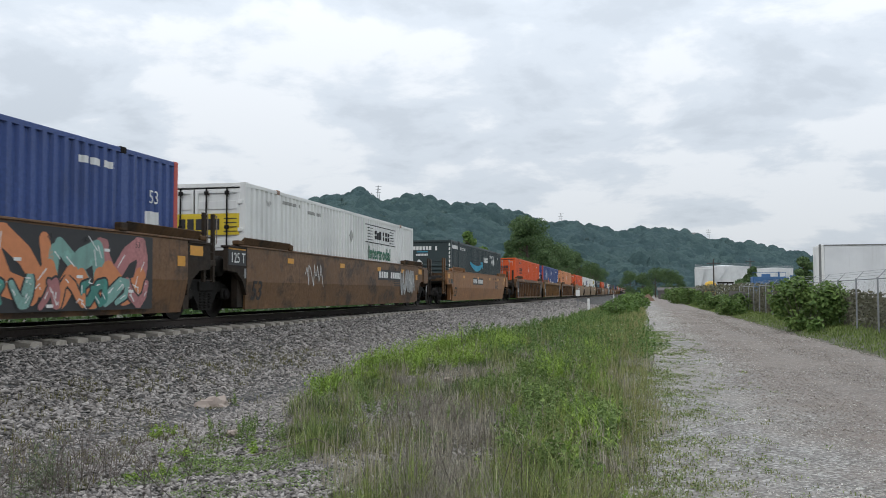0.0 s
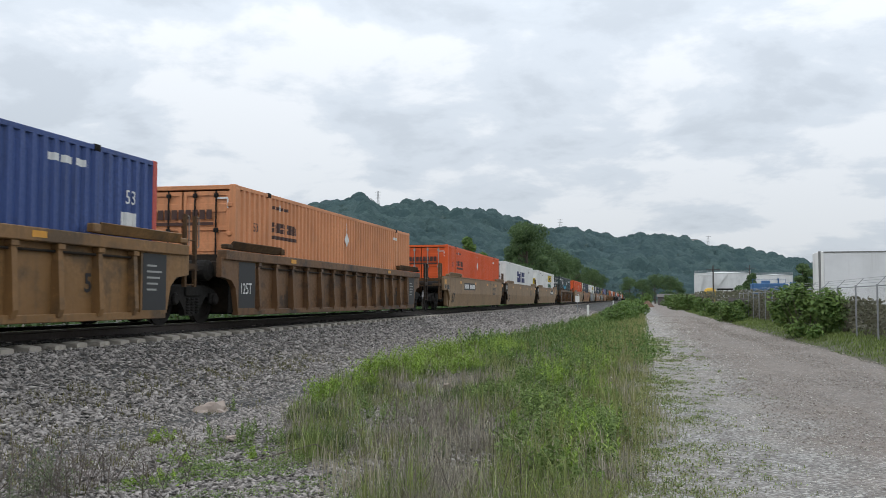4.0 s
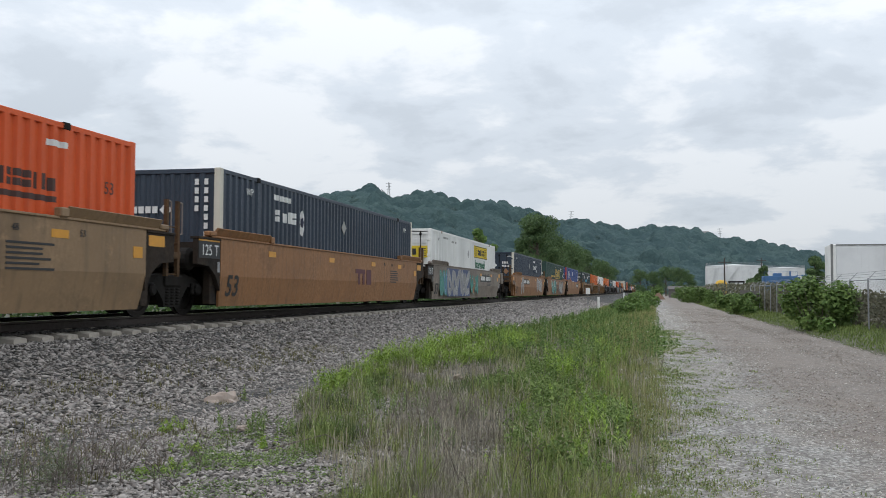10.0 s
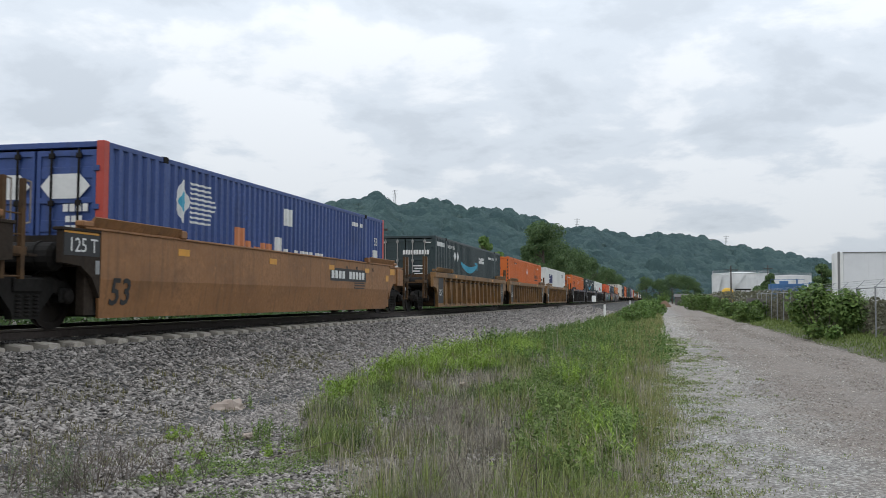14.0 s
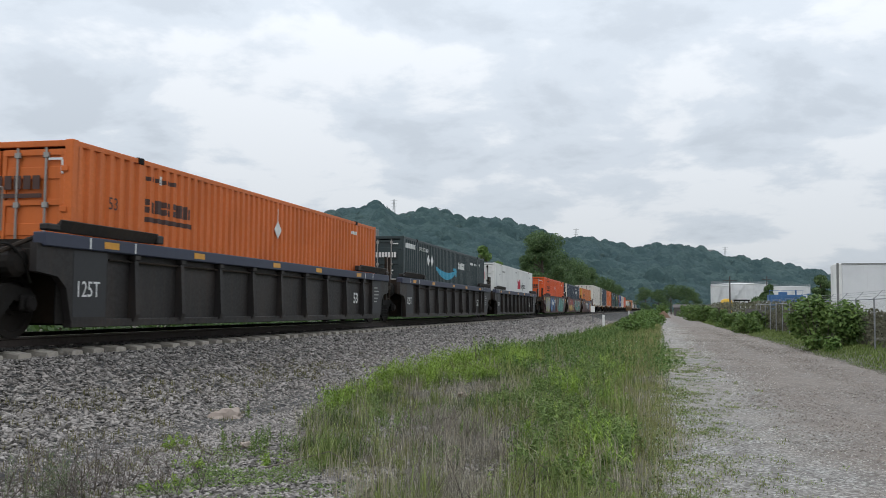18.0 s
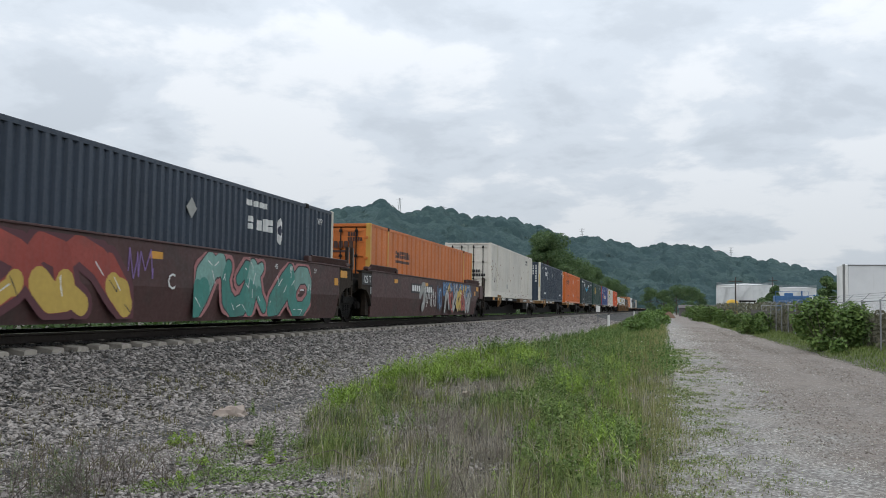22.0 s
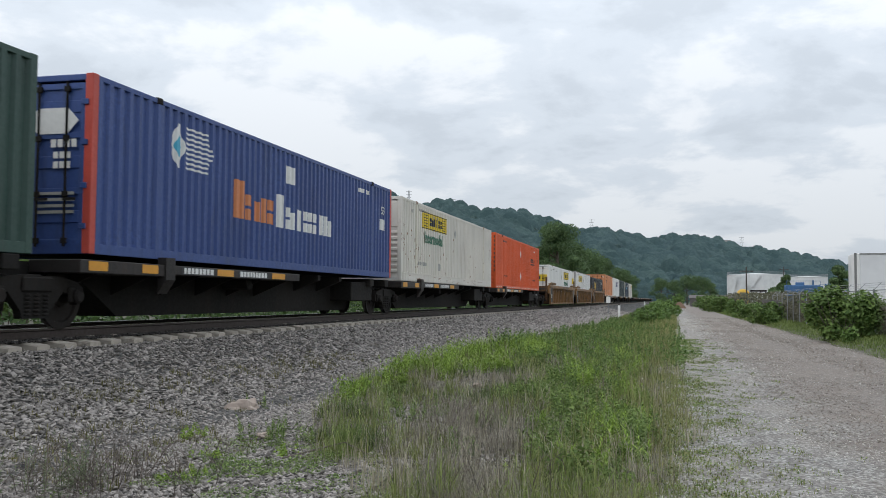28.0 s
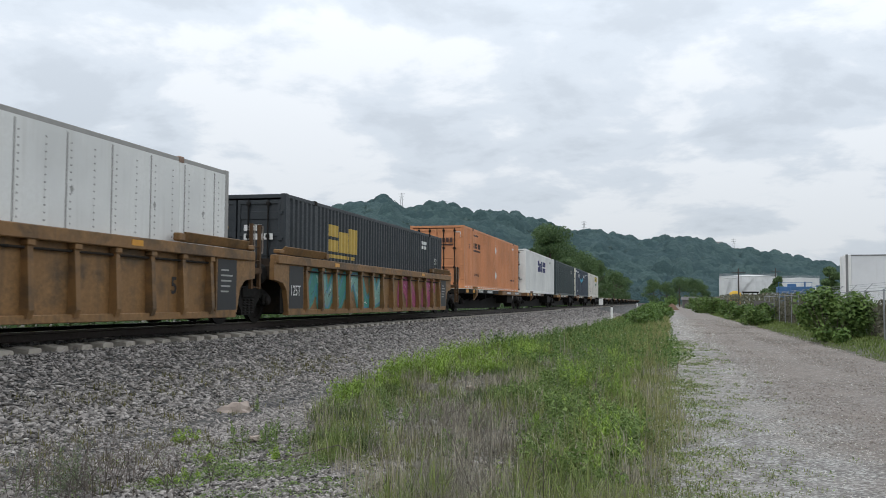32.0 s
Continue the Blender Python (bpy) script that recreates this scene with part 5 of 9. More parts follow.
def well_car(label, style, colour, at, front, rear, ribs=(1.0, 1.088, 14)):
    """One well unit round a container whose front is at y = 0; rail top at z = 0.
    front, rear: 'end' (own truck and coupler) or 'joint' (shared truck; the front one carries it)."""
    car = thing("well_car", label, "railway car", "well cars of the train", at)
    c = colour
    for s in (1, -1):
        if style == "smooth":
            steel_part("side_plate", ("smooth", s), lambda: smooth_side(s), c, car)
            steel_part("top_sill", ("sill", s), lambda: sill_geo(s), c, car)
            for e, y, turn in ((front, 0, Matrix.Identity(4)), (rear, LONG - 0.16, Matrix.Diagonal((1, -1, 1, 1)))):
                own = e == "end"
                steel_part("end_plate", ("end_plate", s, own), lambda: end_plate_geo(s, own), c if own else "grime", car, (0, y, 0), "" if own else "grime-blackened end plate", turn)
                if own:
                    steel_part("corner_box", ("corner_box", s), lambda: end_box_geo(s), c, car, (0, y, 0), "", turn)
        else:
            steel_part("side_plate", ("ribbed", s), lambda: ribbed_side(s), c, car)
            steel_part("top_sill", ("tsill", s), lambda: top_sill_geo(s), INK["navy"] if c == "black" else c, car, label="dark blue top sill" if c == "black" else "")
    if style == "ribbed":
        steel_part("brake_pipe", "brake_pipe", lambda: Geo().rod((1.41, 0.9, 1.24), (1.41, LONG - 0.9, 1.24), 0.022, 6), "grime", car)
        for i in range(ribs[2]):
            steel_part("rib", "rib", rib_geo, c, car, (0, ribs[0] + i * ribs[1], 0))
            steel_part("rib_cap", "rib_cap", lambda: Geo().box(1.36, 1.50, -0.09, 0.09, 1.27, 1.36, 0.01), c, car, (0, ribs[0] + i * ribs[1], 0))
    steel_part("well_floor", "well_floor", lambda: Geo().box(-1.3, 1.3, 0.3, LONG - 0.3, 0.16, WELL_Z - 0.004), STEEL_DARK, car)
    for y, turn in ((0.0, Matrix.Identity(4)), (LONG, FLIP)):
        e = front if y == 0.0 else rear
        steel_part("end_frame", ("end", e), lambda: end_frame_geo(2.9 if e == "end" else 1.7), "rust" if e == "end" and c != "black" else "grime", car, (0, y, 0), turn=turn)
        steel_part("air_reservoir", "end_reservoir", reservoir_geo, STEEL_DARK, car, (0, y, 0), turn=turn if y == 0.0 else Matrix.Diagonal((1, -1, 1, 1)))
        if e == "end":
            steel_part("brace", "end_brace", brace_geo, "grime", car, (0, y, 0), turn=turn)
            steel_part("brace", "end_brace", brace_geo, "grime", car, (-0.65 if y == 0.0 else 0.65, y, 0), turn=turn)
            steel_part("air_hose", "air_hose", hose_geo, STEEL_DARK, car, (0, y, 0), turn=turn)
    for y in (-0.35, LONG - 1.15):
        for xx in (1.305, -1.33):
            steel_part("inner_plate", "inner_plate", lambda: Geo().box(0, 0.025, 0, 1.5, 0.2, 1.3), STEEL_DARK, car, (xx, y, 0))
    guide = ("guide",)
    steel_part("container_guide", guide, guide_geo, "rust" if c == "brown" else c, car)
    m = Matrix.Translation((0, LONG, 0)) @ Matrix.Diagonal((1, -1, 1, 1))
    g2 = shared("guide_rear", lambda: guide_rear())
    gm = WELL["rust" if c == "brown" else c]
    put("container_guide", with_material(g2, gm.name, gm), car)
    def ladder(y, top, low):
        ob = steel_part("ladder", ("ladder", top, low), lambda: ladder_geo(top, low), "rust" if c in ("tan", "orange", "ochre") else "grime", car, (0, y, 0), "rusty steel ladder with tall posts")
        steel_part("grab_rail", ("hoop", top), lambda: hoop_geo(top), GRAB, ob)
    ladder(LONG + (2.55 if rear == "end" else 1.2), 2.0 if rear == "end" else 2.2, 0.45 if rear == "end" else 0.75)
    if front == "end":
        ladder(-2.05, 2.15, 0.5)
        bogie(car, -1.55)
        steel_part("coupler", "coupler", coupler_geo, STEEL_DARK, car, (0, -2.75, 0))
    else:
        bogie(car, -1.52)
    if rear == "end":
        bogie(car, LONG + 1.85)
        steel_part("coupler", "coupler", coupler_geo, STEEL_DARK, car, (0, LONG + 2.75, 0), turn=FLIP)
        steel_part("brake_wheel", "brake_wheel", brake_wheel_geo, STEEL_DARK, car, (0.35, LONG + 1.5, 1.95))
        steel_part("post", "brake_post", lambda: Geo().box(0.25, 0.45, 1.6, 1.8, 1.1, 1.9, 0.02), c, car, (0, LONG, 0))
    return car


def guide_rear():
    g = guide_geo()
    g.v = [(x, LONG - y, z) for x, y, z in g.v]
    return g.mesh("container_guide")


def well_marks(car, style, colour, front, num_y, big53=True):
    x = 1.476 if style == "smooth" else 1.367
    ink = "black" if colour in ("tan", "orange", "grey", "ochre", "brown") else "white"
    if style == "smooth":
        for y in (2.2, 6.4, 10.4, 13.6):
            flat_mark(car, "reflector", y, 1.28, 0.42, 0.13, "amber", 1.477, "amber reflector patch")
        if front == "end":
            flat_mark(car, "reflector", -1.72, 1.22, 0.42, 0.2, "amber", 1.514, "amber reflector patch")
            flat_mark(car, "stencil_panel", -1.6, 1.0, 0.22, 0.16, "black", 1.514)
            flat_mark(car, "stencil_panel", -1.02, 0.98, 0.55, 0.2, "black", 1.466, "dark worn stencil panel")
        else:
            flat_mark(car, "stencil_panel", -1.24, 1.14, 0.92, 0.34, "black", 1.468, "black panel with a white load mark")
            letters("125 T", 0.32, INK["white"], car, 1.472, -1.14, 1.20, SIDE)
        if colour in ("orange", "brown") and front != "end":
            flat_mark(car, "reflector", -1.24, 1.485, 0.9, 0.075, "amber", 1.468, "worn amber reflector strip")
        flat_mark(car, "card_holder", -0.42, 0.86, 0.11, 0.22, "silver", 1.468)
        if big53 and colour != "maroon":
            lean = pose(0, 0, 0, 0, 9, 0) @ SIDE     # on the face that leans in below the crease
            letters("53", 0.64, INK[ink], car, 1.414, 0.25 if colour == "tan" else 0.02, 0.37, lean, bold=0.01)
        if num_y:
            number_panel(car, num_y, 0.98, 3.2, 0.36)
        for k, (t, y) in enumerate((("45", 11.8), ("48", 12.7), ("53", 14.3))):
            letters(t, 0.16, INK[ink], car, 1.481, y, 1.33, SIDE)
        g = Geo()
        rng = random.Random(int(num_y * 7) if num_y else 3)
        for r in range(6):
            g.box(1.473, 1.478, 12.6, 12.6 + rng.uniform(0.7, 1.2), 1.15 - r * 0.075, 1.185 - r * 0.075)
        me = g.mesh("small_print")
        me.materials.append(INK[ink])
        put("small_print", me, car)["kind"] = "stuff"
        flat_mark(car, "reflector", LONG + 0.22, 1.28, 0.55, 0.2, "amber", 1.468)
        flat_mark(car, "reflector", LONG - 0.3, 1.05, 0.3, 0.2, "amber", 1.477)
    else:
        sill = 1.524
        if colour == "black":
            for y in (0.6, 3.6, 7.4, 10.2, 13.6):
                flat_mark(car, "reflector", y, 1.41, 0.42, 0.11, "amber", sill, "amber reflector patch")
            for y in (0.2, 1.5, 14.4, 15.2):
                flat_mark(car, "white_tick", y, 1.38, 0.04, 0.17, "white", sill)
        else:
            for y in (2.9, 12.2):
                flat_mark(car, "reflector", y, 1.42, 0.35, 0.1, "amber", sill)
        flat_mark(car, "stencil_panel", -0.12, 0.30, 0.88, 1.04, "black", 1.464, "black end panel with a white load mark")
        letters("125T", 0.36, INK["white"], car, 1.468, -0.06, 0.62, SIDE, squeeze=0.85)
        flat_mark(car, "stencil_panel", LONG - 0.74, 0.30, 0.84, 1.04, "black", 1.464, "black end panel with small print")
        for k in range(5):
            flat_mark(car, "small_print", LONG - 0.6, 1.1 - 0.11 * k, 0.34 + 0.06 * (k * 3 % 4), 0.035, "grey", 1.467)
        if front == "end" and num_y == 3.6:
            for q, v, w, h in ((9.75, 0.88, 0.55, 0.12), (9.95, 0.52, 0.15, 0.36), (10.4, 0.88, 0.55, 0.12), (10.6, 0.52, 0.15, 0.36), (11.05, 0.52, 0.5, 0.48)):
                flat_mark(car, "faded_logo_bar", q, v, w, h, "grey", 1.366)
            for q in (8.25, 12.35):
                for k in range(4):
                    flat_mark(car, "chalk_mark", q, 0.5 + 0.16 * k, 0.5, 0.025, "grey", 1.367)
        letters("53", 0.44, INK["white" if colour == "black" else "black"], car, 1.37, LONG - 2.4, 0.62, SIDE, bold=0.008)
        if num_y:
            number_panel(car, num_y, 0.75, 1.0, 0.3, 1.368)


def spine_car(label, colour, at, front, rear):
    """A spine car unit: centre beam, end decks with side pads, trucks."""
    car = thing("spine_car", label, "railway car", "spine cars of the train", at)
    g = Geo()
    g.slab([(-1.0, 0.72), (1.0, 0.72), (2.0, 0.14), (LONG - 2.4, 0.14), (LONG - 1.2, 0.72), (LONG + 0.6, 0.72), (LONG + 0.6, 1.02), (-1.0, 1.02)], "x", -0.5, 0.5)
    g.box(-1.15, 1.15, LONG - 3.4, LONG - 1.5, 0.42, 0.98, 0.02)
    g.box(-0.42, 0.42, -0.8, LONG + 0.4, 0.98, 1.04)
    steel_part("centre_beam", "spine_beam", lambda: g, STEEL_DARK, car)

    def deck(y0, y1, z0):
        d = Geo()
        d.box(0.5, 1.44, y0, y1, z0, 1.07, 0.012)
        d.box(-1.44, -0.5, y0, y1, z0, 1.07, 0.012)
        return d

    steel_part("side_deck", "spine_deck_a", lambda: deck(-0.4, 2.1, 0.86), STEEL_DARK if front == "end" else WELL[colour], car, label="worn side platform")
    steel_part("side_deck", "spine_deck_b", lambda: deck(2.35, 8.2, 0.90), STEEL_DARK if front == "end" else WELL[colour], car, label="worn side platform")
    if front == "end":
        steel_part("side_deck", "spine_deck_c", lambda: deck(LONG - 6.6, LONG + 0.35, 0.86), WELL[colour], car, label="worn ochre side platform")
        for q in (LONG - 5.2, LONG - 2.2):
            flat_mark(car, "number_panel", q, 0.90, 1.5, 0.16, "black", 1.446)
            for k in range(7):
                flat_mark(car, "number_bar", q + 0.12 + k * 0.19, 0.925, 0.12, 0.11, "white", 1.449)
    if colour != "black":
        steel_part("deck_edge", "spine_edge", lambda: Geo().box(0.5, 1.47, -0.42, 2.12, 1.07, 1.095).box(0.5, 1.47, 2.33, 8.2, 1.07, 1.095), SKIN["ivory"], car, label="pale worn timber edge")
    for y in (0.2, 1.8, 3.4, 4.8, 6.2, 7.6):
        steel_part("bracket", "spine_bracket", lambda: Geo().slab([(0.34, 0.45), (1.38, 0.9), (-1.38, 0.9), (-0.34, 0.45)], "y", 0, 0.05), STEEL_DARK, car, (0, y, 0))
    steel_part("bracket", "spine_stop", lambda: Geo().slab([(1.30, 0.55), (1.47, 0.8), (1.47, 1.2), (1.30, 1.2)], "y", 2.02, 2.34), WELL[colour], car)

    for y in (LONG - 2.1, LONG - 0.6):
        steel_part("cross_arm", "spine_arm", lambda: Geo().box(-1.3, 1.3, 0, 0.35, 0.86, 1.09, 0.02), STEEL_DARK, car, (0, y, 0))
    for y in (10.0, 11.6):
        steel_part("cross_arm", "spine_wing", lambda: Geo().slab([(0.3, 0.6), (1.2, 0.96), (1.2, 1.09), (-1.2, 1.09), (-1.2, 0.96), (-0.3, 0.6)], "y", 0, 0.18), STEEL_DARK, car, (0, y, 0))
    flat_mark(car, "reflector", -0.2, 0.9, 0.5, 0.15, "amber", 1.446)
    flat_mark(car, "reflector", 1.3, 0.9, 0.5, 0.15, "amber", 1.446)
    if colour == "black":
        for q in (4.0, 6.6):
            flat_mark(car, "reflector", q, 0.92, 0.7, 0.13, "amber", 1.446, "worn amber reflector patch")
    flat_mark(car, "number_panel", 2.6, 0.91, 1.3, 0.15, "black", 1.444)
    flat_mark(car, "number_panel", 4.9, 0.91, 1.5, 0.15, "black", 1.444)
    g2 = Geo()
    rng = random.Random(int(at.translation.y))
    for y0, y1 in ((2.7, 3.8), (5.0, 6.3)):
        y = y0
        while y < y1:
            w = rng.uniform(0.06, 0.13)
            g2.box(1.444, 1.448, y, y + w, 0.93, 1.04)
            y += w + 0.045
    part("number_marking", g2, INK["white"], car, "white number bars")["kind"] = "stuff"
    if front == "end":
        bogie(car, -0.55)
        steel_part("coupler", "coupler", coupler_geo, STEEL_DARK, car, (0, -1.3, 0))
    else:
        bogie(car, -1.75 if front == "long_joint" else -0.9)
    if rear == "end":
        bogie(car, LONG + 0.55)
        steel_part("coupler", "coupler", coupler_geo, STEEL_DARK, car, (0, LONG + 1.3, 0), turn=FLIP)
    tank = Geo()
    tank.spin([(-0.4, 0.0), (-0.38, 0.18), (0.38, 0.18), (0.4, 0.0)], (0.75, 6.1, 0.85), "x", 12)
    steel_part("air_reservoir", "reservoir", lambda: tank, STEEL_DARK, car)
    return car


# ---- the train ----
# station of the container's front at 0 s, car style, colour, front and rear ends, skin, brand, container end
UNITS = [
    (0.58, "smooth", "brown", "joint", "joint", "blue", "blue_line_logo", "door"),
    (19.95, "smooth", "brown", "joint", "end", "white", "yellow_sign", "door"),
    (43.73, "smooth", "orange", "end", "end", "slate", "smile", "level"),
    (67.22, "ribbed", "brown", "end", "joint", "orange_red", "dark_slanted_word", "door"),
    (86.78, "ribbed", "ochre", "joint", "joint", "blue", "blue_line_logo", "door"),
    (106.4, "ribbed", "brown", "joint", "end", "peach", "dark_slanted_word", "door"),
    (130.06, "smooth", "tan", "end", "joint", "orange_red", "dark_slanted_word", "door"),
    (149.45, "smooth", "tan", "joint", "joint", "white", "dark_word", "door"),
    (169.03, "smooth", "tan", "joint", "end", "white", "yellow_sign", "door"),
    (192.6, "ribbed", "brown", "end", "end", "slate", "smile", "door"),
    (216.11, "smooth", "tan", "end", "joint", "orange_red", "dark_slanted_word", "level"),
    (235.6, "smooth", "orange", "joint", "joint", "navy", "diamond_logo", "upright"),
    (254.98, "smooth", "grey", "joint", "end", "white", "yellow_sign", "door"),
    (278.72, "smooth", "orange", "end", "joint", "navy", "diamond_logo", "door"),
    (298.45, "smooth", "orange", "joint", "joint", "green", "three", "door"),
    (318.1, "smooth", "orange", "joint", "end", "blue", "blue_line_logo", "door"),
    (341.71, "ribbed", "ochre", "end", "joint", "slate", "smile", "door"),
    (361.17, "ribbed", "ochre", "joint", "joint", "orange", "dark_slanted_word", "level"),
    (380.7, "ribbed", "ochre", "joint", "end", "white", "three", "door"),
    (404.26, "ribbed", "black", "end", "joint", "orange", "dark_slanted_word", "door"),
    (423.88, "ribbed", "black", "joint", "joint", "slate", "smile", "door"),
    (443.56, "ribbed", "black", "joint", "end", "white", "red_word", "door"),
    (467.32, "smooth", "maroon", "end", "joint", "orange_red", "dark_slanted_word", "door"),
    (486.74, "smooth", "maroon", "joint", "joint", "navy", "diamond_logo", "door"),
    (506.28, "smooth", "maroon", "joint", "end", "amber", "dark_slanted_word", "door"),
    (527.6, "spine", "ochre", "end", "joint", "cream", "three", "door"),
    (548.35, "spine", "ochre", "long_joint", "joint", "navy", "diamond_logo", "upright"),
    (566.91, "spine", "ochre", "joint", "joint", "orange", "dark_slanted_word", "door"),
    (585.69, "spine", "brown", "joint", "joint", "slate", "smile", "door"),
    (604.33, "spine", "ochre", "joint", "joint", "green", "three", "door"),
    (621.82, "spine", "black", "joint", "joint", "blue", "blue_line_logo", "door"),
    (639.16, "spine", "black", "joint", "joint", "cream", "yellow_sign", "level"),
    (656.57, "spine", "black", "joint", "end", "orange_red", "dark_slanted_word", "level"),
    (678.14, "ribbed", "ochre", "end", "joint", "white", "yellow_sign", "door"),
    (697.7, "ribbed", "ochre", "joint", "joint", "white", "yellow_sign_riveted", "upright"),
    (716.9, "ribbed", "ochre", "joint", "end", "ink", "three", "door"),
    (737.52, "spine", "ochre", "end", "joint", "peach", "dark_slanted_word", "door"),
    (756.9, "spine", "brown", "joint", "joint", "white", "dark_word", "door"),
    (774.4, "spine", "ochre", "joint", "joint", "slate", "plain", "door"),
    (792, "spine", "brown", "joint", "joint", "navy", "smile", "door"),
    (809.4, "spine", "ochre", "joint", "end", "cream", "yellow_sign", "door"),
]
SKIN_WORDS = {"blue": "royal blue corrugated container with red posts", "white": "off-white corrugated steel container", "slate": "dark slate-green corrugated container with blue curve", "orange_red": "bright orange-red corrugated steel container", "peach": "sun-faded orange corrugated container", "navy": "dark navy corrugated container with ivory posts", "green": "dark green corrugated container with gold shapes", "orange": "orange corrugated steel container", "amber": "amber orange wide-ribbed container", "cream": "dirty cream-white container streaked with rust", "ink": "blue-black corrugated container with gold shapes"}
CAR_WORDS = {"brown": "weathered brown", "tan": "dusty tan", "orange": "orange-brown", "ochre": "ochre-brown", "grey": "faded grey-brown", "black": "dark grey", "maroon": "dark maroon"}
MOVERS = []


def on_track(s, lift=0.0):
    return pose(TRACK_X, s, RAIL_Z + lift)


def build_train():
    for i, (s, style, colour, front, rear, skin, brand, end) in enumerate(UNITS):
        where = "on a spine car" if style == "spine" else "in a well car"
        label = SKIN_WORDS[skin] + " " + where
        if brand == "yellow_sign_riveted":
            label = "white riveted sheet container with a yellow sign in a well car"
        elif brand == "yellow_sign":
            label = ("dirty cream-white" if skin == "cream" else "off-white") + " corrugated container with yellow sign " + where
        elif brand == "red_word":
            label = "white corrugated container with red lettering " + where
        body = "corrugated"
        posts = rear_posts = None
        if skin == "blue":
            posts = "red"
        elif skin == "navy":
            posts = "ivory"
        elif skin == "amber":
            body, posts = "wide", "gold"
        if brand == "yellow_sign_riveted":
            body, posts = "riveted", "alu"
        lift = DECK_Z if style == "spine" else WELL_Z
        if style == "spine" and skin == "blue":
            lift += 0.07     # sits on taller pads
        box, plan = container(label, skin, end, on_track(s, lift), body, posts, rear_posts)
        box["skin"] = skin
        if brand == "yellow_sign_riveted":
            box.scale = (1, 1, 1.04)
        container_marks(box, plan, brand, end, style == "spine", i)
        MOVERS.append((box, s, lift))
        if style == "spine":
            car = spine_car(f"low {CAR_WORDS[colour]} spine car with black trucks and worn decks", colour, on_track(s), front, rear)
        else:
            word = "plate-sided" if style == "smooth" else "ribbed"
            car = well_car(f"{CAR_WORDS[colour]} {word} well car carrying one container", style, colour, on_track(s), front, rear, (1.62, 2.04, 7) if i == 9 else (1.65, 1.6, 9) if colour == "black" else (1.0, 1.088, 14))
            num = {1: 10.5, 2: 5.0, 6: 3.3, 8: 10.4, 10: 3.8, 12: 10.5, 13: 3.7, 15: 10.5, 18: 12.0, 9: 3.6, 33: 4.4, 22: 3.9, 24: 4.4}.get(i, 0)
            well_marks(car, style, colour, front, num)
        MOVERS.append((car, s, 0.0))
        spray(i, car, style)


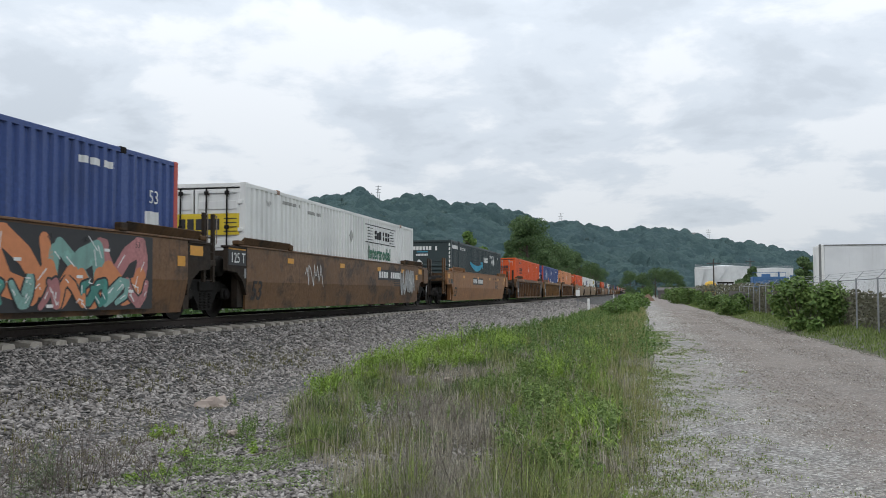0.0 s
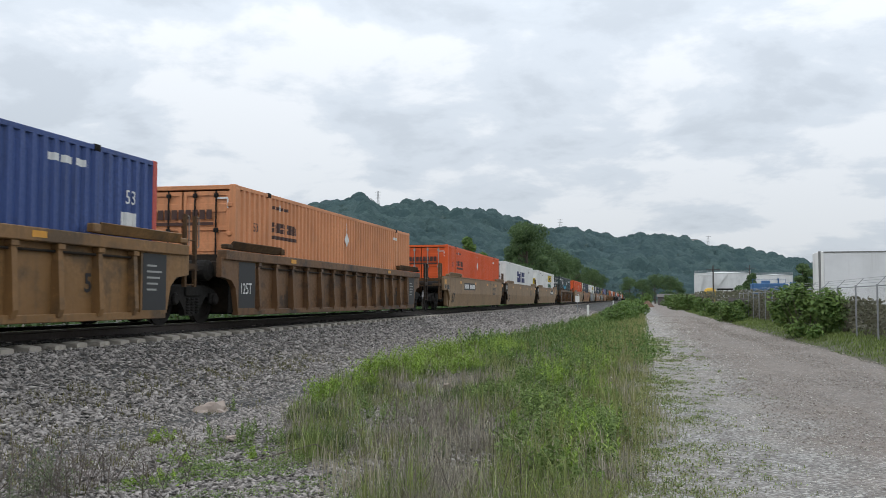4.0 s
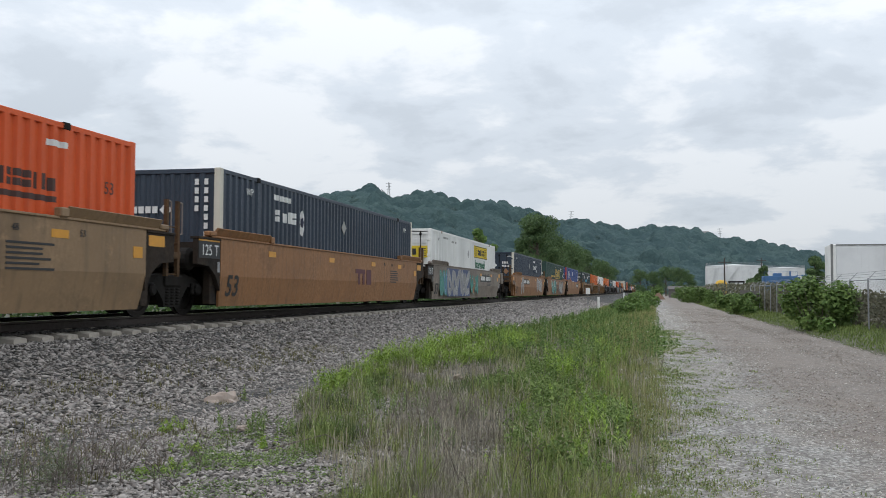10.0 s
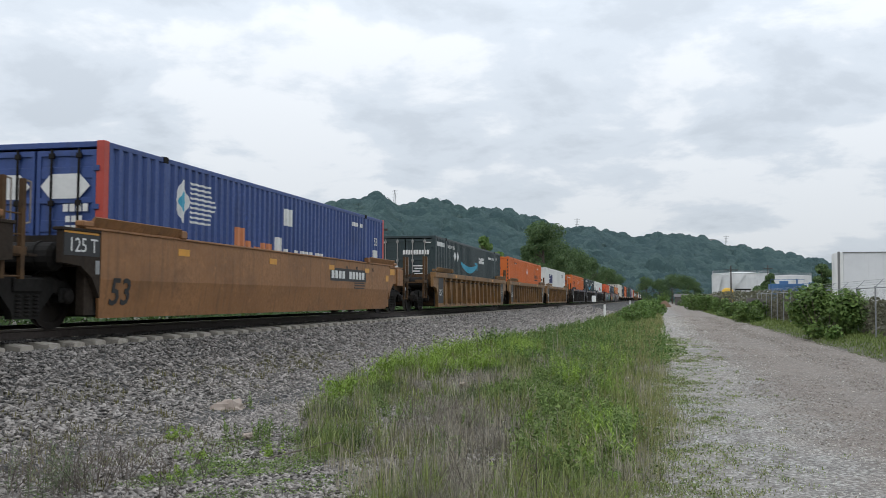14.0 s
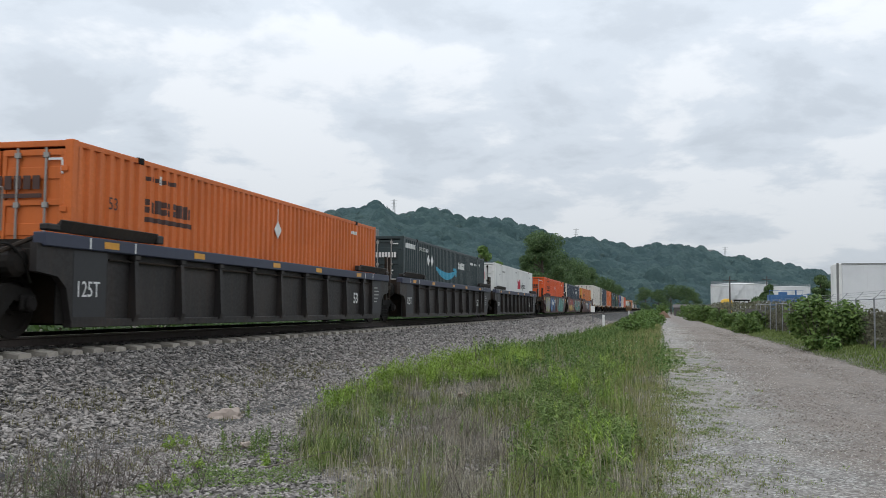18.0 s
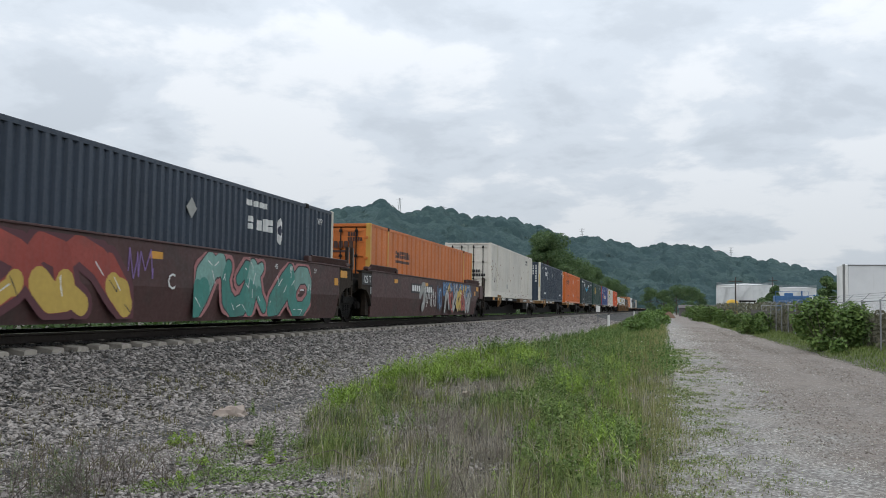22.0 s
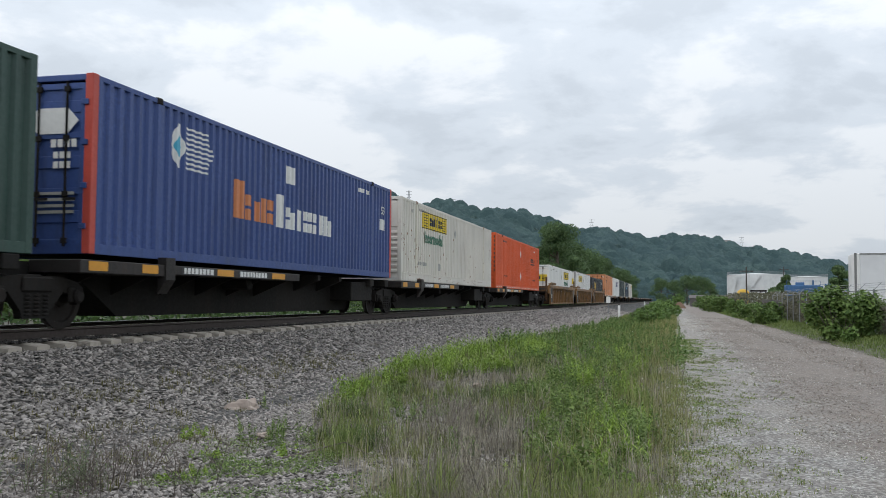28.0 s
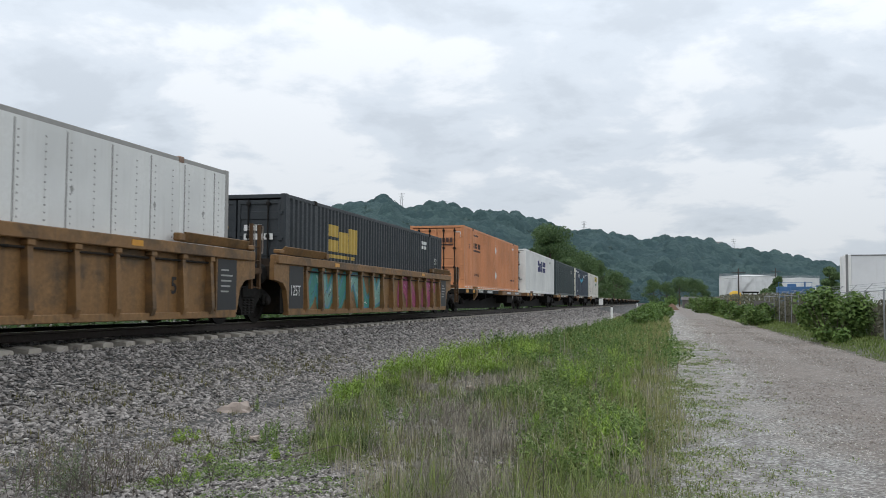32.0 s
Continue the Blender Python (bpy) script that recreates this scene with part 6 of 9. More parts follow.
def spray(i, car, style):
    x = 1.478 if style == "smooth" else 1.37
    if i == 0:
        flat_mark(car, "spray_field", 7.6, 0.24, 7.3, 1.3, "black", x)
        strokes(car, 7.8, 0.26, 6.8, 1.26, 5, ["pink", "teal", "orange", "mint", "pink"], "black", x + 0.001, 1, under="orange")
        strokes(car, 8.1, 0.26, 6.6, 0.55, 10, ["mint", "pink", "orange", "teal"], "black", x + 0.007, 31)
        for k in range(9):
            flat_mark(car, "spray_patch", 8.0 + k * 0.76, 0.3 + 0.23 * (k * 7 % 5), 0.16, 0.05, "white", x + 0.013)
    elif i == 1:
        scribble(car, 3.5, 0.68, 1.4, 0.65, "white", x, 3, 14)
        strokes(car, 13.4, 0.45, 2.3, 1.0, 5, ["silver", "grey"], "grey", x, 2)
    elif i == 11:
        flat_mark(car, "faded_logo_bar", 8.75, 1.02, 0.95, 0.13, "maroon", x)
        flat_mark(car, "faded_logo_bar", 9.0, 0.68, 0.2, 0.34, "maroon", x)
        flat_mark(car, "faded_logo_bar", 9.45, 0.68, 0.2, 0.34, "maroon", x)
        flat_mark(car, "faded_logo_bar", 9.85, 0.68, 0.5, 0.47, "maroon", x)
    elif i == 12:
        flat_mark(car, "spray_field", 2.3, 0.24, 5.2, 1.26, "navy_spray", x)
        strokes(car, 2.45, 0.24, 5.0, 1.26, 5, ["silver"], "grey", x + 0.001, 4)
        strokes(car, 0.95, 0.30, 1.2, 1.1, 2, ["teal", "sky"], "mint", x, 24, field="teal")
        strokes(car, 7.6, 0.35, 2.1, 0.95, 3, ["teal", "rust"], "teal", x, 25)
    elif i == 13:
        strokes(car, 11.3, 0.4, 3.6, 1.1, 6, ["silver"], "white", x, 5)
        strokes(car, 2.45, 0.3, 1.2, 1.2, 1, ["silver"], "white", x, 6)
    elif i == 14:
        strokes(car, 2.65, 0.22, 4.1, 1.3, 4, ["mint", "teal"], "white", x, 7, field="black", under="teal")
        strokes(car, 9.4, 0.24, 4.4, 1.25, 5, ["grey"], "silver", x, 8, field="black")
        for k, (q, v, w, h) in enumerate(((7.05, 0.98, 0.7, 0.13), (7.33, 0.5, 0.16, 0.5), (7.8, 0.98, 0.7, 0.13), (8.08, 0.5, 0.16, 0.5), (8.55, 0.5, 0.45, 0.6))):
            flat_mark(car, "faded_logo_bar", q, v, w, h, "maroon", x)
        scribble(car, 7.0, 1.15, 0.6, 0.3, "white", x + 0.001, 9, 8)
    elif i == 22:
        strokes(car, -0.1, 0.26, 2.8, 1.22, 4, ["silver"], "grey", x, 10, field="lime")
        strokes(car, 3.2, 0.24, 3.0, 1.28, 4, ["sky"], "navy", x, 11, field="navy_spray")
        for k in range(8):
            if k != 3:
                flat_mark(car, "number_bar", 4.05 + k * 0.2, 0.82, 0.14, 0.24, "white", x + 0.007)
        scribble(car, 6.7, 0.8, 0.6, 0.6, "silver", x, 40, 12)
        flat_mark(car, "spray_field", 8.2, 0.24, 0.5, 1.2, "spray_red", x)
        strokes(car, 8.75, 0.24, 5.5, 1.26, 6, ["teal", "mint"], "black", x, 12, field="teal", under="teal")
        scribble(car, 14.5, 0.55, 0.8, 0.6, "spray_red", x, 41, 12)
    elif i == 23:
        strokes(car, 0.4, 0.22, 5.4, 1.3, 3, ["spray_red"], "maroon", x, 13, field="maroon", under="gold")
        scribble(car, 5.7, 0.9, 0.9, 0.55, "lilac", x, 42, 12)
        letters("C", 0.42, INK["white"], car, x + 0.004, 7.0, 0.75, SIDE)
        strokes(car, 8.1, 0.22, 5.9, 1.3, 5, ["mint", "teal"], "black", x, 14, field="pink", under="teal")
    elif i == 24:
        strokes(car, 4.9, 0.22, 1.4, 1.2, 1, ["grey"], "silver", x, 15)
        scribble(car, 6.4, 0.45, 1.7, 0.75, "white", x, 43, 22)
        strokes(car, 8.2, 0.25, 0.85, 1.2, 3, ["sky"], "navy", x, 44)
        strokes(car, 9.4, 0.95, 5.9, 0.58, 9, ["sky", "gold", "sky", "silver", "gold"], "navy", x, 16, field="sky")
        strokes(car, 9.6, 0.22, 5.6, 1.05, 7, ["grey", "spray_red", "grey", "gold", "spray_red", "silver"], "black", x + 0.006, 26)
    elif i == 33:
        scribble(car, 0.9, 0.4, 1.2, 0.8, "white", x, 17, 14)
        scribble(car, 5.6, 0.4, 1.9, 0.85, "white", x, 18, 18)
        flat_mark(car, "spray_field", 10.6, 0.28, 2.0, 1.1, "teal", x)
        flat_mark(car, "spray_field", 12.6, 0.28, 2.7, 1.1, "sky", x)
        strokes(car, 10.8, 0.28, 4.7, 1.08, 4, ["teal", "sky", "teal", "mint"], "black", x + 0.001, 19, under="sky")
    elif i == 34:
        flat_mark(car, "blue_spray_field", 1.3, 0.28, 4.8, 1.06, "sky", x)
        strokes(car, 1.6, 0.5, 3.6, 0.7, 4, ["sky"], "navy", x + 0.002, 20)
    elif i == 35:
        strokes(car, 1.2, 0.28, 6.4, 1.06, 6, ["teal", "mint"], "sky", x, 21, field="teal")
        strokes(car, 9.6, 0.28, 5.0, 1.06, 4, ["magenta"], "pink", x, 22, field="magenta")


def build_empties():
    """Low unloaded spine cars that end the train."""
    for k in range(12):
        s = 829.5 + k * 17.9
        car = spine_car("low brown empty spine car", "brown", on_track(s), "end" if k % 5 == 0 else "joint", "end" if k % 5 == 4 else "joint")
        MOVERS.append((car, s, 0.0))


build_train()
build_empties()


# ---- landscape ----
RNG = np.random.default_rng(11)
# paler and bluer than leaves: distance haze put into the colour
WOODS = leafy("hazy_hillside_foliage", (0.068, 0.112, 0.104), (0.128, 0.186, 0.166))
# leaf tones lifted a little: haze over the distance, put into the colour
OAK = leafy("dark_tree_leaves", (0.060, 0.108, 0.046), (0.165, 0.245, 0.095))
FRESH = leafy("fresh_green_leaves", (0.085, 0.16, 0.04), (0.215, 0.32, 0.085))
BUSH = leafy("bush_leaves", (0.068, 0.128, 0.032), (0.225, 0.325, 0.092), patch_scale=1.0)
# leaf greens darkened: the shade seen beneath the cars, put into the colour
BRUSH = leafy("shaded_undergrowth_leaves", (0.022, 0.052, 0.013), (0.075, 0.135, 0.032))
GRASS = leafy("green_grass_blades", (0.09, 0.135, 0.034), (0.385, 0.44, 0.155), patch_scale=1.2)
TALL_GRASS = leafy("seeding_grass", (0.18, 0.19, 0.065), (0.44, 0.41, 0.20), patch_scale=1.0)
STRAW = leafy("dry_grey_stalks", (0.13, 0.115, 0.09), (0.56, 0.51, 0.42), patch_scale=1.8)
WEED = leafy("broad_weed_leaves", (0.082, 0.140, 0.034), (0.335, 0.44, 0.15), patch_scale=1.3)
DEAD = leafy("dead_brown_twigs", (0.12, 0.098, 0.085), (0.29, 0.25, 0.22))
BARK = plain("grey_brown_bark", (0.10, 0.08, 0.06), 0.9, 0.0, 0.35, 6.0)
FOREST_FLOOR = plain("wooded_slope", (0.092, 0.140, 0.115), 0.95, 0.0, 0.4, 0.05)

# ridge line as seen from the lane: sideways slope, rise (both over forward run)
RIDGE = [(-2.0, .118), (-1.30, .125), (-1.0, .132), (-.760, .137), (-.702, .137), (-.655, .124), (-.600, .112), (-.550, .112), (-.520, .103), (-.46, .094), (-.40, .100),
         (-.369, .109), (-.343, .116), (-.317, .121), (-.301, .110), (-.253, .110), (-.221, .102), (-.182, .102), (-.140, .092), (-.095, .081), (-.068, .084), (-.047, .074),
         (-.021, .069), (.011, .074), (.033, .072), (.053, .069), (.075, .061), (.107, .057), (.140, .051), (.191, .041), (.28, .028), (.6, .018), (1.6, .015)]


def ridge_at(u):
    rise = 0.952 * float(np.interp(u / 0.952, [p[0] for p in RIDGE], [p[1] for p in RIDGE]))
    run = float(np.interp(u, [-2.0, -1.0, -0.62, -0.5, -0.3, 0.0, 0.3, 1.6], [420, 600, 640, 800, 880, 1150, 1500, 1700]))
    return run, rise


def hill_point(u, k):
    """Point on the wooded slope: u sideways, k from the foot (0) over the crest (1) to behind (1.5)."""
    run, rise = ridge_at(u)
    crest = max(4.0, 1.55 + rise * run - 11.0 - max(0.0, run - 780) * 0.013)
    y = run * (0.5 + 0.5 * k) if k <= 1 else run * (1 + 0.6 * (k - 1))
    prof = (k * k * (3 - 2 * k)) ** 0.8 if k <= 1 else 1 - 0.8 * (k - 1)
    fold = 1 + 0.16 * noise.noise((u * 9, k * 1.4, 3.0)) * (1 - k if k < 1 else 0) * 2
    return u * y, y, crest * prof * fold + 0.5


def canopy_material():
    """Summer woods from afar: tone drifts from crown to crown, distance haze put into the blue tones, leafy relief."""
    m, n, l, bs = nodes_of("hazy_hillside_canopy")
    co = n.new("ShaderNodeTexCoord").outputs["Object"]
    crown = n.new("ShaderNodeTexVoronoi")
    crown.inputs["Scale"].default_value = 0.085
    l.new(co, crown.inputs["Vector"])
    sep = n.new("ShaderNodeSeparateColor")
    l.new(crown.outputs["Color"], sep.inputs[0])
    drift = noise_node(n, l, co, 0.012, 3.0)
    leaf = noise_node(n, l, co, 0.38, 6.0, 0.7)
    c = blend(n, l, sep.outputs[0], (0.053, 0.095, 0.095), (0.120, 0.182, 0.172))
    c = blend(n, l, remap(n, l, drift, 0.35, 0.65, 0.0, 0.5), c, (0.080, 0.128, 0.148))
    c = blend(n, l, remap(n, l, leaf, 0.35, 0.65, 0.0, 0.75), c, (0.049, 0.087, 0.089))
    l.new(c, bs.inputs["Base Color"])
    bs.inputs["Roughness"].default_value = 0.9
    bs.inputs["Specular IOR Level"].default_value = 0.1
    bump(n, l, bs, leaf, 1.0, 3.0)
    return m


def build_hills():
    """The wooded slope: every crown is a dome on the land."""
    us = np.concatenate([np.linspace(-2.0, -0.88, 40), np.linspace(-0.86, 0.38, 600), np.linspace(0.4, 1.6, 40)])
    ks = np.concatenate([np.linspace(0, 1.06, 170), np.linspace(1.1, 1.5, 8)])
    p = np.array([hill_point(float(u), float(k)) for k in ks for u in us])
    cell = 9.0
    i, j = np.floor(p[:, 0] / cell), np.floor(p[:, 1] / cell)
    top = np.zeros(len(p))
    for di in (-1, 0, 1):
        for dj in (-1, 0, 1):
            a, b = i + di, j + dj
            h = [np.modf(np.abs(np.sin(a * q + b * w) * 43758.5453))[0] for q, w in ((12.99, 78.23), (39.34, 11.13), (73.15, 52.23))]
            r = 4.0 + 6.5 * h[2] ** 2
            d = ((p[:, 0] - (a + h[0]) * cell) ** 2 + (p[:, 1] - (b + h[1]) * cell) ** 2) / r ** 2
            top = np.maximum(top, (0.45 + 0.85 * h[0] ** 2) * r * np.sqrt(np.clip(1 - d, 0, 1)))
    fine = np.zeros(len(p))
    i, j = np.floor(p[:, 0] / 3.6), np.floor(p[:, 1] / 3.6)
    for di in (-1, 0, 1):
        for dj in (-1, 0, 1):
            a, b = i + di, j + dj
            h = [np.modf(np.abs(np.sin(a * q + b * w) * 43758.5453))[0] for q, w in ((21.7, 61.3), (35.1, 17.9))]
            d = ((p[:, 0] - (a + h[0]) * 3.6) ** 2 + (p[:, 1] - (b + h[1]) * 3.6) ** 2) / 2.6 ** 2
            fine = np.maximum(fine, 1.5 * h[1] * np.sqrt(np.clip(1 - d, 0, 1)))
    p[:, 2] += 4.0 + top + fine
    p[:len(us), 2] = -2.0
    w = len(us)
    n = (len(ks) - 1) * (w - 1)
    q = np.arange(n)
    a = q // (w - 1) * w + q % (w - 1)
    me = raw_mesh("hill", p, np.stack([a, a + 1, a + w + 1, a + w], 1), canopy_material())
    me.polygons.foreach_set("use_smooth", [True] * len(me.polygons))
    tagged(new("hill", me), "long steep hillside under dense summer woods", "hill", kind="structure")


def leaf_quads(points, normals, size, rng, jitter=0.6, thin=0.55):
    """A leaf-shaped quad at each point, turned at random about a loose normal."""
    n = len(points)
    d = normals + rng.normal(0, jitter, (n, 3))
    d /= np.linalg.norm(d, axis=1)[:, None] + 1e-9
    a = np.cross(d, rng.normal(0, 1, (n, 3)))
    a /= np.linalg.norm(a, axis=1)[:, None] + 1e-9
    b = np.cross(d, a)
    s = (size * rng.uniform(0.6, 1.3, n))[:, None]
    v = np.stack([points - a * s, points - b * s * thin, points + a * s, points + b * s * thin], 1)
    return v.reshape(-1, 3), np.arange(4 * n).reshape(-1, 4)


def crown_points(rng, n, lobes, spread, squash=0.8):
    """Points on several lumps that make a crown of about unit radius."""
    c = rng.normal(0, 1, (lobes, 3))
    c /= np.linalg.norm(c, axis=1)[:, None]
    c *= (rng.uniform(0.25, 1.0, lobes) * spread)[:, None]
    c[:, 2] *= squash
    r = rng.uniform(0.32, 0.58, lobes)
    k = rng.integers(0, lobes, n)
    d = rng.normal(0, 1, (n, 3))
    d /= np.linalg.norm(d, axis=1)[:, None]
    p = c[k] + d * (r[k] * rng.uniform(0.55, 1.05, n) ** 0.6)[:, None]
    return p, d


def build_woods():
    kinds = []
    for v in range(6):
        rng = np.random.default_rng(100 + v)
        p, d = crown_points(rng, 130, 8, 0.62, 0.75)
        kinds.append(leaf_quads(p, d, 0.14, rng, 0.5)[0])
    us, ks = [], []
    rng = np.random.default_rng(5)
    u = rng.uniform(-0.82, 0.34, 1300)
    k = np.concatenate([rng.uniform(0.93, 1.03, 1000), rng.uniform(0.3, 0.93, 300)])
    verts = []
    for a, b in zip(u, k):
        x, y, z = hill_point(float(a), float(b))
        s = rng.uniform(4.2, 7.0) * (1.0 if rng.random() > 0.06 else 1.35)
        t = rng.uniform(0, 6.28)
        c, sn = math.cos(t), math.sin(t)
        q = kinds[rng.integers(0, 6)]
        verts.append(np.stack([q[:, 0] * c - q[:, 1] * sn, q[:, 0] * sn + q[:, 1] * c, q[:, 2]], 1) * s + (x, y, z + 4.0 + s * 0.25))
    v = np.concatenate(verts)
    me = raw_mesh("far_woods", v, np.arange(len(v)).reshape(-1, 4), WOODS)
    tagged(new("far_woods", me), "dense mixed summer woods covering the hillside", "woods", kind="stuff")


def tree_meshes(seed, tall, wide, leaves, leaf, lobes=14, low=0.25):
    """Trunk with limbs, and a crown of single leaves in lumps."""
    rng = np.random.default_rng(seed)
    g = Geo()
    g.rod((0, 0, -0.3), (0.1, 0.05, tall * 0.5), tall * 0.022, 9, tall * 0.014)
    g.rod((0.1, 0.05, tall * 0.5), (0.0, 0.2, tall * 0.86), tall * 0.014, 7, tall * 0.004)
    for i in range(11):
        a, z = rng.uniform(0, 6.28), tall * rng.uniform(low, 0.75)
        r = wide * rng.uniform(0.45, 0.8)
        g.rod((0.08, 0.05, z), (r * math.cos(a), r * math.sin(a), z + tall * rng.uniform(0.08, 0.2)), tall * 0.009, 6, tall * 0.003)
    trunk = g.mesh("trunk")
    trunk.materials.append(BARK)
    c = np.stack([rng.uniform(-0.75, 0.75, lobes), rng.uniform(-0.75, 0.75, lobes), rng.uniform(0, 1, lobes)], 1)
    taper = 1.0 - 0.62 * np.abs(c[:, 2] - 0.35) ** 1.2
    ctr = np.stack([c[:, 0] * wide * taper, c[:, 1] * wide * taper, tall * (low + 0.08 + (0.84 - low) * c[:, 2])], 1)
    rad = wide * rng.uniform(0.24, 0.44, lobes)
    k = rng.integers(0, lobes, leaves)
    d = rng.normal(0, 1, (leaves, 3))
    d /= np.linalg.norm(d, axis=1)[:, None]
    p = ctr[k] + d * (rad[k] * rng.uniform(0.35, 1.08, leaves) ** 0.55)[:, None] * np.array([1, 1, 0.75])
    v, f = leaf_quads(p, d, leaf, rng, 0.7)
    return trunk, v, f


def make_tree(name, label, seed, tall, wide, leaves, leaf, material, at, group="", lobes=14, low=0.25):
    trunk, v, f = tree_meshes(seed, tall, wide, leaves, leaf, lobes, low)
    t = thing(name, label, "tree", group, at)
    put("trunk", trunk, t)
    put("crown", raw_mesh("crown", v, f, material), t)
    return t


def build_trees():
    kinds = []
    for s, (tall, wide) in enumerate(((19.5, 5.6), (16.5, 6.5), (14.0, 5.5))):
        kinds.append(make_tree("tree", "tall dark green broadleaf tree behind the railway", 20 + s, tall, wide, 9000 if s == 0 else 6000, 0.27, OAK, pose(-24 - 1.5 * s, 198 + 11 * s, 0.4, 0, 0, 40 * s), "trees beyond the track", 20, 0.12))
    rng = random.Random(8)
    y = 230.0
    i = 0
    while y < 1150:
        x = -23 - rng.uniform(0, 8)
        copy_thing(kinds[1 + i % 2], pose(x, y, 0.3, 0, 0, rng.uniform(0, 360)))
        y += rng.uniform(7, 12) * (1 + (y - 200) / 260)
        i += 1
    make_tree("tree", "young bright green tree behind the railway", 31, 10.6, 2.6, 2600, 0.24, FRESH, pose(-23.7, 130, 0.3), "trees beyond the track", 10, 0.15)
    make_tree("tree", "dark rounded tree in the industrial yard", 33, 5.3, 1.45, 7000, 0.17, OAK, pose(17.0, 104, 0.3), "yard trees", 18, 0.02)
    make_tree("tree", "small dark spreading tree before the white tanks", 35, 6.4, 2.3, 5200, 0.24, OAK, pose(20.5, 190, 0.3), "yard trees", 18, 0.02)
    # dark wood at the end of the lane
    for x, y, k in ((0.5, 305, 0.58), (5.0, 330, 0.72), (9.5, 310, 0.66), (13.0, 340, 0.56), (-4.0, 360, 0.7)):
        c = copy_thing(kinds[1], pose(x, y, -1.6, 0, 0, x * 31))
        c.scale = (k, k, k)


def make_bush(label, seed, wide, tall, leaves, leaf, material, at, deep=None):
    """A shrub: thin stems from one foot and drooping leaves in tiers."""
    rng = np.random.default_rng(seed)
    deep = deep or wide
    b = thing("bush", label, "bush", "roadside bushes", at)
    g = Geo()
    for i in range(16):
        a, r = rng.uniform(0, 6.28), rng.uniform(0.2, 0.85)
        top = (wide / 2 * r * math.cos(a), deep / 2 * r * math.sin(a), tall * rng.uniform(0.6, 0.92))
        g.rod((top[0] * 0.4, top[1] * 0.4, -0.05), top, 0.018 * tall / 2, 5, 0.006)
    part("stem", g, BARK, b)
    lobes = 16
    c = np.stack([rng.uniform(-0.36, 0.36, lobes) * wide, rng.uniform(-0.36, 0.36, lobes) * deep, rng.uniform(0.12, 0.82, lobes) * tall], 1)
    rad = rng.uniform(0.16, 0.27, lobes) * min(wide, tall * 1.2)
    k = rng.integers(0, lobes, leaves)
    d = rng.normal(0, 1, (leaves, 3))
    d /= np.linalg.norm(d, axis=1)[:, None]
    p = c[k] + d * (rad[k] * rng.uniform(0.3, 1.1, leaves) ** 0.5)[:, None]
    p[:, 2] = np.clip(p[:, 2], 0.03, tall * 1.05)
    v, f = leaf_quads(p, d * 0.5 + np.array([0, 0, 0.8]), leaf, rng, 0.45)
    put("foliage", raw_mesh("foliage", v, f, material), b)
    return b


def build_bushes():
    make_bush("large dense green bush growing through the fence", 41, 3.1, 2.15, 5200, 0.10, BUSH, pose(6.65, 39.8, 0.05), 3.2)
    a = make_bush("leafy green bush along the gravel lane", 42, 3.0, 2.4, 2600, 0.15, BUSH, pose(6.4, 130, 0.1), 4.0)
    make_bush("low bright green shrub before the fence", 44, 0.9, 0.6, 500, 0.08, FRESH, pose(6.5, 37.6, 0.0))
    rng = random.Random(3)
    for y, x, s in ((66, 5.9, 0.58), (70, 6.7, 0.72), (88, 6.9, 0.8), (112, 7.2, 0.8), (142, 6.0, 1.3), (160, 6.6, 1.0), (190, 7.4, 1.1), (215, 7.6, 1.3), (240, 7.6, 1.3)):
        c = copy_thing(a, pose(x, y, 0.05, 0, 0, rng.uniform(0, 360)))
        c.scale = (s, s, s * rng.uniform(0.8, 1.1))
    b = make_bush("leafy shrub on the verge between track and lane", 46, 2.2, 0.95, 1700, 0.085, FRESH, pose(-1.5, 60, 0.0), 3.0)
    for y, x, s in ((66, -0.7, 0.8), (74, -2.3, 1.0), (82, -1.6, 1.2), (88, -0.4, 1.2), (98, -1.6, 1.5), (112, -0.6, 1.5), (128, -1.4, 1.6), (150, -1.0, 1.7), (180, -1.6, 1.8), (220, -1.8, 2.0)):
        c = copy_thing(b, pose(x, y, 0.0, 0, 0, rng.uniform(0, 360)))
        c.scale = (s, s, s)
    make_bush("pale rounded bush beside a mound", 47, 2.6, 3.2, 1200, 0.2, FRESH, pose(1.2, 205, 0.0))


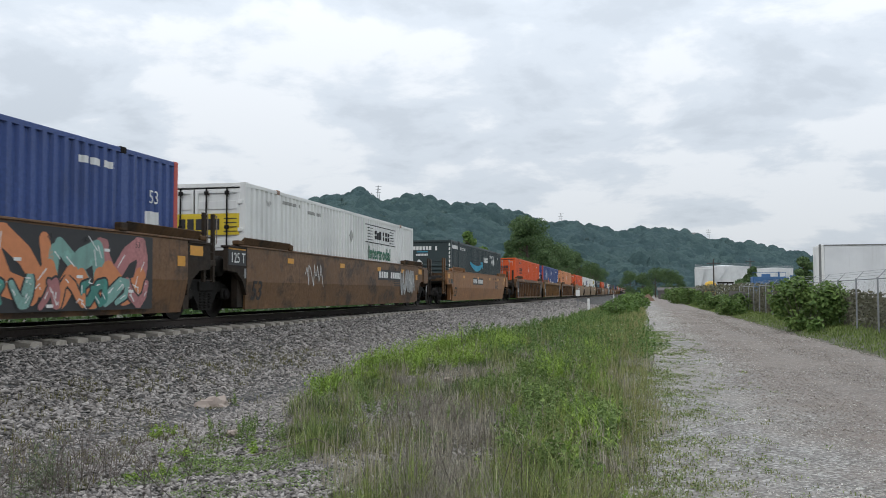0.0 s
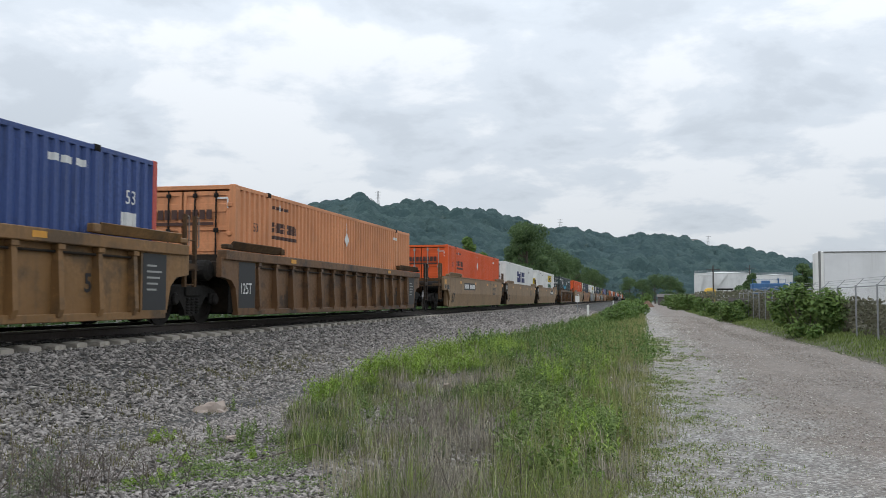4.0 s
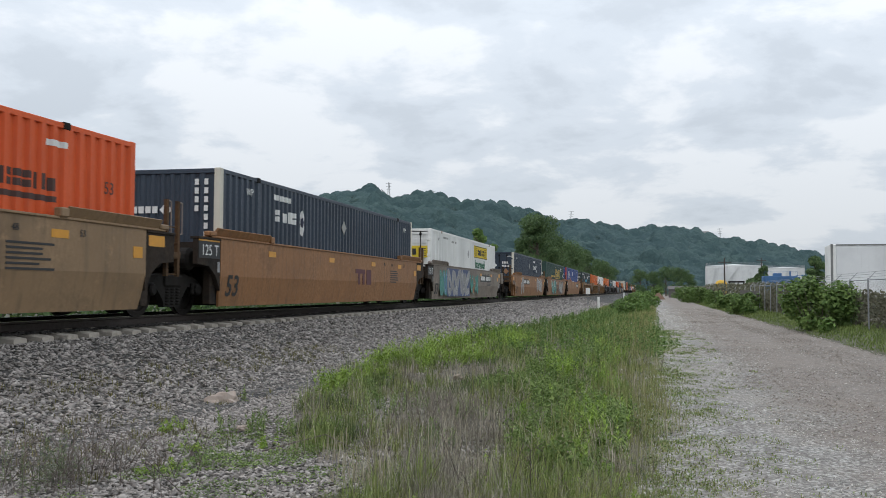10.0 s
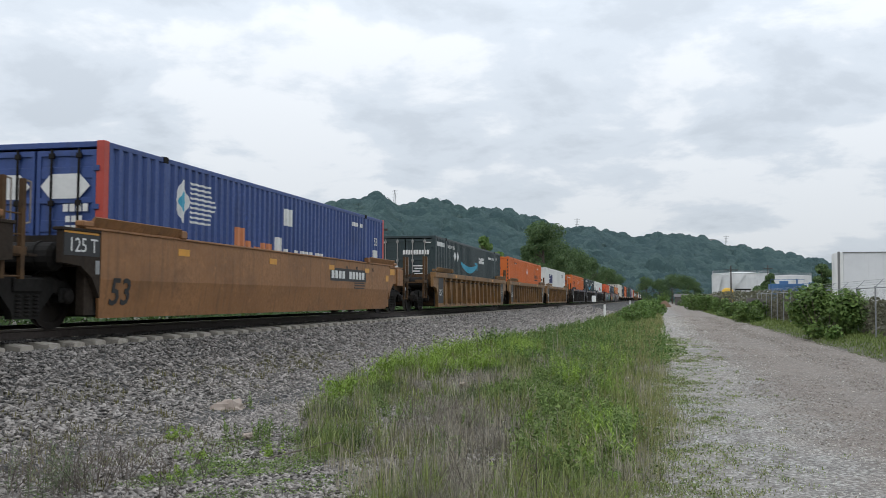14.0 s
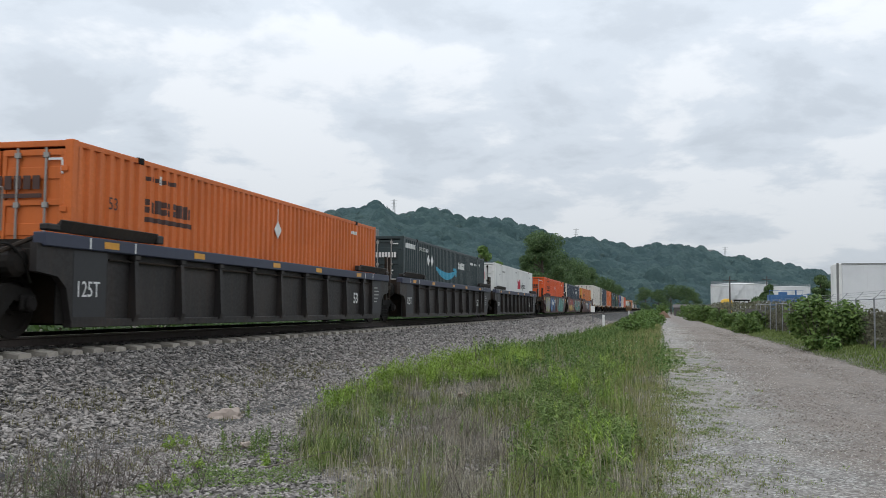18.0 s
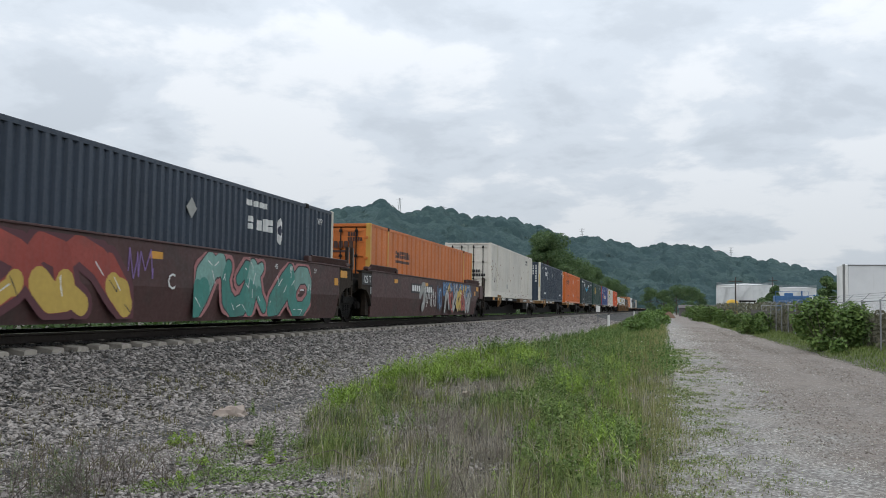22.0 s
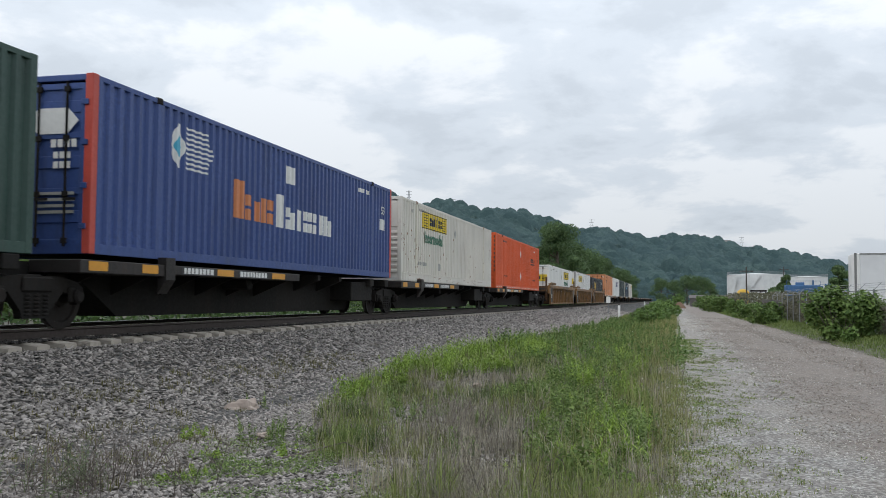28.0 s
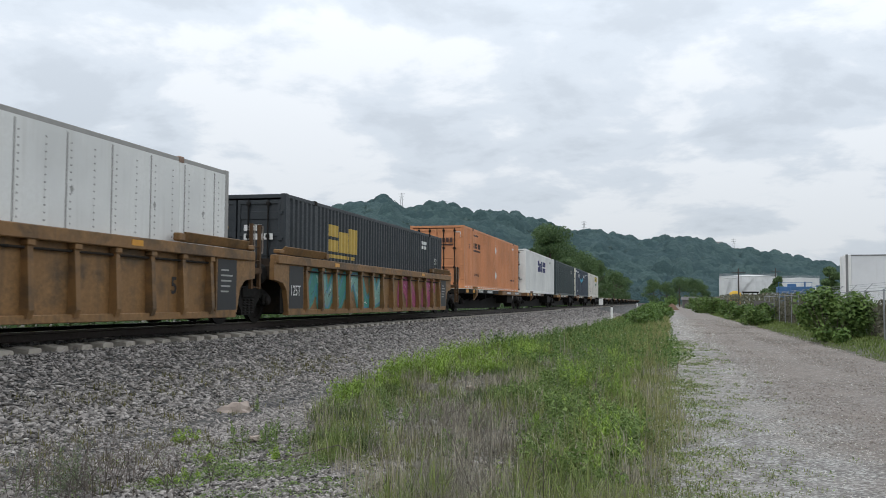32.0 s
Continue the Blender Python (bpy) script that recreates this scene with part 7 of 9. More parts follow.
def build_undergrowth():
    """Weeds and brambles along the far side of the track."""
    rng = np.random.default_rng(21)
    n = 30000
    y = 6 + 190 * rng.uniform(0, 1, n) ** 1.5
    x = -15.0 - 20 * rng.uniform(0, 1, n) ** 1.7
    lump = np.array([noise.noise((float(a) * 0.45, float(b) * 0.3, 8.0)) for a, b in zip(x, y)])
    top = np.clip(0.75 + 0.75 * lump + 0.05 * (-15 - x), 0.15, 2.6)
    z = 0.1 + top * rng.uniform(0, 1, n) ** 0.6
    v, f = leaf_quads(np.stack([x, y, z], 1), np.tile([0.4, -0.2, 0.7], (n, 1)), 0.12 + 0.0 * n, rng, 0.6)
    tagged(new("undergrowth", raw_mesh("undergrowth", v, f, BRUSH)), "green weeds and brambles beyond the track, darkened as if shaded", "undergrowth", kind="stuff")
    for k, (x, y, w, t) in enumerate(((-22, 27, 4.0, 3.4), (-24, 34, 4.5, 3.6), (-23, 42, 4.5, 3.2), (-24, 52, 5.0, 3.8), (-25, 64, 6.0, 4.0), (-26, 80, 7.0, 4.2), (-21, 20, 3.4, 2.6), (-27, 100, 8.0, 5.0))):
        make_bush("leafy thicket below the viaduct wall", 60 + k, w, t, 1100, 0.17, FRESH if k % 2 else BUSH, pose(x, y, 0.2))


build_hills()
build_woods()
build_trees()
build_bushes()
build_undergrowth()


# ---- structures round the lane ----
RUSTY_WIRE = plain("rusty_fence_wire", (0.11, 0.085, 0.07), 0.8, 0.2)
GALV = plain("galvanised_steel", (0.30, 0.31, 0.32), 0.5, 0.7)
WHITE_PAINT = paint("white_sheet_metal", (0.74, 0.75, 0.76), (0.35, 0.33, 0.3), 0.2, 0.25, 0.45, fade=1.05)
TANK_WHITE = paint("white_tank_paint", (0.70, 0.71, 0.71), (0.4, 0.36, 0.32), 0.25, 0.35, 0.55, fade=1.05)
BLUE_STEEL = paint("blue_machine_paint", (0.05, 0.14, 0.30), (0.06, 0.06, 0.07), 0.35, 0.3, 0.5)
YELLOW_STEEL = paint("yellow_tank_paint", (0.60, 0.36, 0.02), (0.2, 0.12, 0.04), 0.3, 0.3, 0.5)
GREY_CONC = paint("grey_weathered_concrete", (0.20, 0.205, 0.20), (0.08, 0.08, 0.075), 0.5, 0.5, 0.9, relief=0.4)
DARK_TIMBER = paint("dark_weathered_timber", (0.07, 0.06, 0.055), (0.03, 0.03, 0.03), 0.5, 0.4, 0.9, relief=0.4)
BROWN_EARTH = paint("brown_earth", (0.16, 0.10, 0.065), (0.07, 0.05, 0.035), 0.6, 0.2, 0.95, relief=0.9)
DARK_CONC = paint("dark_stained_concrete", (0.062, 0.064, 0.063), (0.025, 0.025, 0.024), 0.6, 0.6, 0.9, relief=0.4)
PANEL_GREY = paint("grey_leaning_panel", (0.13, 0.12, 0.115), (0.07, 0.06, 0.055), 0.5, 0.5, 0.85)
PALE_POST = paint("white_post_paint", (0.75, 0.75, 0.73), (0.3, 0.28, 0.25), 0.3, 0.3, 0.6)


def build_viaduct():
    """A low concrete viaduct that runs along the far side of the railway."""
    v = thing("viaduct", "grey concrete viaduct with a dark parapet beyond the track", "viaduct")
    x = -40.0
    g = Geo()
    g.box(x - 7, x, -30, 150, 4.6, 6.7, 0.05)
    part("girder", g, DARK_CONC, v)
    g = Geo()
    g.box(x - 0.1, x + 0.45, -30, 150, 6.7, 6.95, 0.04)
    part("ledge", g, CONCRETE, v, "pale concrete edge")
    rail = Geo()
    rail.box(x + 0.05, x + 0.15, -30, 150, 7.22, 7.34)
    rail.box(x + 0.05, x + 0.12, -30, 150, 6.95, 7.16)
    part("parapet_rail", rail, STEEL_DARK, v)
    post = shared("parapet_post", lambda: Geo().box(-0.06, 0.06, -0.06, 0.06, 0, 0.42).mesh("parapet_post"))
    for i in range(60):
        put("parapet_post", with_material(post, "steel", STEEL_DARK), v, (x + 0.06, -30 + 3 * i, 6.93))
    pier = shared("pier", lambda: Geo().box(-5.5, -0.8, -0.7, 0.7, 0, 4.6, 0.05).mesh("pier"))
    for i in range(12):
        put("pier", with_material(pier, "conc", GREY_CONC), v, (x, -28 + 16 * i, 0))


def build_fence():
    fence = thing("chain_link_fence", "rusty chain-link fence with barbed wire on slanted arms", "fence")
    x, y0, n = 7.6, 17.1, 20
    post = shared("fence_post", lambda: Geo().rod((0, 0, 0), (0, 0, 1.92), 0.03, 8).spin([(0.0, 0.034), (0.03, 0.034), (0.05, 0.0)], (0, 0, 1.9), "z", 8).mesh("post"))
    arm = shared("fence_arm", lambda: Geo().rod((0, 0, 1.9), (0.28, 0, 2.2), 0.014, 6).mesh("arm"))
    for i in range(n):
        p = put("post", with_material(post, "galv", GALV), fence, (x, y0 + 3.1 * i, 0.12))
        put("arm", with_material(arm, "galv", GALV), p)
    g = Geo()
    g.rod((x, y0, 2.0), (x, y0 + 3.1 * (n - 1), 2.0), 0.02, 6)
    part("top_rail", g, GALV, fence)
    for k, (dx, z) in enumerate(((0.1, 2.12), (0.19, 2.22), (0.28, 2.31))):
        g = Geo()
        g.rod((x + dx, y0, z), (x + dx, y0 + 3.1 * (n - 1), z), 0.006, 4)
        part("barbed_wire", g, GALV, fence)
    # woven wire: two sets of slanting strands
    a = []
    h, long = 1.8, 3.1 * (n - 1)
    c = np.arange(-h, long, 0.10)
    for s in (1, -1):
        lo, hi = np.maximum(c, 0), np.minimum(c + h, long)
        za, zb = lo - c, hi - c
        if s < 0:
            za, zb = h - za, h - zb
        q = np.stack([np.stack([0 * c + x, y0 + lo, 0.15 + za], 1), np.stack([0 * c + x, y0 + lo + 0.006, 0.15 + za], 1), np.stack([0 * c + x, y0 + hi + 0.006, 0.15 + zb], 1), np.stack([0 * c + x, y0 + hi, 0.15 + zb], 1)], 1)
        a.append(q.reshape(-1, 3) + np.array([0.004 * s, 0, 0]))
    v = np.concatenate(a)
    put("woven_wire", raw_mesh("woven_wire", v, np.arange(len(v)).reshape(-1, 4), RUSTY_WIRE), fence)["kind"] = "stuff"
    for k, (y, w, lean) in enumerate(((71.5, 1.5, 10),)):
        g = Geo()
        g.box(-0.04, 0.04, -w / 2, w / 2, 0, 1.6, 0.01)
        for z in (0.3, 1.3):
            g.box(-0.09, -0.04, -w / 2, w / 2, z, z + 0.09)
        solid("barrier_panel", g, PANEL_GREY, "grey weathered panel leaning along the fence", "panel", "leaning panels", at=pose(7.0, y, 0.05, lean * 0.4, 0, 62))


def build_trailer():
    t = thing("semi_trailer", "white box semi-trailer parked behind the fence", "trailer", at=pose(9.45, 53.0, 0.1, 0, 0, -3))
    g = Geo()
    g.box(0.25, 14.2, 0.0, 2.6, 1.1, 4.0, 0.03)
    part("box_body", g, WHITE_PAINT, t)
    g = Geo()
    g.box(0.0, 0.25, -0.03, 2.63, 1.05, 4.04, 0.03)
    part("rear_frame", g, PALE_POST, t, "pale grey steel rear frame")
    part("corner_post", Geo().box(-0.012, 0.10, -0.045, 0.07, 1.04, 4.05, 0.01), GREY_CONC, t, "dull brown-grey corner post")
    g = Geo()
    for z in (1.08, 3.97):
        g.box(0.25, 14.2, -0.025, 0.0, z, z + 0.06)
    part("side_rail", g, GREY_CONC, t)
    g = Geo()
    g.box(0.4, 13.5, 0.7, 1.9, 0.85, 1.1)
    part("chassis", g, STEEL_DARK, t)
    w = shared("lorry_wheel", lambda: Geo().spin([(-0.14, 0.0), (-0.14, 0.3), (-0.12, 0.5), (0.12, 0.5), (0.14, 0.3), (0.1, 0.2), (0.1, 0.0)], (0, 0, 0.5), "x", 20).mesh("wheel"))
    for wx in (1.6, 2.9):
        for wy in (0.25, 2.35):
            put("wheel", with_material(w, "steel", STEEL_DARK), t, (wx, wy, 0), turn=pose(0, 0, 0, 0, 0, 90))
    for lx in (10.6,):
        g = Geo()
        g.box(lx, lx + 0.14, 0.7, 0.84, 0.0, 0.9)
        g.box(lx, lx + 0.14, 1.76, 1.9, 0.0, 0.9)
        part("landing_leg", g, STEEL_DARK, t)


def storage_tank(x, y, r, h, label, rail=True):
    t = thing("storage_tank", label, "tank", "white storage tanks", pose(x, y, 0.3))
    g = Geo()
    g.spin([(0, 0.0), (0, r), (h, r), (h + 0.05, r + 0.12), (h + 0.2, r + 0.12), (h + 0.25, r), (h + r * 0.09, 0.0)], (0, 0, 0), "z", 56)
    part("shell", g, TANK_WHITE, t, smooth=False)
    for k in range(1, 5):
        g = Geo()
        z = h * k / 5
        g.spin([(0, r), (0, r + 0.05), (0.08, r + 0.05), (0.08, r)], (0, 0, z), "z", 56)
        part("shell_seam", g, TANK_WHITE, t)
    if rail:
        g = Geo()
        for i in range(40):
            a, b = 2 * math.pi * i / 40, 2 * math.pi * (i + 1) / 40
            for z in (h + 0.7, h + 1.15):
                g.rod((r * math.cos(a), r * math.sin(a), z), (r * math.cos(b), r * math.sin(b), z), 0.03, 4)
            g.rod((r * math.cos(a), r * math.sin(a), h), (r * math.cos(a), r * math.sin(a), h + 1.15), 0.03, 4)
        part("top_railing", g, GALV, t)
    g = Geo()
    for i in range(26):
        a = -2.2 + 0.028 * i
        g.box((r + 0.3) * math.cos(a) - 0.25, (r + 0.3) * math.cos(a) + 0.25, (r + 0.3) * math.sin(a) - 0.25, (r + 0.3) * math.sin(a) + 0.25, h * i / 26, h * i / 26 + 0.08)
    part("stair", g, TANK_WHITE, t)


def build_hedge():
    """Vines and brush that fill the fence from behind."""
    rng = np.random.default_rng(91)
    n = 21000
    y = np.where(rng.uniform(0, 1, n) < 0.8, 41 + 34 * rng.uniform(0, 1, n), 24 + 17 * rng.uniform(0, 1, n))
    x = 7.75 + 1.5 * rng.uniform(0, 1, n) ** 1.3
    lump = patch_noise(x, y, 0.5, 3.0)
    z = 0.15 + np.clip(1.35 + 0.6 * lump, 0.3, 1.85) * rng.uniform(0, 1, n) ** 0.7
    # scrub on the bank farther back
    y[:7000] = 84 + 14 * rng.uniform(0, 1, 7000)
    x[:7000] = 8.5 + 16 * rng.uniform(0, 1, 7000)
    z[:7000] = 0.2 + 2.2 * rng.uniform(0, 1, 7000) ** 0.7
    y[:3200] = 122 + 40 * rng.uniform(0, 1, 3200)
    x[:3200] = 8.3 + 9 * rng.uniform(0, 1, 3200)
    z[:3200] = 0.2 + 2.5 * rng.uniform(0, 1, 3200) ** 0.7
    v, f = leaf_quads(np.stack([x, y, z], 1), np.tile([-0.5, -0.4, 0.5], (n, 1)), np.where(np.arange(n) < 7000, 0.17, 0.095), rng, 0.6)
    tagged(new("fence_vines", raw_mesh("fence_vines", v, f, VINE)), "brownish green vines filling the fence", "vines", kind="stuff")


VINE = leafy("vine_leaves", (0.075, 0.080, 0.05), (0.175, 0.165, 0.105))


def patch_noise(x, y, s, k):
    return np.array([noise.noise((float(a) * s, float(b) * s, k)) for a, b in zip(x, y)])


def build_yard():
    storage_tank(28.9, 345, 9.7, 10.3, "large white cylindrical storage tank in the yard")
    storage_tank(49.7, 372, 7.1, 10.2, "white cylindrical storage tank with a top railing")
    storage_tank(21.5, 332, 3.2, 9.4, "smaller white storage tank at the yard's edge", False)
    # blue tank containers in a row
    for k, (x, y, w, h) in enumerate(((15.3, 118, 3.9, 3.3), (18.0, 121, 1.1, 2.9), (19.7, 122, 2.7, 3.0), (22.4, 123, 2.2, 2.8))):
        t = thing("frac_tank", "blue steel tank container standing in the yard", "tank", "blue yard tanks", pose(x - w / 2, y, 0.2))
        g = Geo()
        g.box(0, w, 0, 2.4, 0.6, h, 0.05)
        part("tank_body", g, BLUE_STEEL, t)
        for i in range(int(w / 0.6)):
            part("rib", Geo().box(0.2 + i * 0.6, 0.3 + i * 0.6, -0.08, 0.0, 0.7, h - 0.1), BLUE_STEEL, t)
        part("skid", Geo().box(0, w, 0.2, 2.2, 0.0, 0.6, 0.03), STEEL_DARK, t)
        part("hatch", Geo().box(w * 0.3, w * 0.55, 0.6, 1.3, h, h + 0.35, 0.03).rod((w * 0.8, 0.6, h), (w * 0.8, 0.6, h + 0.6), 0.1, 8), BLUE_STEEL, t)
        part("side_pipe", Geo().rod((0.1, -0.15, 1.1), (w - 0.1, -0.15, 1.1), 0.06, 6), GALV, t)
        part("hand_rail", Geo().rod((0, 0.05, h + 0.5), (w, 0.05, h + 0.5), 0.025, 5).rod((0.05, 0.05, h), (0.05, 0.05, h + 0.5), 0.025, 5).rod((w - 0.05, 0.05, h), (w - 0.05, 0.05, h + 0.5), 0.025, 5), BLUE_STEEL, t)
    t = thing("yellow_tank", "yellow rounded tank standing in the yard", "tank", at=pose(12.2, 172, 0.2))
    part("stand", Geo().box(-1.0, 1.0, -1.0, 1.0, -0.1, 0.55), STEEL_DARK, t)
    part("shell", Geo().spin([(0, 0.0), (0, 1.1), (2.0, 1.15), (2.6, 0.9), (2.85, 0.4), (2.9, 0)], (0, 0, 0.55), "z", 24), YELLOW_STEEL, t, smooth=True)
    part("foot", Geo().box(-0.9, 0.9, -0.9, 0.9, 0, 0.4), STEEL_DARK, t)
    s = thing("pipe_rack", "dark steel pipe rack in the yard", "rack", at=pose(13.6, 172, 0.2))
    for i in range(4):
        part("leg", Geo().box(i * 0.8 - 0.08, i * 0.8 + 0.08, 0, 0.2, 0, 3.0), STEEL_DARK, s)
    part("beam", Geo().box(-0.2, 2.6, -0.1, 0.3, 3.0, 3.3), STEEL_DARK, s)
    for k, (x, y, h) in enumerate(((11.9, 160, 7.0), (25.5, 230, 9.5))):
        p = thing("utility_pole", "weathered wooden utility pole with a crossarm", "pole", "utility poles", pose(x, y, 0.2))
        part("shaft", Geo().rod((0, 0, 0), (0, 0, h), 0.14, 8, 0.1), DARK_TIMBER, p)
        part("crossarm", Geo().box(-1.1, 1.1, -0.06, 0.06, h - 0.8, h - 0.66), DARK_TIMBER, p)
    p = thing("utility_pole", "brown wooden pole with a box on top beyond the track", "pole", "utility poles", pose(-20.3, 65.0, 0.2))
    part("shaft", Geo().rod((0, 0, 0), (0, 0, 7.0), 0.15, 8, 0.11), DARK_TIMBER, p)
    part("crossarm", Geo().box(-1.0, 1.0, -0.06, 0.06, 6.3, 6.45), DARK_TIMBER, p)
    part("transformer", Geo().spin([(0, 0), (0, 0.2), (0.6, 0.2), (0.65, 0)], (0.2, -0.1, 6.45), "z", 12), GREY_CONC, p)
    part("mound_body", Geo().spin([(0, 1.9), (0.6, 1.5), (1.3, 0.9), (1.9, 0.3), (2.0, 0.0)], (0, 0, 0), "z", 18), BROWN_EARTH, thing("earth_mound", "brown earth mound at the end of the lane", "mound", at=pose(1.4, 192, -0.7)))
    solid("low_shed", Geo().box(0, 14, 0, 4, 0, 2.2, 0.05).slab([(-0.3, 2.2), (4.3, 2.2), (2.0, 3.0)], "x", -0.3, 14.3), PANEL_GREY, "low grey shed at the end of the lane", "shed", at=pose(4.5, 250, 0))
    # houses on the crest, masts
    for k, (u, w) in enumerate(((0.021, 9.0), (0.036, 7.0), (0.049, 12.0), (-0.004, 7.0))):
        x, yy, z = hill_point(u, 0.985)
        h = thing("house", "small pale house among trees on the ridge", "house", "ridge houses", pose(x, yy - 14, z + 3.5, 0, 0, 10))
        part("wall", Geo().box(0, w, 0, 8, -6, 5), WHITE_PAINT, h)
        part("roof", Geo().slab([(-0.6, 5), (8.6, 5), (4, 8.2)], "x", -0.6, w + 0.6), GREY_CONC, h)
        for i in range(2):
            part("window", Geo().box(1 + i * 3, 2.4 + i * 3, -0.08, 0.0, 1.5, 3.2), INK["black"], h)
    for k, (u, hh) in enumerate(((-0.289, 26), (-0.238, 20), (-0.084, 24), (0.070, 26))):
        x, yy, z = hill_point(u, 1.0)
        m = thing("pylon", "thin steel lattice mast on the wooded ridge", "mast", "ridge masts", pose(x, yy, z))
        for sx, sy in ((-1, -1), (1, -1), (1, 1), (-1, 1)):
            part("leg", Geo().rod((sx * 1.8, sy * 1.8, 0), (sx * 0.3, sy * 0.3, hh), 0.22, 4, 0.16), GALV, m)
        for j in range(3):
            part("crossarm", Geo().rod((-3.2 + 0.4 * j, 0, hh - 1 - 3 * j), (3.2 - 0.4 * j, 0, hh - 1 - 3 * j), 0.18, 4), GALV, m)


def build_posts():
    p = thing("marker_post", "white square marker post with a dark cap on the verge", "post", "marker posts", pose(-4.35, 79, -0.05))
    part("shaft", Geo().box(-0.09, 0.09, -0.09, 0.09, 0, 1.15, 0.01), PALE_POST, p)
    part("cap", Geo().box(-0.095, 0.095, -0.095, 0.095, 1.15, 1.25, 0.01), DARK_TIMBER, p)
    p = thing("marker_post", "slim post with a small white plate by the ballast", "post", "marker posts", pose(-6.5, 98, 0.05))
    part("shaft", Geo().rod((0, 0, 0), (0, 0, 1.7), 0.04, 8), GALV, p)
    part("plate", Geo().box(-0.22, 0.22, -0.06, -0.04, 1.2, 1.85, 0.005), PALE_POST, p)
    p = thing("marker_post", "small far white post beside the track", "post", "marker posts", pose(-5.4, 190, 0.0))
    part("shaft", Geo().box(-0.12, 0.12, -0.12, 0.12, 0, 1.3, 0.01), PALE_POST, p)


build_viaduct()
build_fence()
build_hedge()
build_trailer()
build_yard()
build_posts()


# ---- verge: stones, grass, weeds ----
FRESH_WEED = leafy("fresh_weed_leaves", (0.14, 0.235, 0.035), (0.42, 0.56, 0.115), patch_scale=1.6)
STONE = stone_piece("dark_ballast_stone", (0.026, 0.023, 0.021), (0.39, 0.355, 0.325))
SHADE_STONE = stone_piece("shade_blackened_stone", (0.010, 0.010, 0.010), (0.055, 0.05, 0.045))
PALE_STONE = stone_piece("dusty_ballast_stone", (0.032, 0.029, 0.027), (0.425, 0.39, 0.36))
OLIVE = leafy("olive_grass_blades", (0.11, 0.125, 0.042), (0.40, 0.41, 0.16), patch_scale=1.2)
CHIP = stone_piece("pale_gravel_chip", (0.19, 0.168, 0.143), (0.62, 0.588, 0.54))
BROWN_CHIP = stone_piece("brownish_gravel_chip", (0.115, 0.092, 0.076), (0.43, 0.375, 0.325))
DEEP_GRASS = leafy("dark_green_grass", (0.045, 0.075, 0.022), (0.17, 0.22, 0.07), patch_scale=1.4)
LAWN = leafy("short_mown_grass", (0.10, 0.15, 0.035), (0.26, 0.32, 0.10), patch_scale=0.8)
PALE_STRAW = leafy("bleached_straw", (0.30, 0.265, 0.19), (0.58, 0.53, 0.41))
MOSSY = leafy("yellow_brown_moss", (0.11, 0.105, 0.035), (0.27, 0.25, 0.10))
SAGE = leafy("sage_green_leaves", (0.12, 0.15, 0.085), (0.27, 0.31, 0.18))
PETAL = plain("pale_petals", (0.62, 0.62, 0.50), 0.7)


def scatter_stones(name, label, x, y, z, size, material, seed):
    rng = np.random.default_rng(seed)
    n = len(x)
    base = np.array([(1, 0, 0), (-1, 0, 0), (0, 1, 0), (0, -1, 0), (0, 0, 1), (0, 0, -1)], float)
    tri = np.array([(0, 2, 4), (2, 1, 4), (1, 3, 4), (3, 0, 4), (2, 0, 5), (1, 2, 5), (3, 1, 5), (0, 3, 5)])
    v = base[None] * rng.uniform(0.55, 1.15, (n, 6, 1)) + rng.normal(0, 0.22, (n, 6, 3))
    v *= size[:, None, None] * np.stack([rng.uniform(0.7, 1.5, n), rng.uniform(0.6, 1.1, n), rng.uniform(0.22, 0.5, n)], 1)[:, None, :]
    a, b = rng.uniform(0, 6.28, n), rng.normal(0, 0.36, n)
    ca, sa, cb, sb = np.cos(a)[:, None], np.sin(a)[:, None], np.cos(b)[:, None], np.sin(b)[:, None]
    vx, vz = v[..., 0] * cb - v[..., 2] * sb, v[..., 0] * sb + v[..., 2] * cb
    v = np.stack([vx * ca - v[..., 1] * sa, vx * sa + v[..., 1] * ca, vz], -1) + np.stack([x, y, z], 1)[:, None, :]
    f = tri[None] + 6 * np.arange(n)[:, None, None]
    tagged(new(name, raw_mesh(name, v.reshape(-1, 3), f.reshape(-1, 3), material)), label, "stones", kind="stuff")


def heights(x, y):
    return np.array([profile_z(float(a), float(b)) for a, b in zip(x, y)])


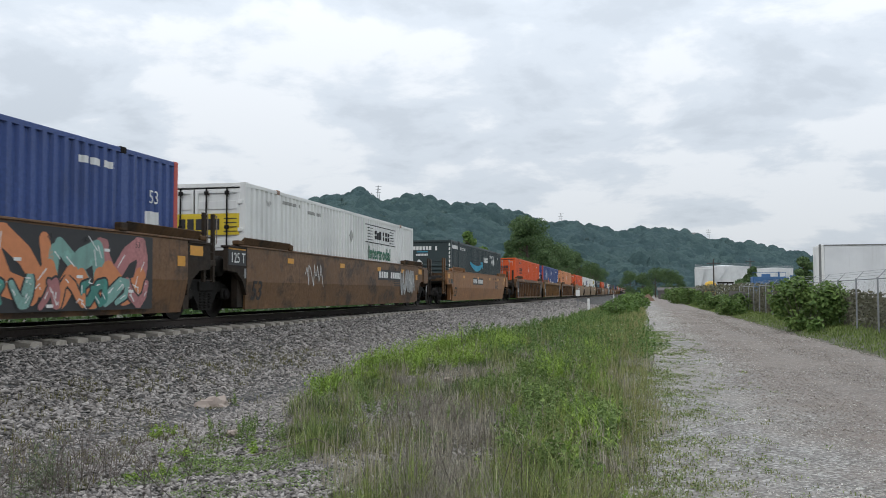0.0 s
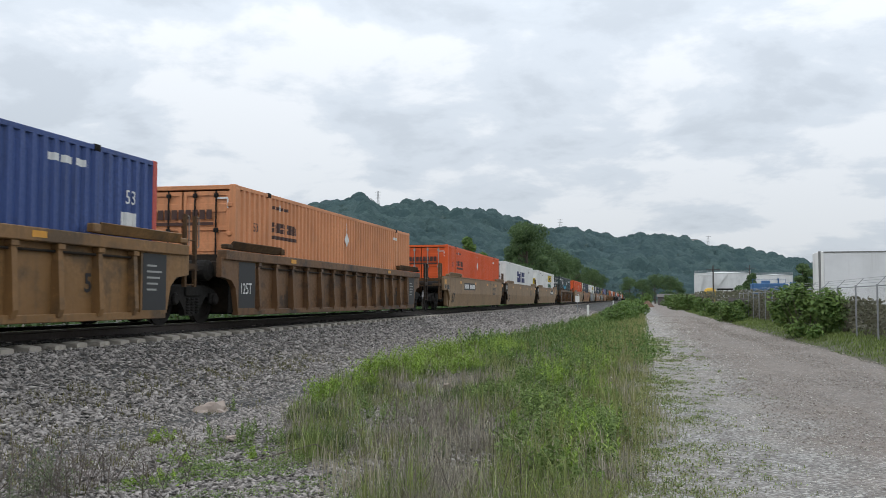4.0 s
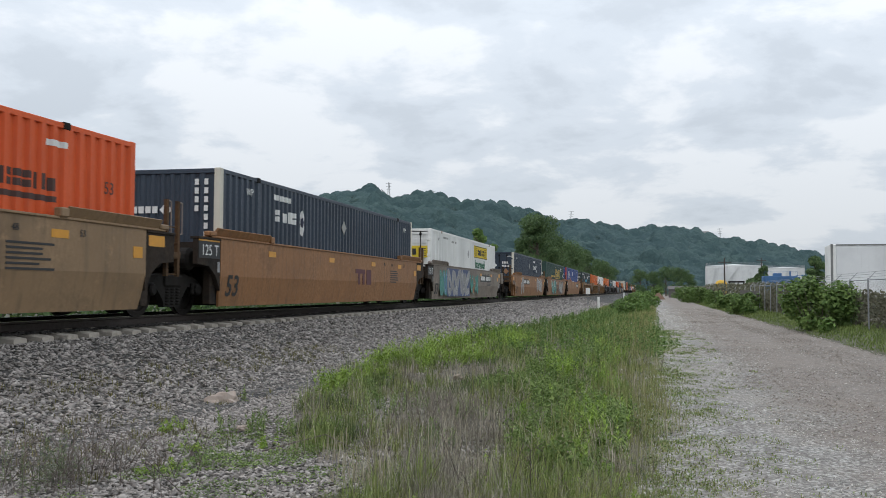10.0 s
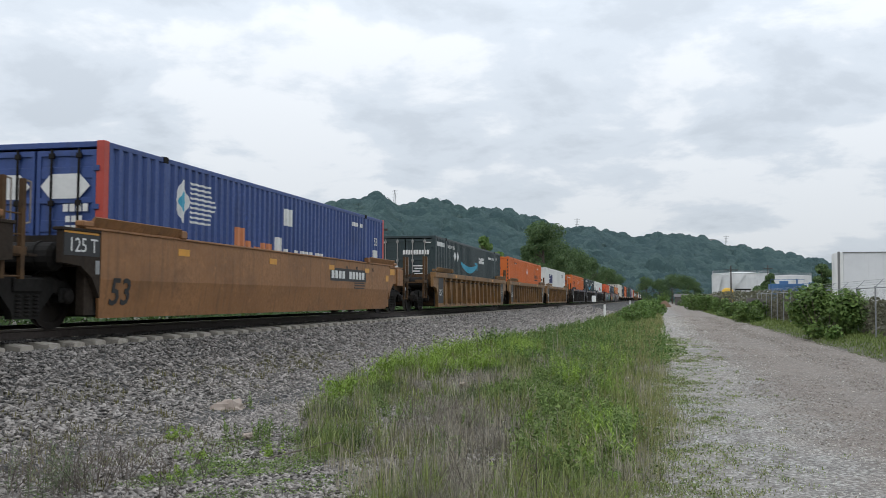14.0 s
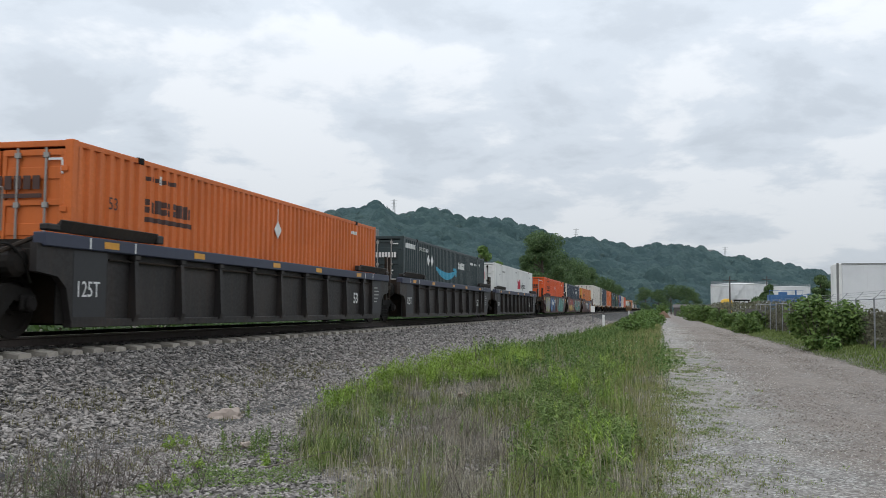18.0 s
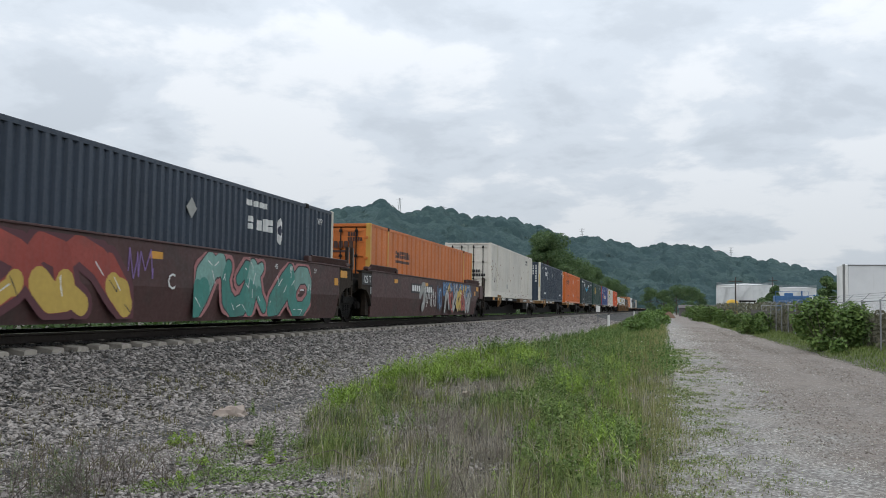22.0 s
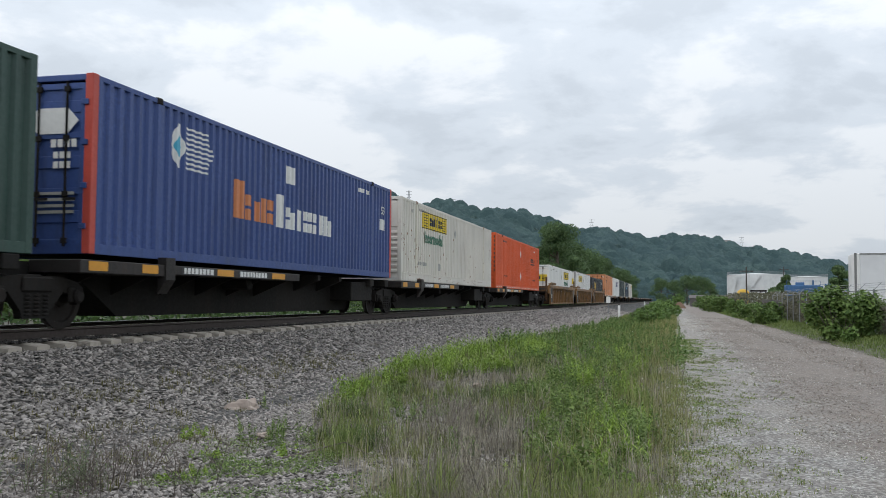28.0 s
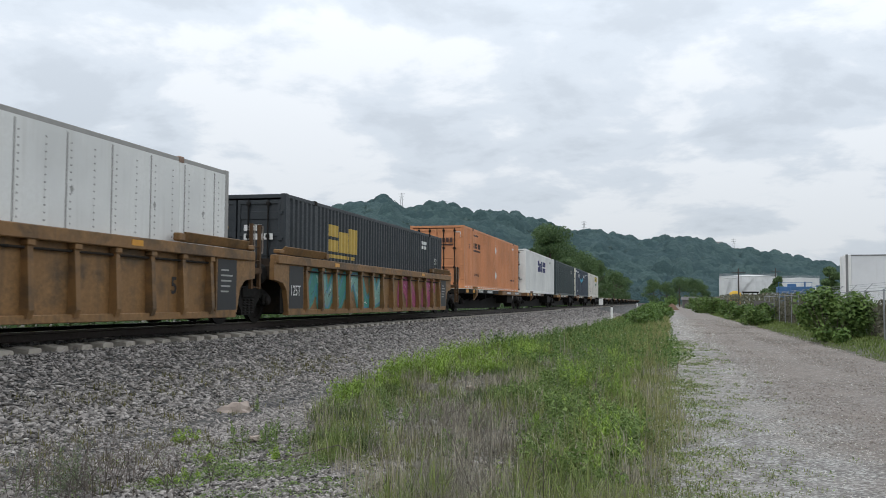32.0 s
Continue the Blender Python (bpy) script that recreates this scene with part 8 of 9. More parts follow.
def build_stones():
    rng = np.random.default_rng(31)
    n = 96000
    y = 5.5 + 115 * rng.uniform(0, 1, n) ** 2.5
    x = rng.uniform(-8.95, -4.6, n)
    z = heights(x, y) + 0.012
    size = rng.uniform(0.02, 0.062, len(x)) * (1 + np.clip((y - 14) / 34, 0, 2.2)) * np.where(x > -6.4, 0.8, 1.05)
    up = x + 0.5 * rng.normal(0, 1, n) < -7.2
    scatter_stones("ballast_stones", "loose angular dark grey ballast stones", x[up], y[up], z[up], size[up], STONE, 32)
    scatter_stones("ballast_stones", "dusty grey ballast stones at the slope's foot", x[~up], y[~up], z[~up], size[~up], PALE_STONE, 34)
    # dark stones round the rail, blackened for the cars' shade; stones between the tie ends
    n = 16000
    y = 4.5 + 75 * rng.uniform(0, 1, n) ** 1.5
    x = rng.uniform(-9.62, -9.12, n)
    scatter_stones("fouled_ballast", "dark ballast stones beside the rail, blackened for train shade", x, y, 0 * x + TIE_TOP + 0.012, rng.uniform(0.025, 0.045, n), SHADE_STONE, 36)
    x = rng.uniform(-9.25, -8.85, n)
    scatter_stones("ballast_stones", "grey ballast stones between the tie ends", x, y, 0 * x + TIE_TOP - 0.12, rng.uniform(0.022, 0.045, n), STONE, 37)
    n = 16000
    y = 5.6 + 7.5 * rng.uniform(0, 1, n) ** 1.2
    x = -5.4 + 3.0 * rng.uniform(0, 1, n)
    scatter_stones("verge_gravel", "slate-grey broken stone at the verge's foot", x, y, heights(x, y) + 0.008, rng.uniform(0.016, 0.046, n), PALE_STONE, 39)
    # gravel that shows between the grass
    n = 17000
    y = 5.0 + 19 * rng.uniform(0, 1, n) ** 1.6
    x = rng.uniform(-4.9, -0.6, n)
    scatter_stones("verge_gravel", "grey gravel showing between the grass", x, y, heights(x, y) + 0.004, rng.uniform(0.014, 0.038, n), PALE_STONE, 35)
    n = 95000
    y = 5.0 + 85 * rng.uniform(0, 1, n) ** 2.3
    x = rng.uniform(-0.1, 5.8, n)
    worn = np.clip((x - 1.3 - 1.2 * np.exp(-((y - 7) / 2.5) ** 2) + 0.5 * np.sin(y * 0.5)) / 0.9, 0, 1)
    keep = rng.uniform(0, 1, n) < np.interp(y, [15, 35, 90], [1, 0.75, 0.3]) * (1 - 0.3 * worn)
    x, y, worn = x[keep], y[keep], worn[keep]
    size = rng.uniform(0.007, 0.022, len(x)) * (1 + np.clip((y - 9) / 24, 0, 2.2)) * (1 - 0.2 * worn)
    brown = rng.uniform(0, 1, len(x)) < 0.12 + 0.66 * worn
    base = np.where(x > -0.1, -0.030, heights(x, y))
    scatter_stones("gravel_chips", "pale gravel chips strewn over the lane", x[~brown], y[~brown], base[~brown], size[~brown], CHIP, 33)
    scatter_stones("gravel_chips", "brownish gravel chips pressed into the wheel tracks", x[brown], y[brown], base[brown] - 0.002, size[brown], BROWN_CHIP, 38)
    bm = bmesh.new()
    bmesh.ops.create_icosphere(bm, subdivisions=3, radius=1.0)
    for q in bm.verts:
        k = 1 + 0.45 * noise.noise(q.co * 1.5) + 0.3 * noise.noise(q.co * 3.4)
        q.co = Vector((q.co.x * 0.235 * k, q.co.y * 0.19 * k, max(-0.05, q.co.z * 0.145 * k)))
    me = bpy.data.meshes.new("boulder")
    bm.to_mesh(me)
    bm.free()
    me.materials.append(paint("pale_pink_limestone", (0.42, 0.35, 0.30), (0.13, 0.09, 0.075), 0.9, 0.3, 0.9, relief=0.9))
    tagged(new("boulder", me), "pale pinkish flat rock lying on the gravel", "rock").matrix_basis = pose(-5.72, 11.75, 0.01, 4, -6, 25)
    for k, (x, y, s) in enumerate(((-0.75, 8.6, 0.4), (-4.35, 9.4, 0.28), (-4.05, 10.6, 0.3), (-3.3, 15.8, 0.4))):
        ob = tagged(new("boulder", me), "small pale stone lying in the verge", "rock", "small pale stones")
        ob.matrix_basis = pose(x, y, 0.04, 10 * k, 0, 60 * k) @ Matrix.Diagonal((s, s, s, 1))


def blades(name, label, x, y, z, tall, wide, material, seed, lean=0.35, droop=0.5):
    """Grass: each blade a bent strip of three triangles."""
    rng = np.random.default_rng(seed)
    n = len(x)
    a = rng.uniform(0, 6.28, n)
    l = np.abs(rng.normal(0, lean, n)) * tall
    dx, dy = np.cos(a), np.sin(a)
    px, py = -dy * wide / 2, dx * wide / 2
    base = np.stack([x, y, z], 1)
    side = np.stack([px, py, 0 * px], 1)
    mid = base + np.stack([dx * l * 0.35, dy * l * 0.35, tall * 0.6], 1)
    tip = base + np.stack([dx * l, dy * l, tall * (1 - droop * (l / (tall + 1e-6)) ** 2 * 0.5)], 1)
    v = np.stack([base - side, base + side, mid - side * 0.75, mid + side * 0.75, tip], 1).reshape(-1, 3)
    t = np.array([(0, 1, 3), (0, 3, 2), (2, 3, 4)])
    f = (t[None] + 5 * np.arange(n)[:, None, None]).reshape(-1, 3)
    tagged(new(name, raw_mesh(name, v, f, material)), label, "grass", kind="stuff")


def patchiness(x, y, s, k):
    return np.array([noise.noise((float(a) * s, float(b) * s * 0.7, k)) for a, b in zip(x, y)])


def verge_left(y):
    """Where the growth begins on the railway side."""
    return np.interp(y, [4, 6.6, 9, 12, 16, 22, 27, 42, 57, 90], [-2.0, -2.4, -3.5, -4.65, -5.4, -5.6, -5.5, -4.7, -3.9, -4.2])


def lane_side(y):
    """Where the thick growth ends on the lane side."""
    return np.interp(y, [5, 8, 13, 19, 27, 60], [-0.1, 0.0, 0.2, 0.05, -0.05, 0.2]) + 0.10 * np.sin(y * 1.3) + 0.06 * np.sin(y * 3.1)


def dry_share(x, y):
    """Where dead grey stalks stand thick: a tongue between the gravel and the green."""
    a = np.exp(-((x + 0.02 + 0.212 * y) / (0.062 * y)) ** 2) * np.interp(y, [5, 6, 13, 17], [1, 1, 1, 0.2])
    b = 0.95 * np.exp(-(((x + 3.5) / 1.0) ** 2 + ((y - 17.2) / 2.4) ** 2))
    c = 0.6 * np.exp(-(((x + 0.55) / 0.7) ** 2 + ((y - 7.4) / 0.7) ** 2))
    e = 0.62 * np.exp(-(((x + 3.6) / 0.8) ** 2 + ((y - 10.6) / 2.0) ** 2))
    d = 0.75 * np.exp(-(((x + 2.0) / 0.7) ** 2 + ((y - 22) / 3.5) ** 2))
    return np.maximum(np.maximum(np.maximum(a, b), np.maximum(c, d)), e)


def bare_share(x, y):
    """Where gravel shows."""
    k = 0 * x
    for cx, cy, rx, ry in ((-3.4, 18.6, 0.55, 1.0), (-2.45, 14.0, 0.45, 0.6), (-3.6, 16.2, 0.7, 0.6), (-1.75, 8.6, 0.35, 0.6), (-3.3, 10.6, 0.35, 0.7), (-2.3, 7.0, 0.5, 0.4), (-3.2, 7.9, 0.5, 0.5), (-1.9, 19.4, 0.4, 0.8)):
        k = np.maximum(k, np.exp(-(((x - cx) / rx) ** 2 + ((y - cy) / ry) ** 2)))
    return k


def lush_share(x, y):
    """Where broad-leaved weeds crowd."""
    mid = np.interp(y, [7, 8.5, 11, 13, 17, 24], [-0.6, -0.62, -0.8, -1.2, -1.3, -1.6])
    return np.exp(-((x - mid) / np.interp(y, [7, 10, 20], [0.45, 0.75, 1.0])) ** 2) * np.interp(y, [6.5, 7.8, 20, 30], [0.2, 1, 1, 0.5])


def over_verge(rng, n, y0, y1, p):
    y = y0 + (y1 - y0) * rng.uniform(0, 1, n) ** p
    left, right = verge_left(y), lane_side(y)
    return left + (right - left) * rng.uniform(-0.01, 1.02, n), y


def spread_out(rng, v, m, r):
    return np.repeat(v, m) + rng.normal(0, 1, len(v) * m) * np.repeat(r, m)


def build_grass():
    rng = np.random.default_rng(51)
    # green tussocks: upright fine blades of one height to a tussock
    n = 12500
    cx, cy = over_verge(rng, n, 5.2, 95, 1.75)
    g = patchiness(cx, cy, 0.7, 2.0) + 0.8 * patchiness(cx, cy, 1.9, 6.0)
    dry, bare = dry_share(cx, cy), bare_share(cx, cy)
    ok = g + 0.30 - 0.45 * dry - 1.3 * bare > rng.uniform(-0.35, 0.5, n)
    cx, cy, g, dry = cx[ok], cy[ok], g[ok], dry[ok]
    n = len(cx)
    tuft = (0.05 + np.minimum(rng.gamma(2.4, 0.060, n), 0.34)) * np.clip(0.95 + 0.9 * g, 0.35, 1.7) * np.interp(cx - verge_left(cy), [0, 0.5, 1.5], [0.8, 1.0, 1.0]) * np.interp(lane_side(cy) - cx, [0.0, 0.7], [0.40, 1.0])
    m = 17
    rad = np.interp(cy, [5, 15, 40, 90], [0.028, 0.045, 0.10, 0.2])
    x, y = spread_out(rng, cx, m, rad), spread_out(rng, cy, m, rad)
    tall = np.repeat(tuft, m) * rng.uniform(0.35, 1.2, n * m)
    wide = np.interp(y, [5, 15, 40, 90], [0.0055, 0.009, 0.020, 0.04])
    kind = np.repeat(g + 0.45 * rng.normal(0, 1, n) - 0.5 * dry - 0.35 * (cx > lane_side(cy) - 1.0), m)
    green, olive = kind > 0.0, kind <= 0.0
    blades("green_grass", "lush green grass tufts on the verge", x[green], y[green], heights(x[green], y[green]) - 0.02, tall[green], wide[green], GRASS, 52, 0.75, 1.0)
    blades("olive_grass", "olive green seeding grass tufts on the verge", x[olive], y[olive], heights(x[olive], y[olive]) - 0.02, tall[olive] * 1.05, wide[olive] * 0.8, OLIVE, 58, 0.7, 0.9)
    # dark rounded tussocks among the dry growth
    spots = [(-2.53, 13.3), (-2.75, 14.5), (-2.35, 14.6), (-1.9, 19.3), (-2.1, 15.3), (-3.0, 13.6), (-3.6, 9.6), (-3.2, 9.2), (-1.2, 9.5), (-2.6, 17.8), (-3.9, 11.2), (-2.9, 21.0)]
    spots += [(float(a), float(b)) for a, b in zip(rng.uniform(-4.4, -1.0, 16), rng.uniform(9, 24, 16))]
    cx, cy = np.array([p[0] for p in spots]), np.array([p[1] for p in spots])
    m = 230
    x, y = spread_out(rng, cx, m, 0 * cx + 0.11), spread_out(rng, cy, m, 0 * cx + 0.11)
    blades("tussock_grass", "dark green rounded grass tussocks", x, y, heights(x, y) - 0.02, np.repeat(rng.uniform(0.2, 0.34, len(cx)), m) * rng.uniform(0.5, 1.1, len(x)), 0.008 + 0 * x, DEEP_GRASS, 62, 0.9, 1.2)
    # fine seeding grass, tall and hazy, thickest along the lane
    n = 30000
    x, y = over_verge(rng, n, 8, 95, 1.5)
    near = np.exp(-((lane_side(y) - 0.45 - x) / 0.75) ** 2)
    keep = patchiness(x, y, 0.5, 12.0) + 1.1 * near * np.interp(y, [8, 12], [0.4, 1]) - 0.5 * dry_share(x, y) > rng.uniform(0.15, 1.1, n)
    x, y = x[keep], y[keep]
    blades("seeding_grass", "tall pale seeding grass on the verge", x, y, heights(x, y), rng.uniform(0.18, 0.48, len(x)), np.interp(y, [5, 15, 40, 90], [0.0035, 0.005, 0.011, 0.026]), TALL_GRASS, 53, 0.35, 0.5)
    # dead grey stalks, upright and branched at the top
    cx, cy = over_verge(rng, 24000, 5.4, 28, 1.35)
    ok = dry_share(cx, cy) * 0.72 + 0.8 * patchiness(cx, cy, 1.6, 17.0) + 0.6 * patchiness(cx, cy, 4.0, 19.0) - 0.8 * bare_share(cx, cy) > rng.uniform(0.2, 1.25, len(cx))
    cx, cy = cx[ok], cy[ok]
    m = 5
    h = np.repeat(0.07 + rng.gamma(3.0, 0.042, len(cx)), m) * rng.uniform(0.5, 1.15, len(cx) * m)
    x, y = spread_out(rng, cx, m, 0 * cx + 0.06), spread_out(rng, cy, m, 0 * cx + 0.06)
    w = np.interp(y, [5, 12, 24], [0.0035, 0.006, 0.011]) * rng.uniform(0.7, 1.4, len(x))
    blades("dry_stalks", "dead grey-brown weed stalks among the green", x, y, heights(x, y), h, w, STRAW, 54, 0.42, 0.3)
    pick = np.repeat(np.arange(len(x)), 2)[rng.uniform(0, 1, 2 * len(x)) < 0.8]
    u = rng.uniform(0.4, 0.8, len(pick))
    blades("dry_twigs", "fine dead side twigs on the grey stalks", x[pick] + rng.normal(0, 0.012, len(pick)), y[pick] + rng.normal(0, 0.012, len(pick)), heights(x[pick], y[pick]) + h[pick] * u * 0.9, h[pick] * rng.uniform(0.2, 0.5, len(pick)), w[pick] * 0.8, STRAW, 61, 0.9, 0.4)
    # fallen stalks
    n = 2600
    x, y = over_verge(rng, n, 5.6, 22, 1.4)
    keep = dry_share(x, y) > rng.uniform(0.1, 0.9, n)
    x, y = x[keep], y[keep]
    blades("fallen_stalks", "pale fallen stalks lying in the verge", x, y, heights(x, y), rng.uniform(0.05, 0.12, len(x)), 0.006 + 0 * x, PALE_STRAW, 63, 2.6, 0.3)
    # bleached stems in a few sheaves
    cx, cy = np.array([-0.80, -0.92, -0.26, -0.42, -1.35, -1.9, -3.3, -0.1]), np.array([7.9, 8.3, 7.95, 8.4, 9.2, 12.5, 8.3, 8.9])
    ax, ay = over_verge(rng, 60, 7, 20, 1.2)
    cx, cy = np.concatenate([cx, ax]), np.concatenate([cy, ay])
    m = 26
    x, y = spread_out(rng, cx, m, 0 * cx + 0.09), spread_out(rng, cy, m, 0 * cx + 0.07)
    blades("straw_stems", "bleached straw stems standing in the grass", x, y, heights(x, y), rng.uniform(0.14, 0.46, len(x)), rng.uniform(0.005, 0.009, len(x)), PALE_STRAW, 59, 0.5, 0.2)
    # creeping growth that reaches out into the lane
    n = 7000
    cx, cy = lane_side(8.0) + np.abs(rng.normal(0, 0.75, n)), 4.8 + 34 * rng.uniform(0, 1, n) ** 1.6
    lump = patchiness(cx, cy * 1.6, 1.0, 31.0) + 0.6 * patchiness(cx, cy * 1.4, 3.1, 33.0)
    ok = lump + 0.5 * rng.normal(0, 1, n) > -0.02 + 0.36 * cx
    cx, cy = cx[ok], cy[ok]
    m = 9
    x, y = spread_out(rng, cx, m, 0 * cx + 0.05), spread_out(rng, cy, m, 0 * cx + 0.07)
    base = np.where(x > -0.1, -0.03, heights(x, y))
    blades("lane_edge_grass", "sparse short grass tufts at the lane's edge", x, y, base, rng.uniform(0.012, 0.045, len(x)), np.interp(y, [5, 15, 40], [0.007, 0.011, 0.02]), OLIVE, 55, 1.2, 0.9)
    v, f = leaf_quads(np.stack([x, y, base + rng.uniform(0.004, 0.03, len(x))], 1), np.tile([0, 0, 1.0], (len(x), 1)), np.interp(y, [5, 15, 40], [0.009, 0.014, 0.03]), rng, 0.4)
    tagged(new("lane_clover", raw_mesh("lane_clover", v, f, WEED)), "flat creeping leaves on the lane's gravel edge", "ground cover", kind="stuff")
    # verge round and behind the standpoint
    n = 2600
    cx, cy = rng.uniform(-5.0, 0.3, n), rng.uniform(-14, 5.2, n)
    ok = patchiness(cx, cy, 0.6, 2.0) > -0.15
    cx, cy = cx[ok], cy[ok]
    m = 16
    x, y = spread_out(rng, cx, m, 0 * cx + 0.06), spread_out(rng, cy, m, 0 * cx + 0.06)
    blades("green_grass", "green grass tufts near the standpoint", x, y, heights(x, y) - 0.02, rng.uniform(0.04, 0.22, len(x)), 0.008 + 0 * x, GRASS, 60, 1.0, 1.0)
    # far verge before the fence
    n = 40000
    y = 22 + 110 * rng.uniform(0, 1, n) ** 1.6
    x = 5.85 + 3.5 * rng.uniform(0, 1, n) + 0.12 * np.sin(y)
    blades("fence_side_grass", "green grass before the fence", x, y, heights(x, y) - 0.02, rng.uniform(0.04, 0.15, n) * np.interp(x, [5.8, 7.2], [0.5, 1.3]), np.interp(y, [20, 60, 130], [0.018, 0.035, 0.06]), LAWN, 56, 0.8)
    # sparse growth on the stones
    cx = np.concatenate([rng.uniform(-7.6, -4.9, 110), rng.normal(-7.2, 0.3, 110), rng.uniform(-6.6, -4.2, 60)])
    cy = np.concatenate([7 + 40 * rng.uniform(0, 1, 110) ** 1.6, rng.uniform(9, 20, 110), rng.uniform(6.4, 10, 60)])
    m = 16
    x, y = spread_out(rng, cx, m, 0 * cx + 0.06), spread_out(rng, cy, m, 0 * cx + 0.06)
    blades("ballast_weeds", "sparse yellow-green tufts on the ballast", x, y, heights(x, y), rng.uniform(0.03, 0.12, len(x)), 0.008 + 0 * x, MOSSY, 57, 0.8)


def weed_plants(name, label, spots, tall, material, seed, leaves=26, leaf=0.035, slim=0.33, rise=0.6, girth=1.5):
    """Upright leafy weeds: leaves set round a stem; rise turns the leaves up along it."""
    rng = np.random.default_rng(seed)
    pts, nor, siz = [], [], []
    for (x, y), t in zip(spots, tall):
        k = rng.uniform(0.08, 1.0, leaves)
        a = rng.uniform(0, 6.28, leaves)
        r = leaf * girth * (1.25 - k)
        lx, ly = rng.normal(0, 0.1, 2) * t
        pts.append(np.stack([x + lx * k + r * np.cos(a), y + ly * k + r * np.sin(a), profile_z(x, y) + t * k], 1))
        nor.append(np.stack([np.cos(a) * 0.5, np.sin(a) * 0.5, rise + 0 * a], 1))
        siz.append(np.full(leaves, leaf) * (1.3 - 0.6 * k))
    p, n, s = np.concatenate(pts), np.concatenate(nor), np.concatenate(siz)
    v, f = leaf_quads(p, n, s, rng, 0.35, slim)
    tagged(new(name, raw_mesh(name, v, f, material)), label, "weeds", kind="stuff")


def spear_weeds(name, label, spots, tall, material, seed, leaves=34, leaf=0.085):
    """Goldenrod-like stems: long narrow leaves that point up and out, shorter towards the tip."""
    rng = np.random.default_rng(seed)
    n = len(spots)
    p = np.repeat(np.array(spots), leaves, 0)
    t = np.repeat(np.asarray(tall), leaves)
    k = rng.uniform(0.06, 1.0, n * leaves)
    a = rng.uniform(0, 6.28, n * leaves)
    bend = np.repeat(rng.normal(0, 0.12, (n, 2)), leaves, 0) * (t * k * k)[:, None]
    root = np.stack([p[:, 0] + bend[:, 0], p[:, 1] + bend[:, 1], heights(p[:, 0], p[:, 1]) + t * k], 1)
    long = leaf * rng.uniform(0.7, 1.2, n * leaves) * (1.15 - 0.65 * k)
    up = 0.35 + 0.75 * k + rng.normal(0, 0.2, n * leaves)
    d = np.stack([np.cos(a), np.sin(a), up], 1)
    d /= np.linalg.norm(d, axis=1)[:, None]
    side = np.stack([-np.sin(a), np.cos(a), 0 * a], 1) * (long * 0.13)[:, None]
    mid = root + d * (long * 0.5)[:, None]
    tip = root + d * long[:, None] - np.array([0, 0, 0.25]) * (long * (1 - k))[:, None]
    v = np.stack([root, mid - side, tip, mid + side], 1).reshape(-1, 3)
    tagged(new(name, raw_mesh(name, v, np.arange(len(v)).reshape(-1, 4), material)), label, "weeds", kind="stuff")
    x, y = np.array([q[0] for q in spots]), np.array([q[1] for q in spots])
    blades(name + "_stems", "thin green stems of the upright weeds", x, y, heights(x, y), np.asarray(tall) * 0.95, 0.006 + 0 * x, material, seed + 500, 0.1, 0.1)


def bunches(rng, n, place, stems, spread):
    """Spots for plants that stand in bunches."""
    out = []
    for i in range(n):
        x, y = place()
        for k in range(rng.integers(stems[0], stems[1])):
            out.append((float(x + rng.normal(0, spread)), float(y + rng.normal(0, spread))))
    return out


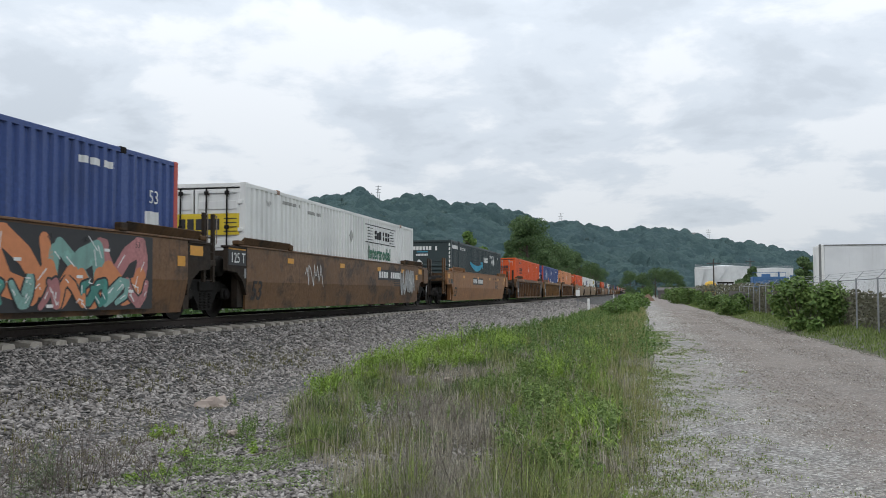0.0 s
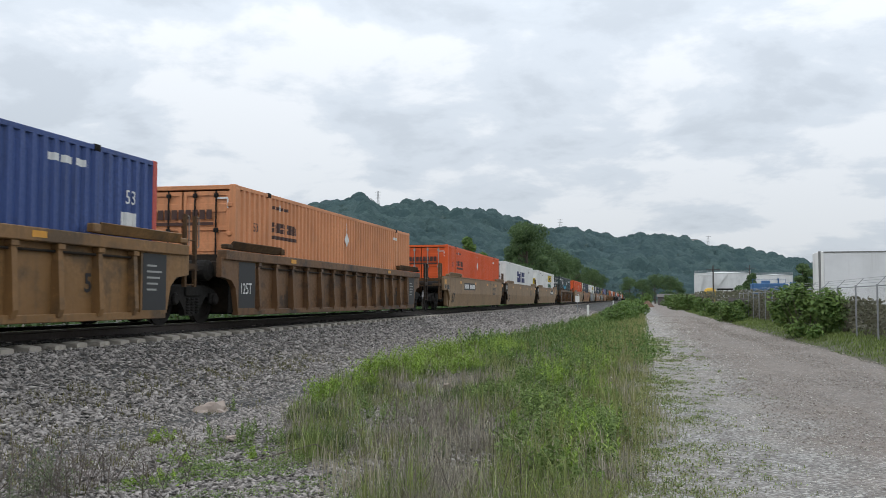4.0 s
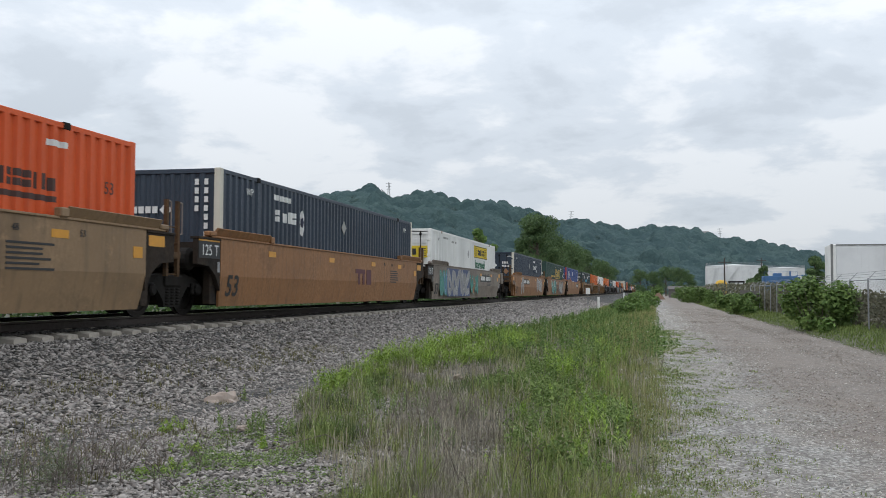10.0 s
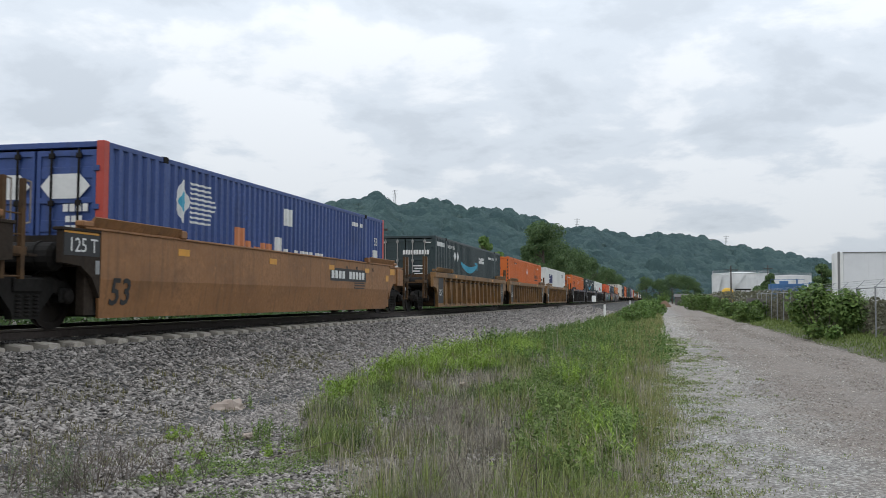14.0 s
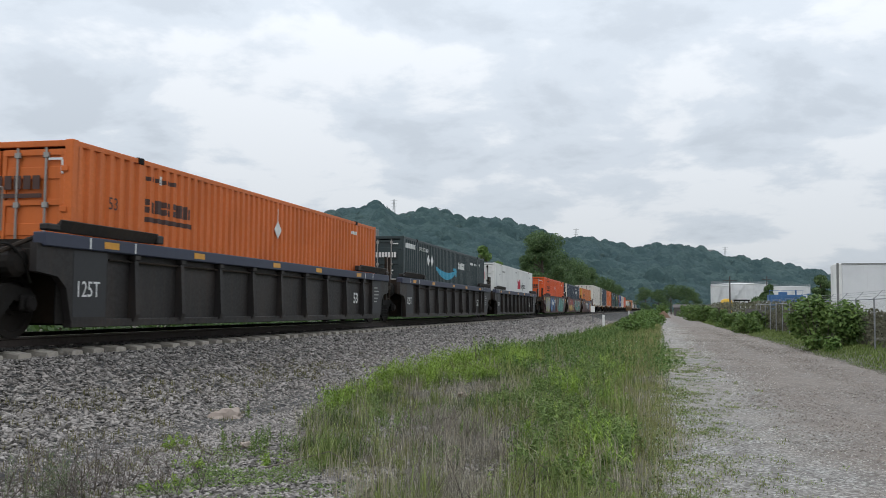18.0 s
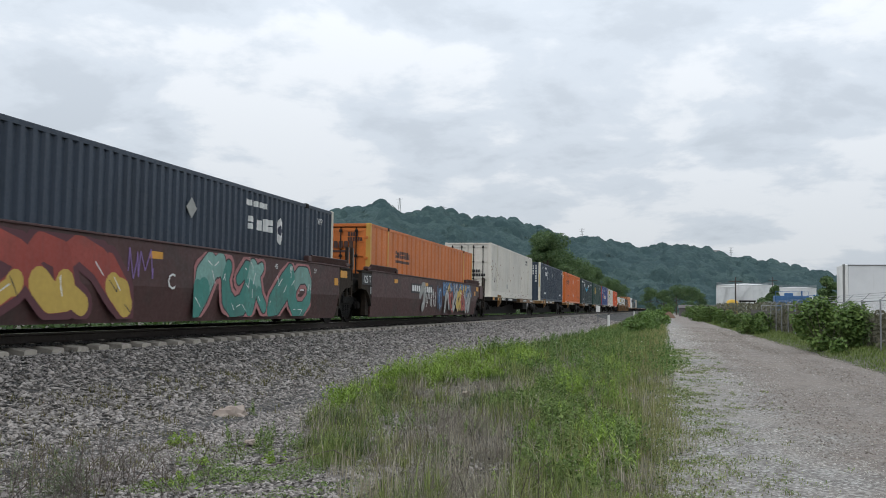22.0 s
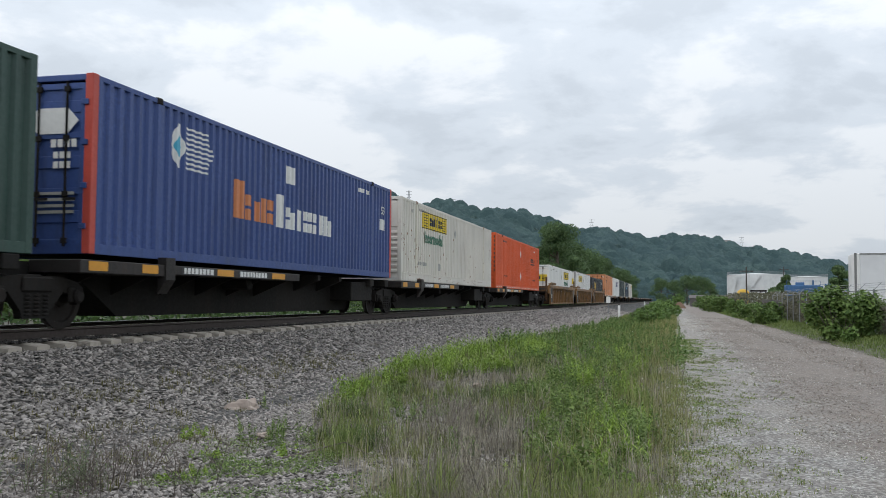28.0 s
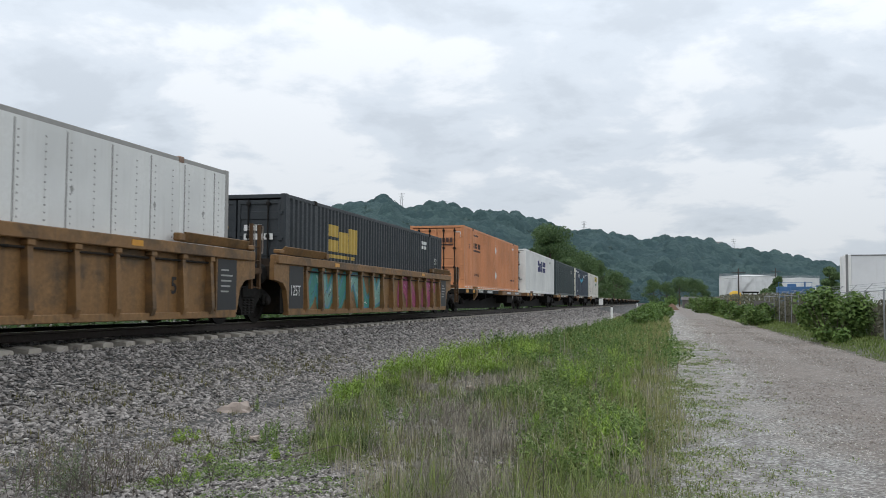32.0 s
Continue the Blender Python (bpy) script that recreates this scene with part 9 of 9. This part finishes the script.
def build_weeds():
    rng = np.random.default_rng(71)

    def stand(count, place, stems, spread, low, high):
        """Bunches whose stems agree in height."""
        spots, tall = [], []
        for i in range(count):
            q = bunches(rng, 1, place, stems, spread)
            h = rng.uniform(low, high)
            spots += q
            tall += [h * rng.uniform(0.65, 1.1) for z in q]
        return spots, tall

    def edge():
        y = 10.5 + 8.2 * rng.uniform() ** 0.7
        return verge_left(y) + 0.12 + abs(rng.normal(0, 0.42)), y
    s, t = stand(24, edge, (3, 9), 0.08, 0.18, 0.48)
    spear_weeds("edge_weeds", "bright green upright weeds along the ballast edge", s, t, FRESH_WEED, 72, 34, 0.105)

    def thick():
        y = 17.5 + 11 * rng.uniform()
        return verge_left(y) + rng.uniform(0.0, 1.9) * np.interp(y, [17, 20], [0.7, 1.2]), y
    s, t = stand(75, thick, (8, 17), 0.12, 0.24, 0.60)
    spear_weeds("edge_weeds", "bright yellow-green upright weeds in a thick stand", s, t, FRESH_WEED, 76, 26, 0.10)

    def farther():
        y = 28 + 34 * rng.uniform() ** 1.2
        return verge_left(y) + rng.uniform(0.0, 2.0), y
    s, t = stand(110, farther, (8, 14), 0.22, 0.2, 0.6)
    spear_weeds("edge_weeds", "green upright weeds farther along the ballast", s, t, BUSH, 81, 16, 0.17)

    def lush():
        while True:
            y = 7.6 + 17 * rng.uniform() ** 1.25
            x = rng.uniform(-2.6, lane_side(y) - 0.25)
            if lush_share(np.array([x]), np.array([y]))[0] + 0.7 * noise.noise((x * 1.1, y * 0.8, 8.0)) > 0.35 + 0.5 * rng.uniform():
                return x, y
    s, t = stand(105, lush, (8, 17), 0.085, 0.08, 0.50)
    weed_plants("verge_weeds", "dense green leafy weeds in the grass", s, t, WEED, 73, 40, 0.030, 0.42)
    s, t = stand(50, lush, (5, 11), 0.075, 0.22, 0.55)
    spear_weeds("verge_weeds", "upright narrow-leaved weeds in the grass", s, t, FRESH_WEED, 82, 34, 0.085)
    spots = bunches(rng, 22, lambda: (rng.uniform(-1.5, 0.1), rng.uniform(5.6, 8.2)), (4, 9), 0.08)
    weed_plants("verge_weeds", "low fresh green weeds near the lane", spots, rng.uniform(0.06, 0.2, len(spots)), FRESH_WEED, 78, 26, 0.020)
    s, t = stand(46, lambda: (rng.uniform(-4.6, -2.0), rng.uniform(9.0, 14.5)), (4, 9), 0.09, 0.10, 0.34)
    spear_weeds("verge_weeds", "green weed clumps among dry stalks", s, t, WEED, 79, 26, 0.065)
    spots = [(-4.5, 9.2), (-4.48, 9.12), (-4.42, 9.22), (-5.5, 11.9), (-5.46, 11.84), (-5.9, 12.2)]
    spear_weeds("gravel_weeds", "single upright green weeds growing in the gravel", spots, [0.3, 0.26, 0.2, 0.24, 0.18, 0.16], WEED, 83, 40, 0.07)
    spots = bunches(rng, 1, lambda: (-5.14, 9.3), (16, 17), 0.085) + bunches(rng, 1, lambda: (-4.35, 8.2), (9, 10), 0.08) + bunches(rng, 1, lambda: (-4.1, 7.15), (8, 9), 0.09) + bunches(rng, 1, lambda: (-3.75, 8.55), (8, 9), 0.07)
    weed_plants("gravel_weeds", "low green weeds growing in the gravel", spots, rng.uniform(0.05, 0.16, len(spots)), FRESH_WEED, 74, 34, 0.020)
    spots = bunches(rng, 330, lambda: (rng.uniform(-3.6, 0.2), 22 + 60 * rng.uniform() ** 1.4), (3, 8), 0.2)
    weed_plants("verge_weeds", "mixed leafy weeds farther along the verge", spots, rng.uniform(0.1, 0.46, len(spots)), BUSH, 80, 24, 0.05)
    # small white and yellow flower heads
    x, y = over_verge(rng, 34, 9, 40, 1.0)
    v, f = leaf_quads(np.stack([x, y, heights(x, y) + rng.uniform(0.18, 0.42, len(x))], 1), np.tile([0.0, -0.5, 0.8], (len(x), 1)), np.interp(y, [7, 40], [0.007, 0.026]), rng, 0.3, 0.9)
    tagged(new("flower_heads", raw_mesh("flower_heads", v, f, PETAL)), "small pale flower heads among the grass", "flowers", kind="stuff")
    # leaf litter and low leaves that cover the soil
    n = 30000
    x, y = over_verge(rng, n, 5.4, 34, 1.5)
    ok = patchiness(x, y, 1.1, 41.0) + 0.6 * patchiness(x, y, 3.3, 43.0) + 0.15 - bare_share(x, y) - 0.5 * dry_share(x, y) > 0
    x, y = x[ok], y[ok]
    v, f = leaf_quads(np.stack([x, y, heights(x, y) + rng.uniform(0.0, 0.07, len(x))], 1), np.tile([0, 0, 1.0], (len(x), 1)), np.interp(y, [5, 15, 34], [0.013, 0.02, 0.04]), rng, 0.5)
    tagged(new("ground_cover", raw_mesh("ground_cover", v, f, DEEP_GRASS)), "low dark leaves covering the verge's soil", "ground cover", kind="stuff")
    # low ground cover in mats
    n = 17000
    x, y = rng.normal(-3.6, 0.6, n), rng.normal(7.8, 0.9, n)
    lump = patchiness(x, y, 1.7, 21.0) + 0.5 * patchiness(x, y, 5.0, 23.0)
    ok = (lump > 0.0) & (x < verge_left(y) + 0.5)
    x, y, lump = x[ok], y[ok], lump[ok]
    v, f = leaf_quads(np.stack([x, y, heights(x, y) + 0.012 + np.clip(lump, 0, 0.4) * rng.uniform(0.0, 0.22, len(x))], 1), np.tile([0, 0, 1.0], (len(x), 1)), 0.012, rng, 0.5)
    tagged(new("ground_cover", raw_mesh("ground_cover", v, f, WEED)), "low clover-like ground cover over gravel", "ground cover", kind="stuff")
    # dead twiggy stems, nearest on the railway side
    g = Geo()
    r = random.Random(4)
    for i in range(150):
        if i < 95:
            x, y = r.gauss(-4.55, 0.55), r.gauss(6.75, 0.5)
            h = r.uniform(0.12, 0.42)
        else:     # among the dry grass
            y = r.uniform(6.2, 12)
            x = -0.16 - 0.212 * y + r.gauss(0, 0.4)
            h = r.uniform(0.2, 0.5)
        top = (x + r.gauss(0.03, 0.14), y + r.gauss(0, 0.12), h)
        z = profile_z(x, y)
        g.rod((x, y, z - 0.02), top, 0.0035, 4, 0.002)
        for k in range(6):
            u = r.uniform(0.3, 0.95)
            p = tuple(a + (b - a) * u for a, b in zip((x, y, z), top))
            g.rod(p, (p[0] + r.gauss(0, 0.08), p[1] + r.gauss(0, 0.08), p[2] + r.uniform(0.03, 0.12)), 0.002, 3, 0.001)
    # two long bleached sticks
    g.rod((-3.62, 8.25, 0.02), (-3.12, 8.62, 0.14), 0.009, 6, 0.006)
    g.rod((-3.12, 8.62, 0.14), (-2.75, 8.4, 0.05), 0.006, 6, 0.003)
    me = g.mesh("dead_weeds")
    me.materials.append(DEAD)
    tagged(new("dead_weeds", me), "dead brown branching weed stems", "weeds", kind="stuff")
    s, t = stand(7, lambda: (rng.normal(-4.75, 0.3), rng.normal(6.55, 0.35)), (4, 8), 0.08, 0.2, 0.5)
    spear_weeds("grey_weeds", "pale grey-green upright weeds by the gravel", s, t, SAGE, 75, 26, 0.06)


build_stones()
build_grass()
build_weeds()


# ---- pieces of the track ----
build_ties()


def motions():
    """The whole train rolls past at a steady speed."""
    for ob, s, lift in MOVERS:
        walk(ob, [(t, on_track(s - SPEED * t, lift)) for t in (0.0, 16.0, 32.0)])


motions()
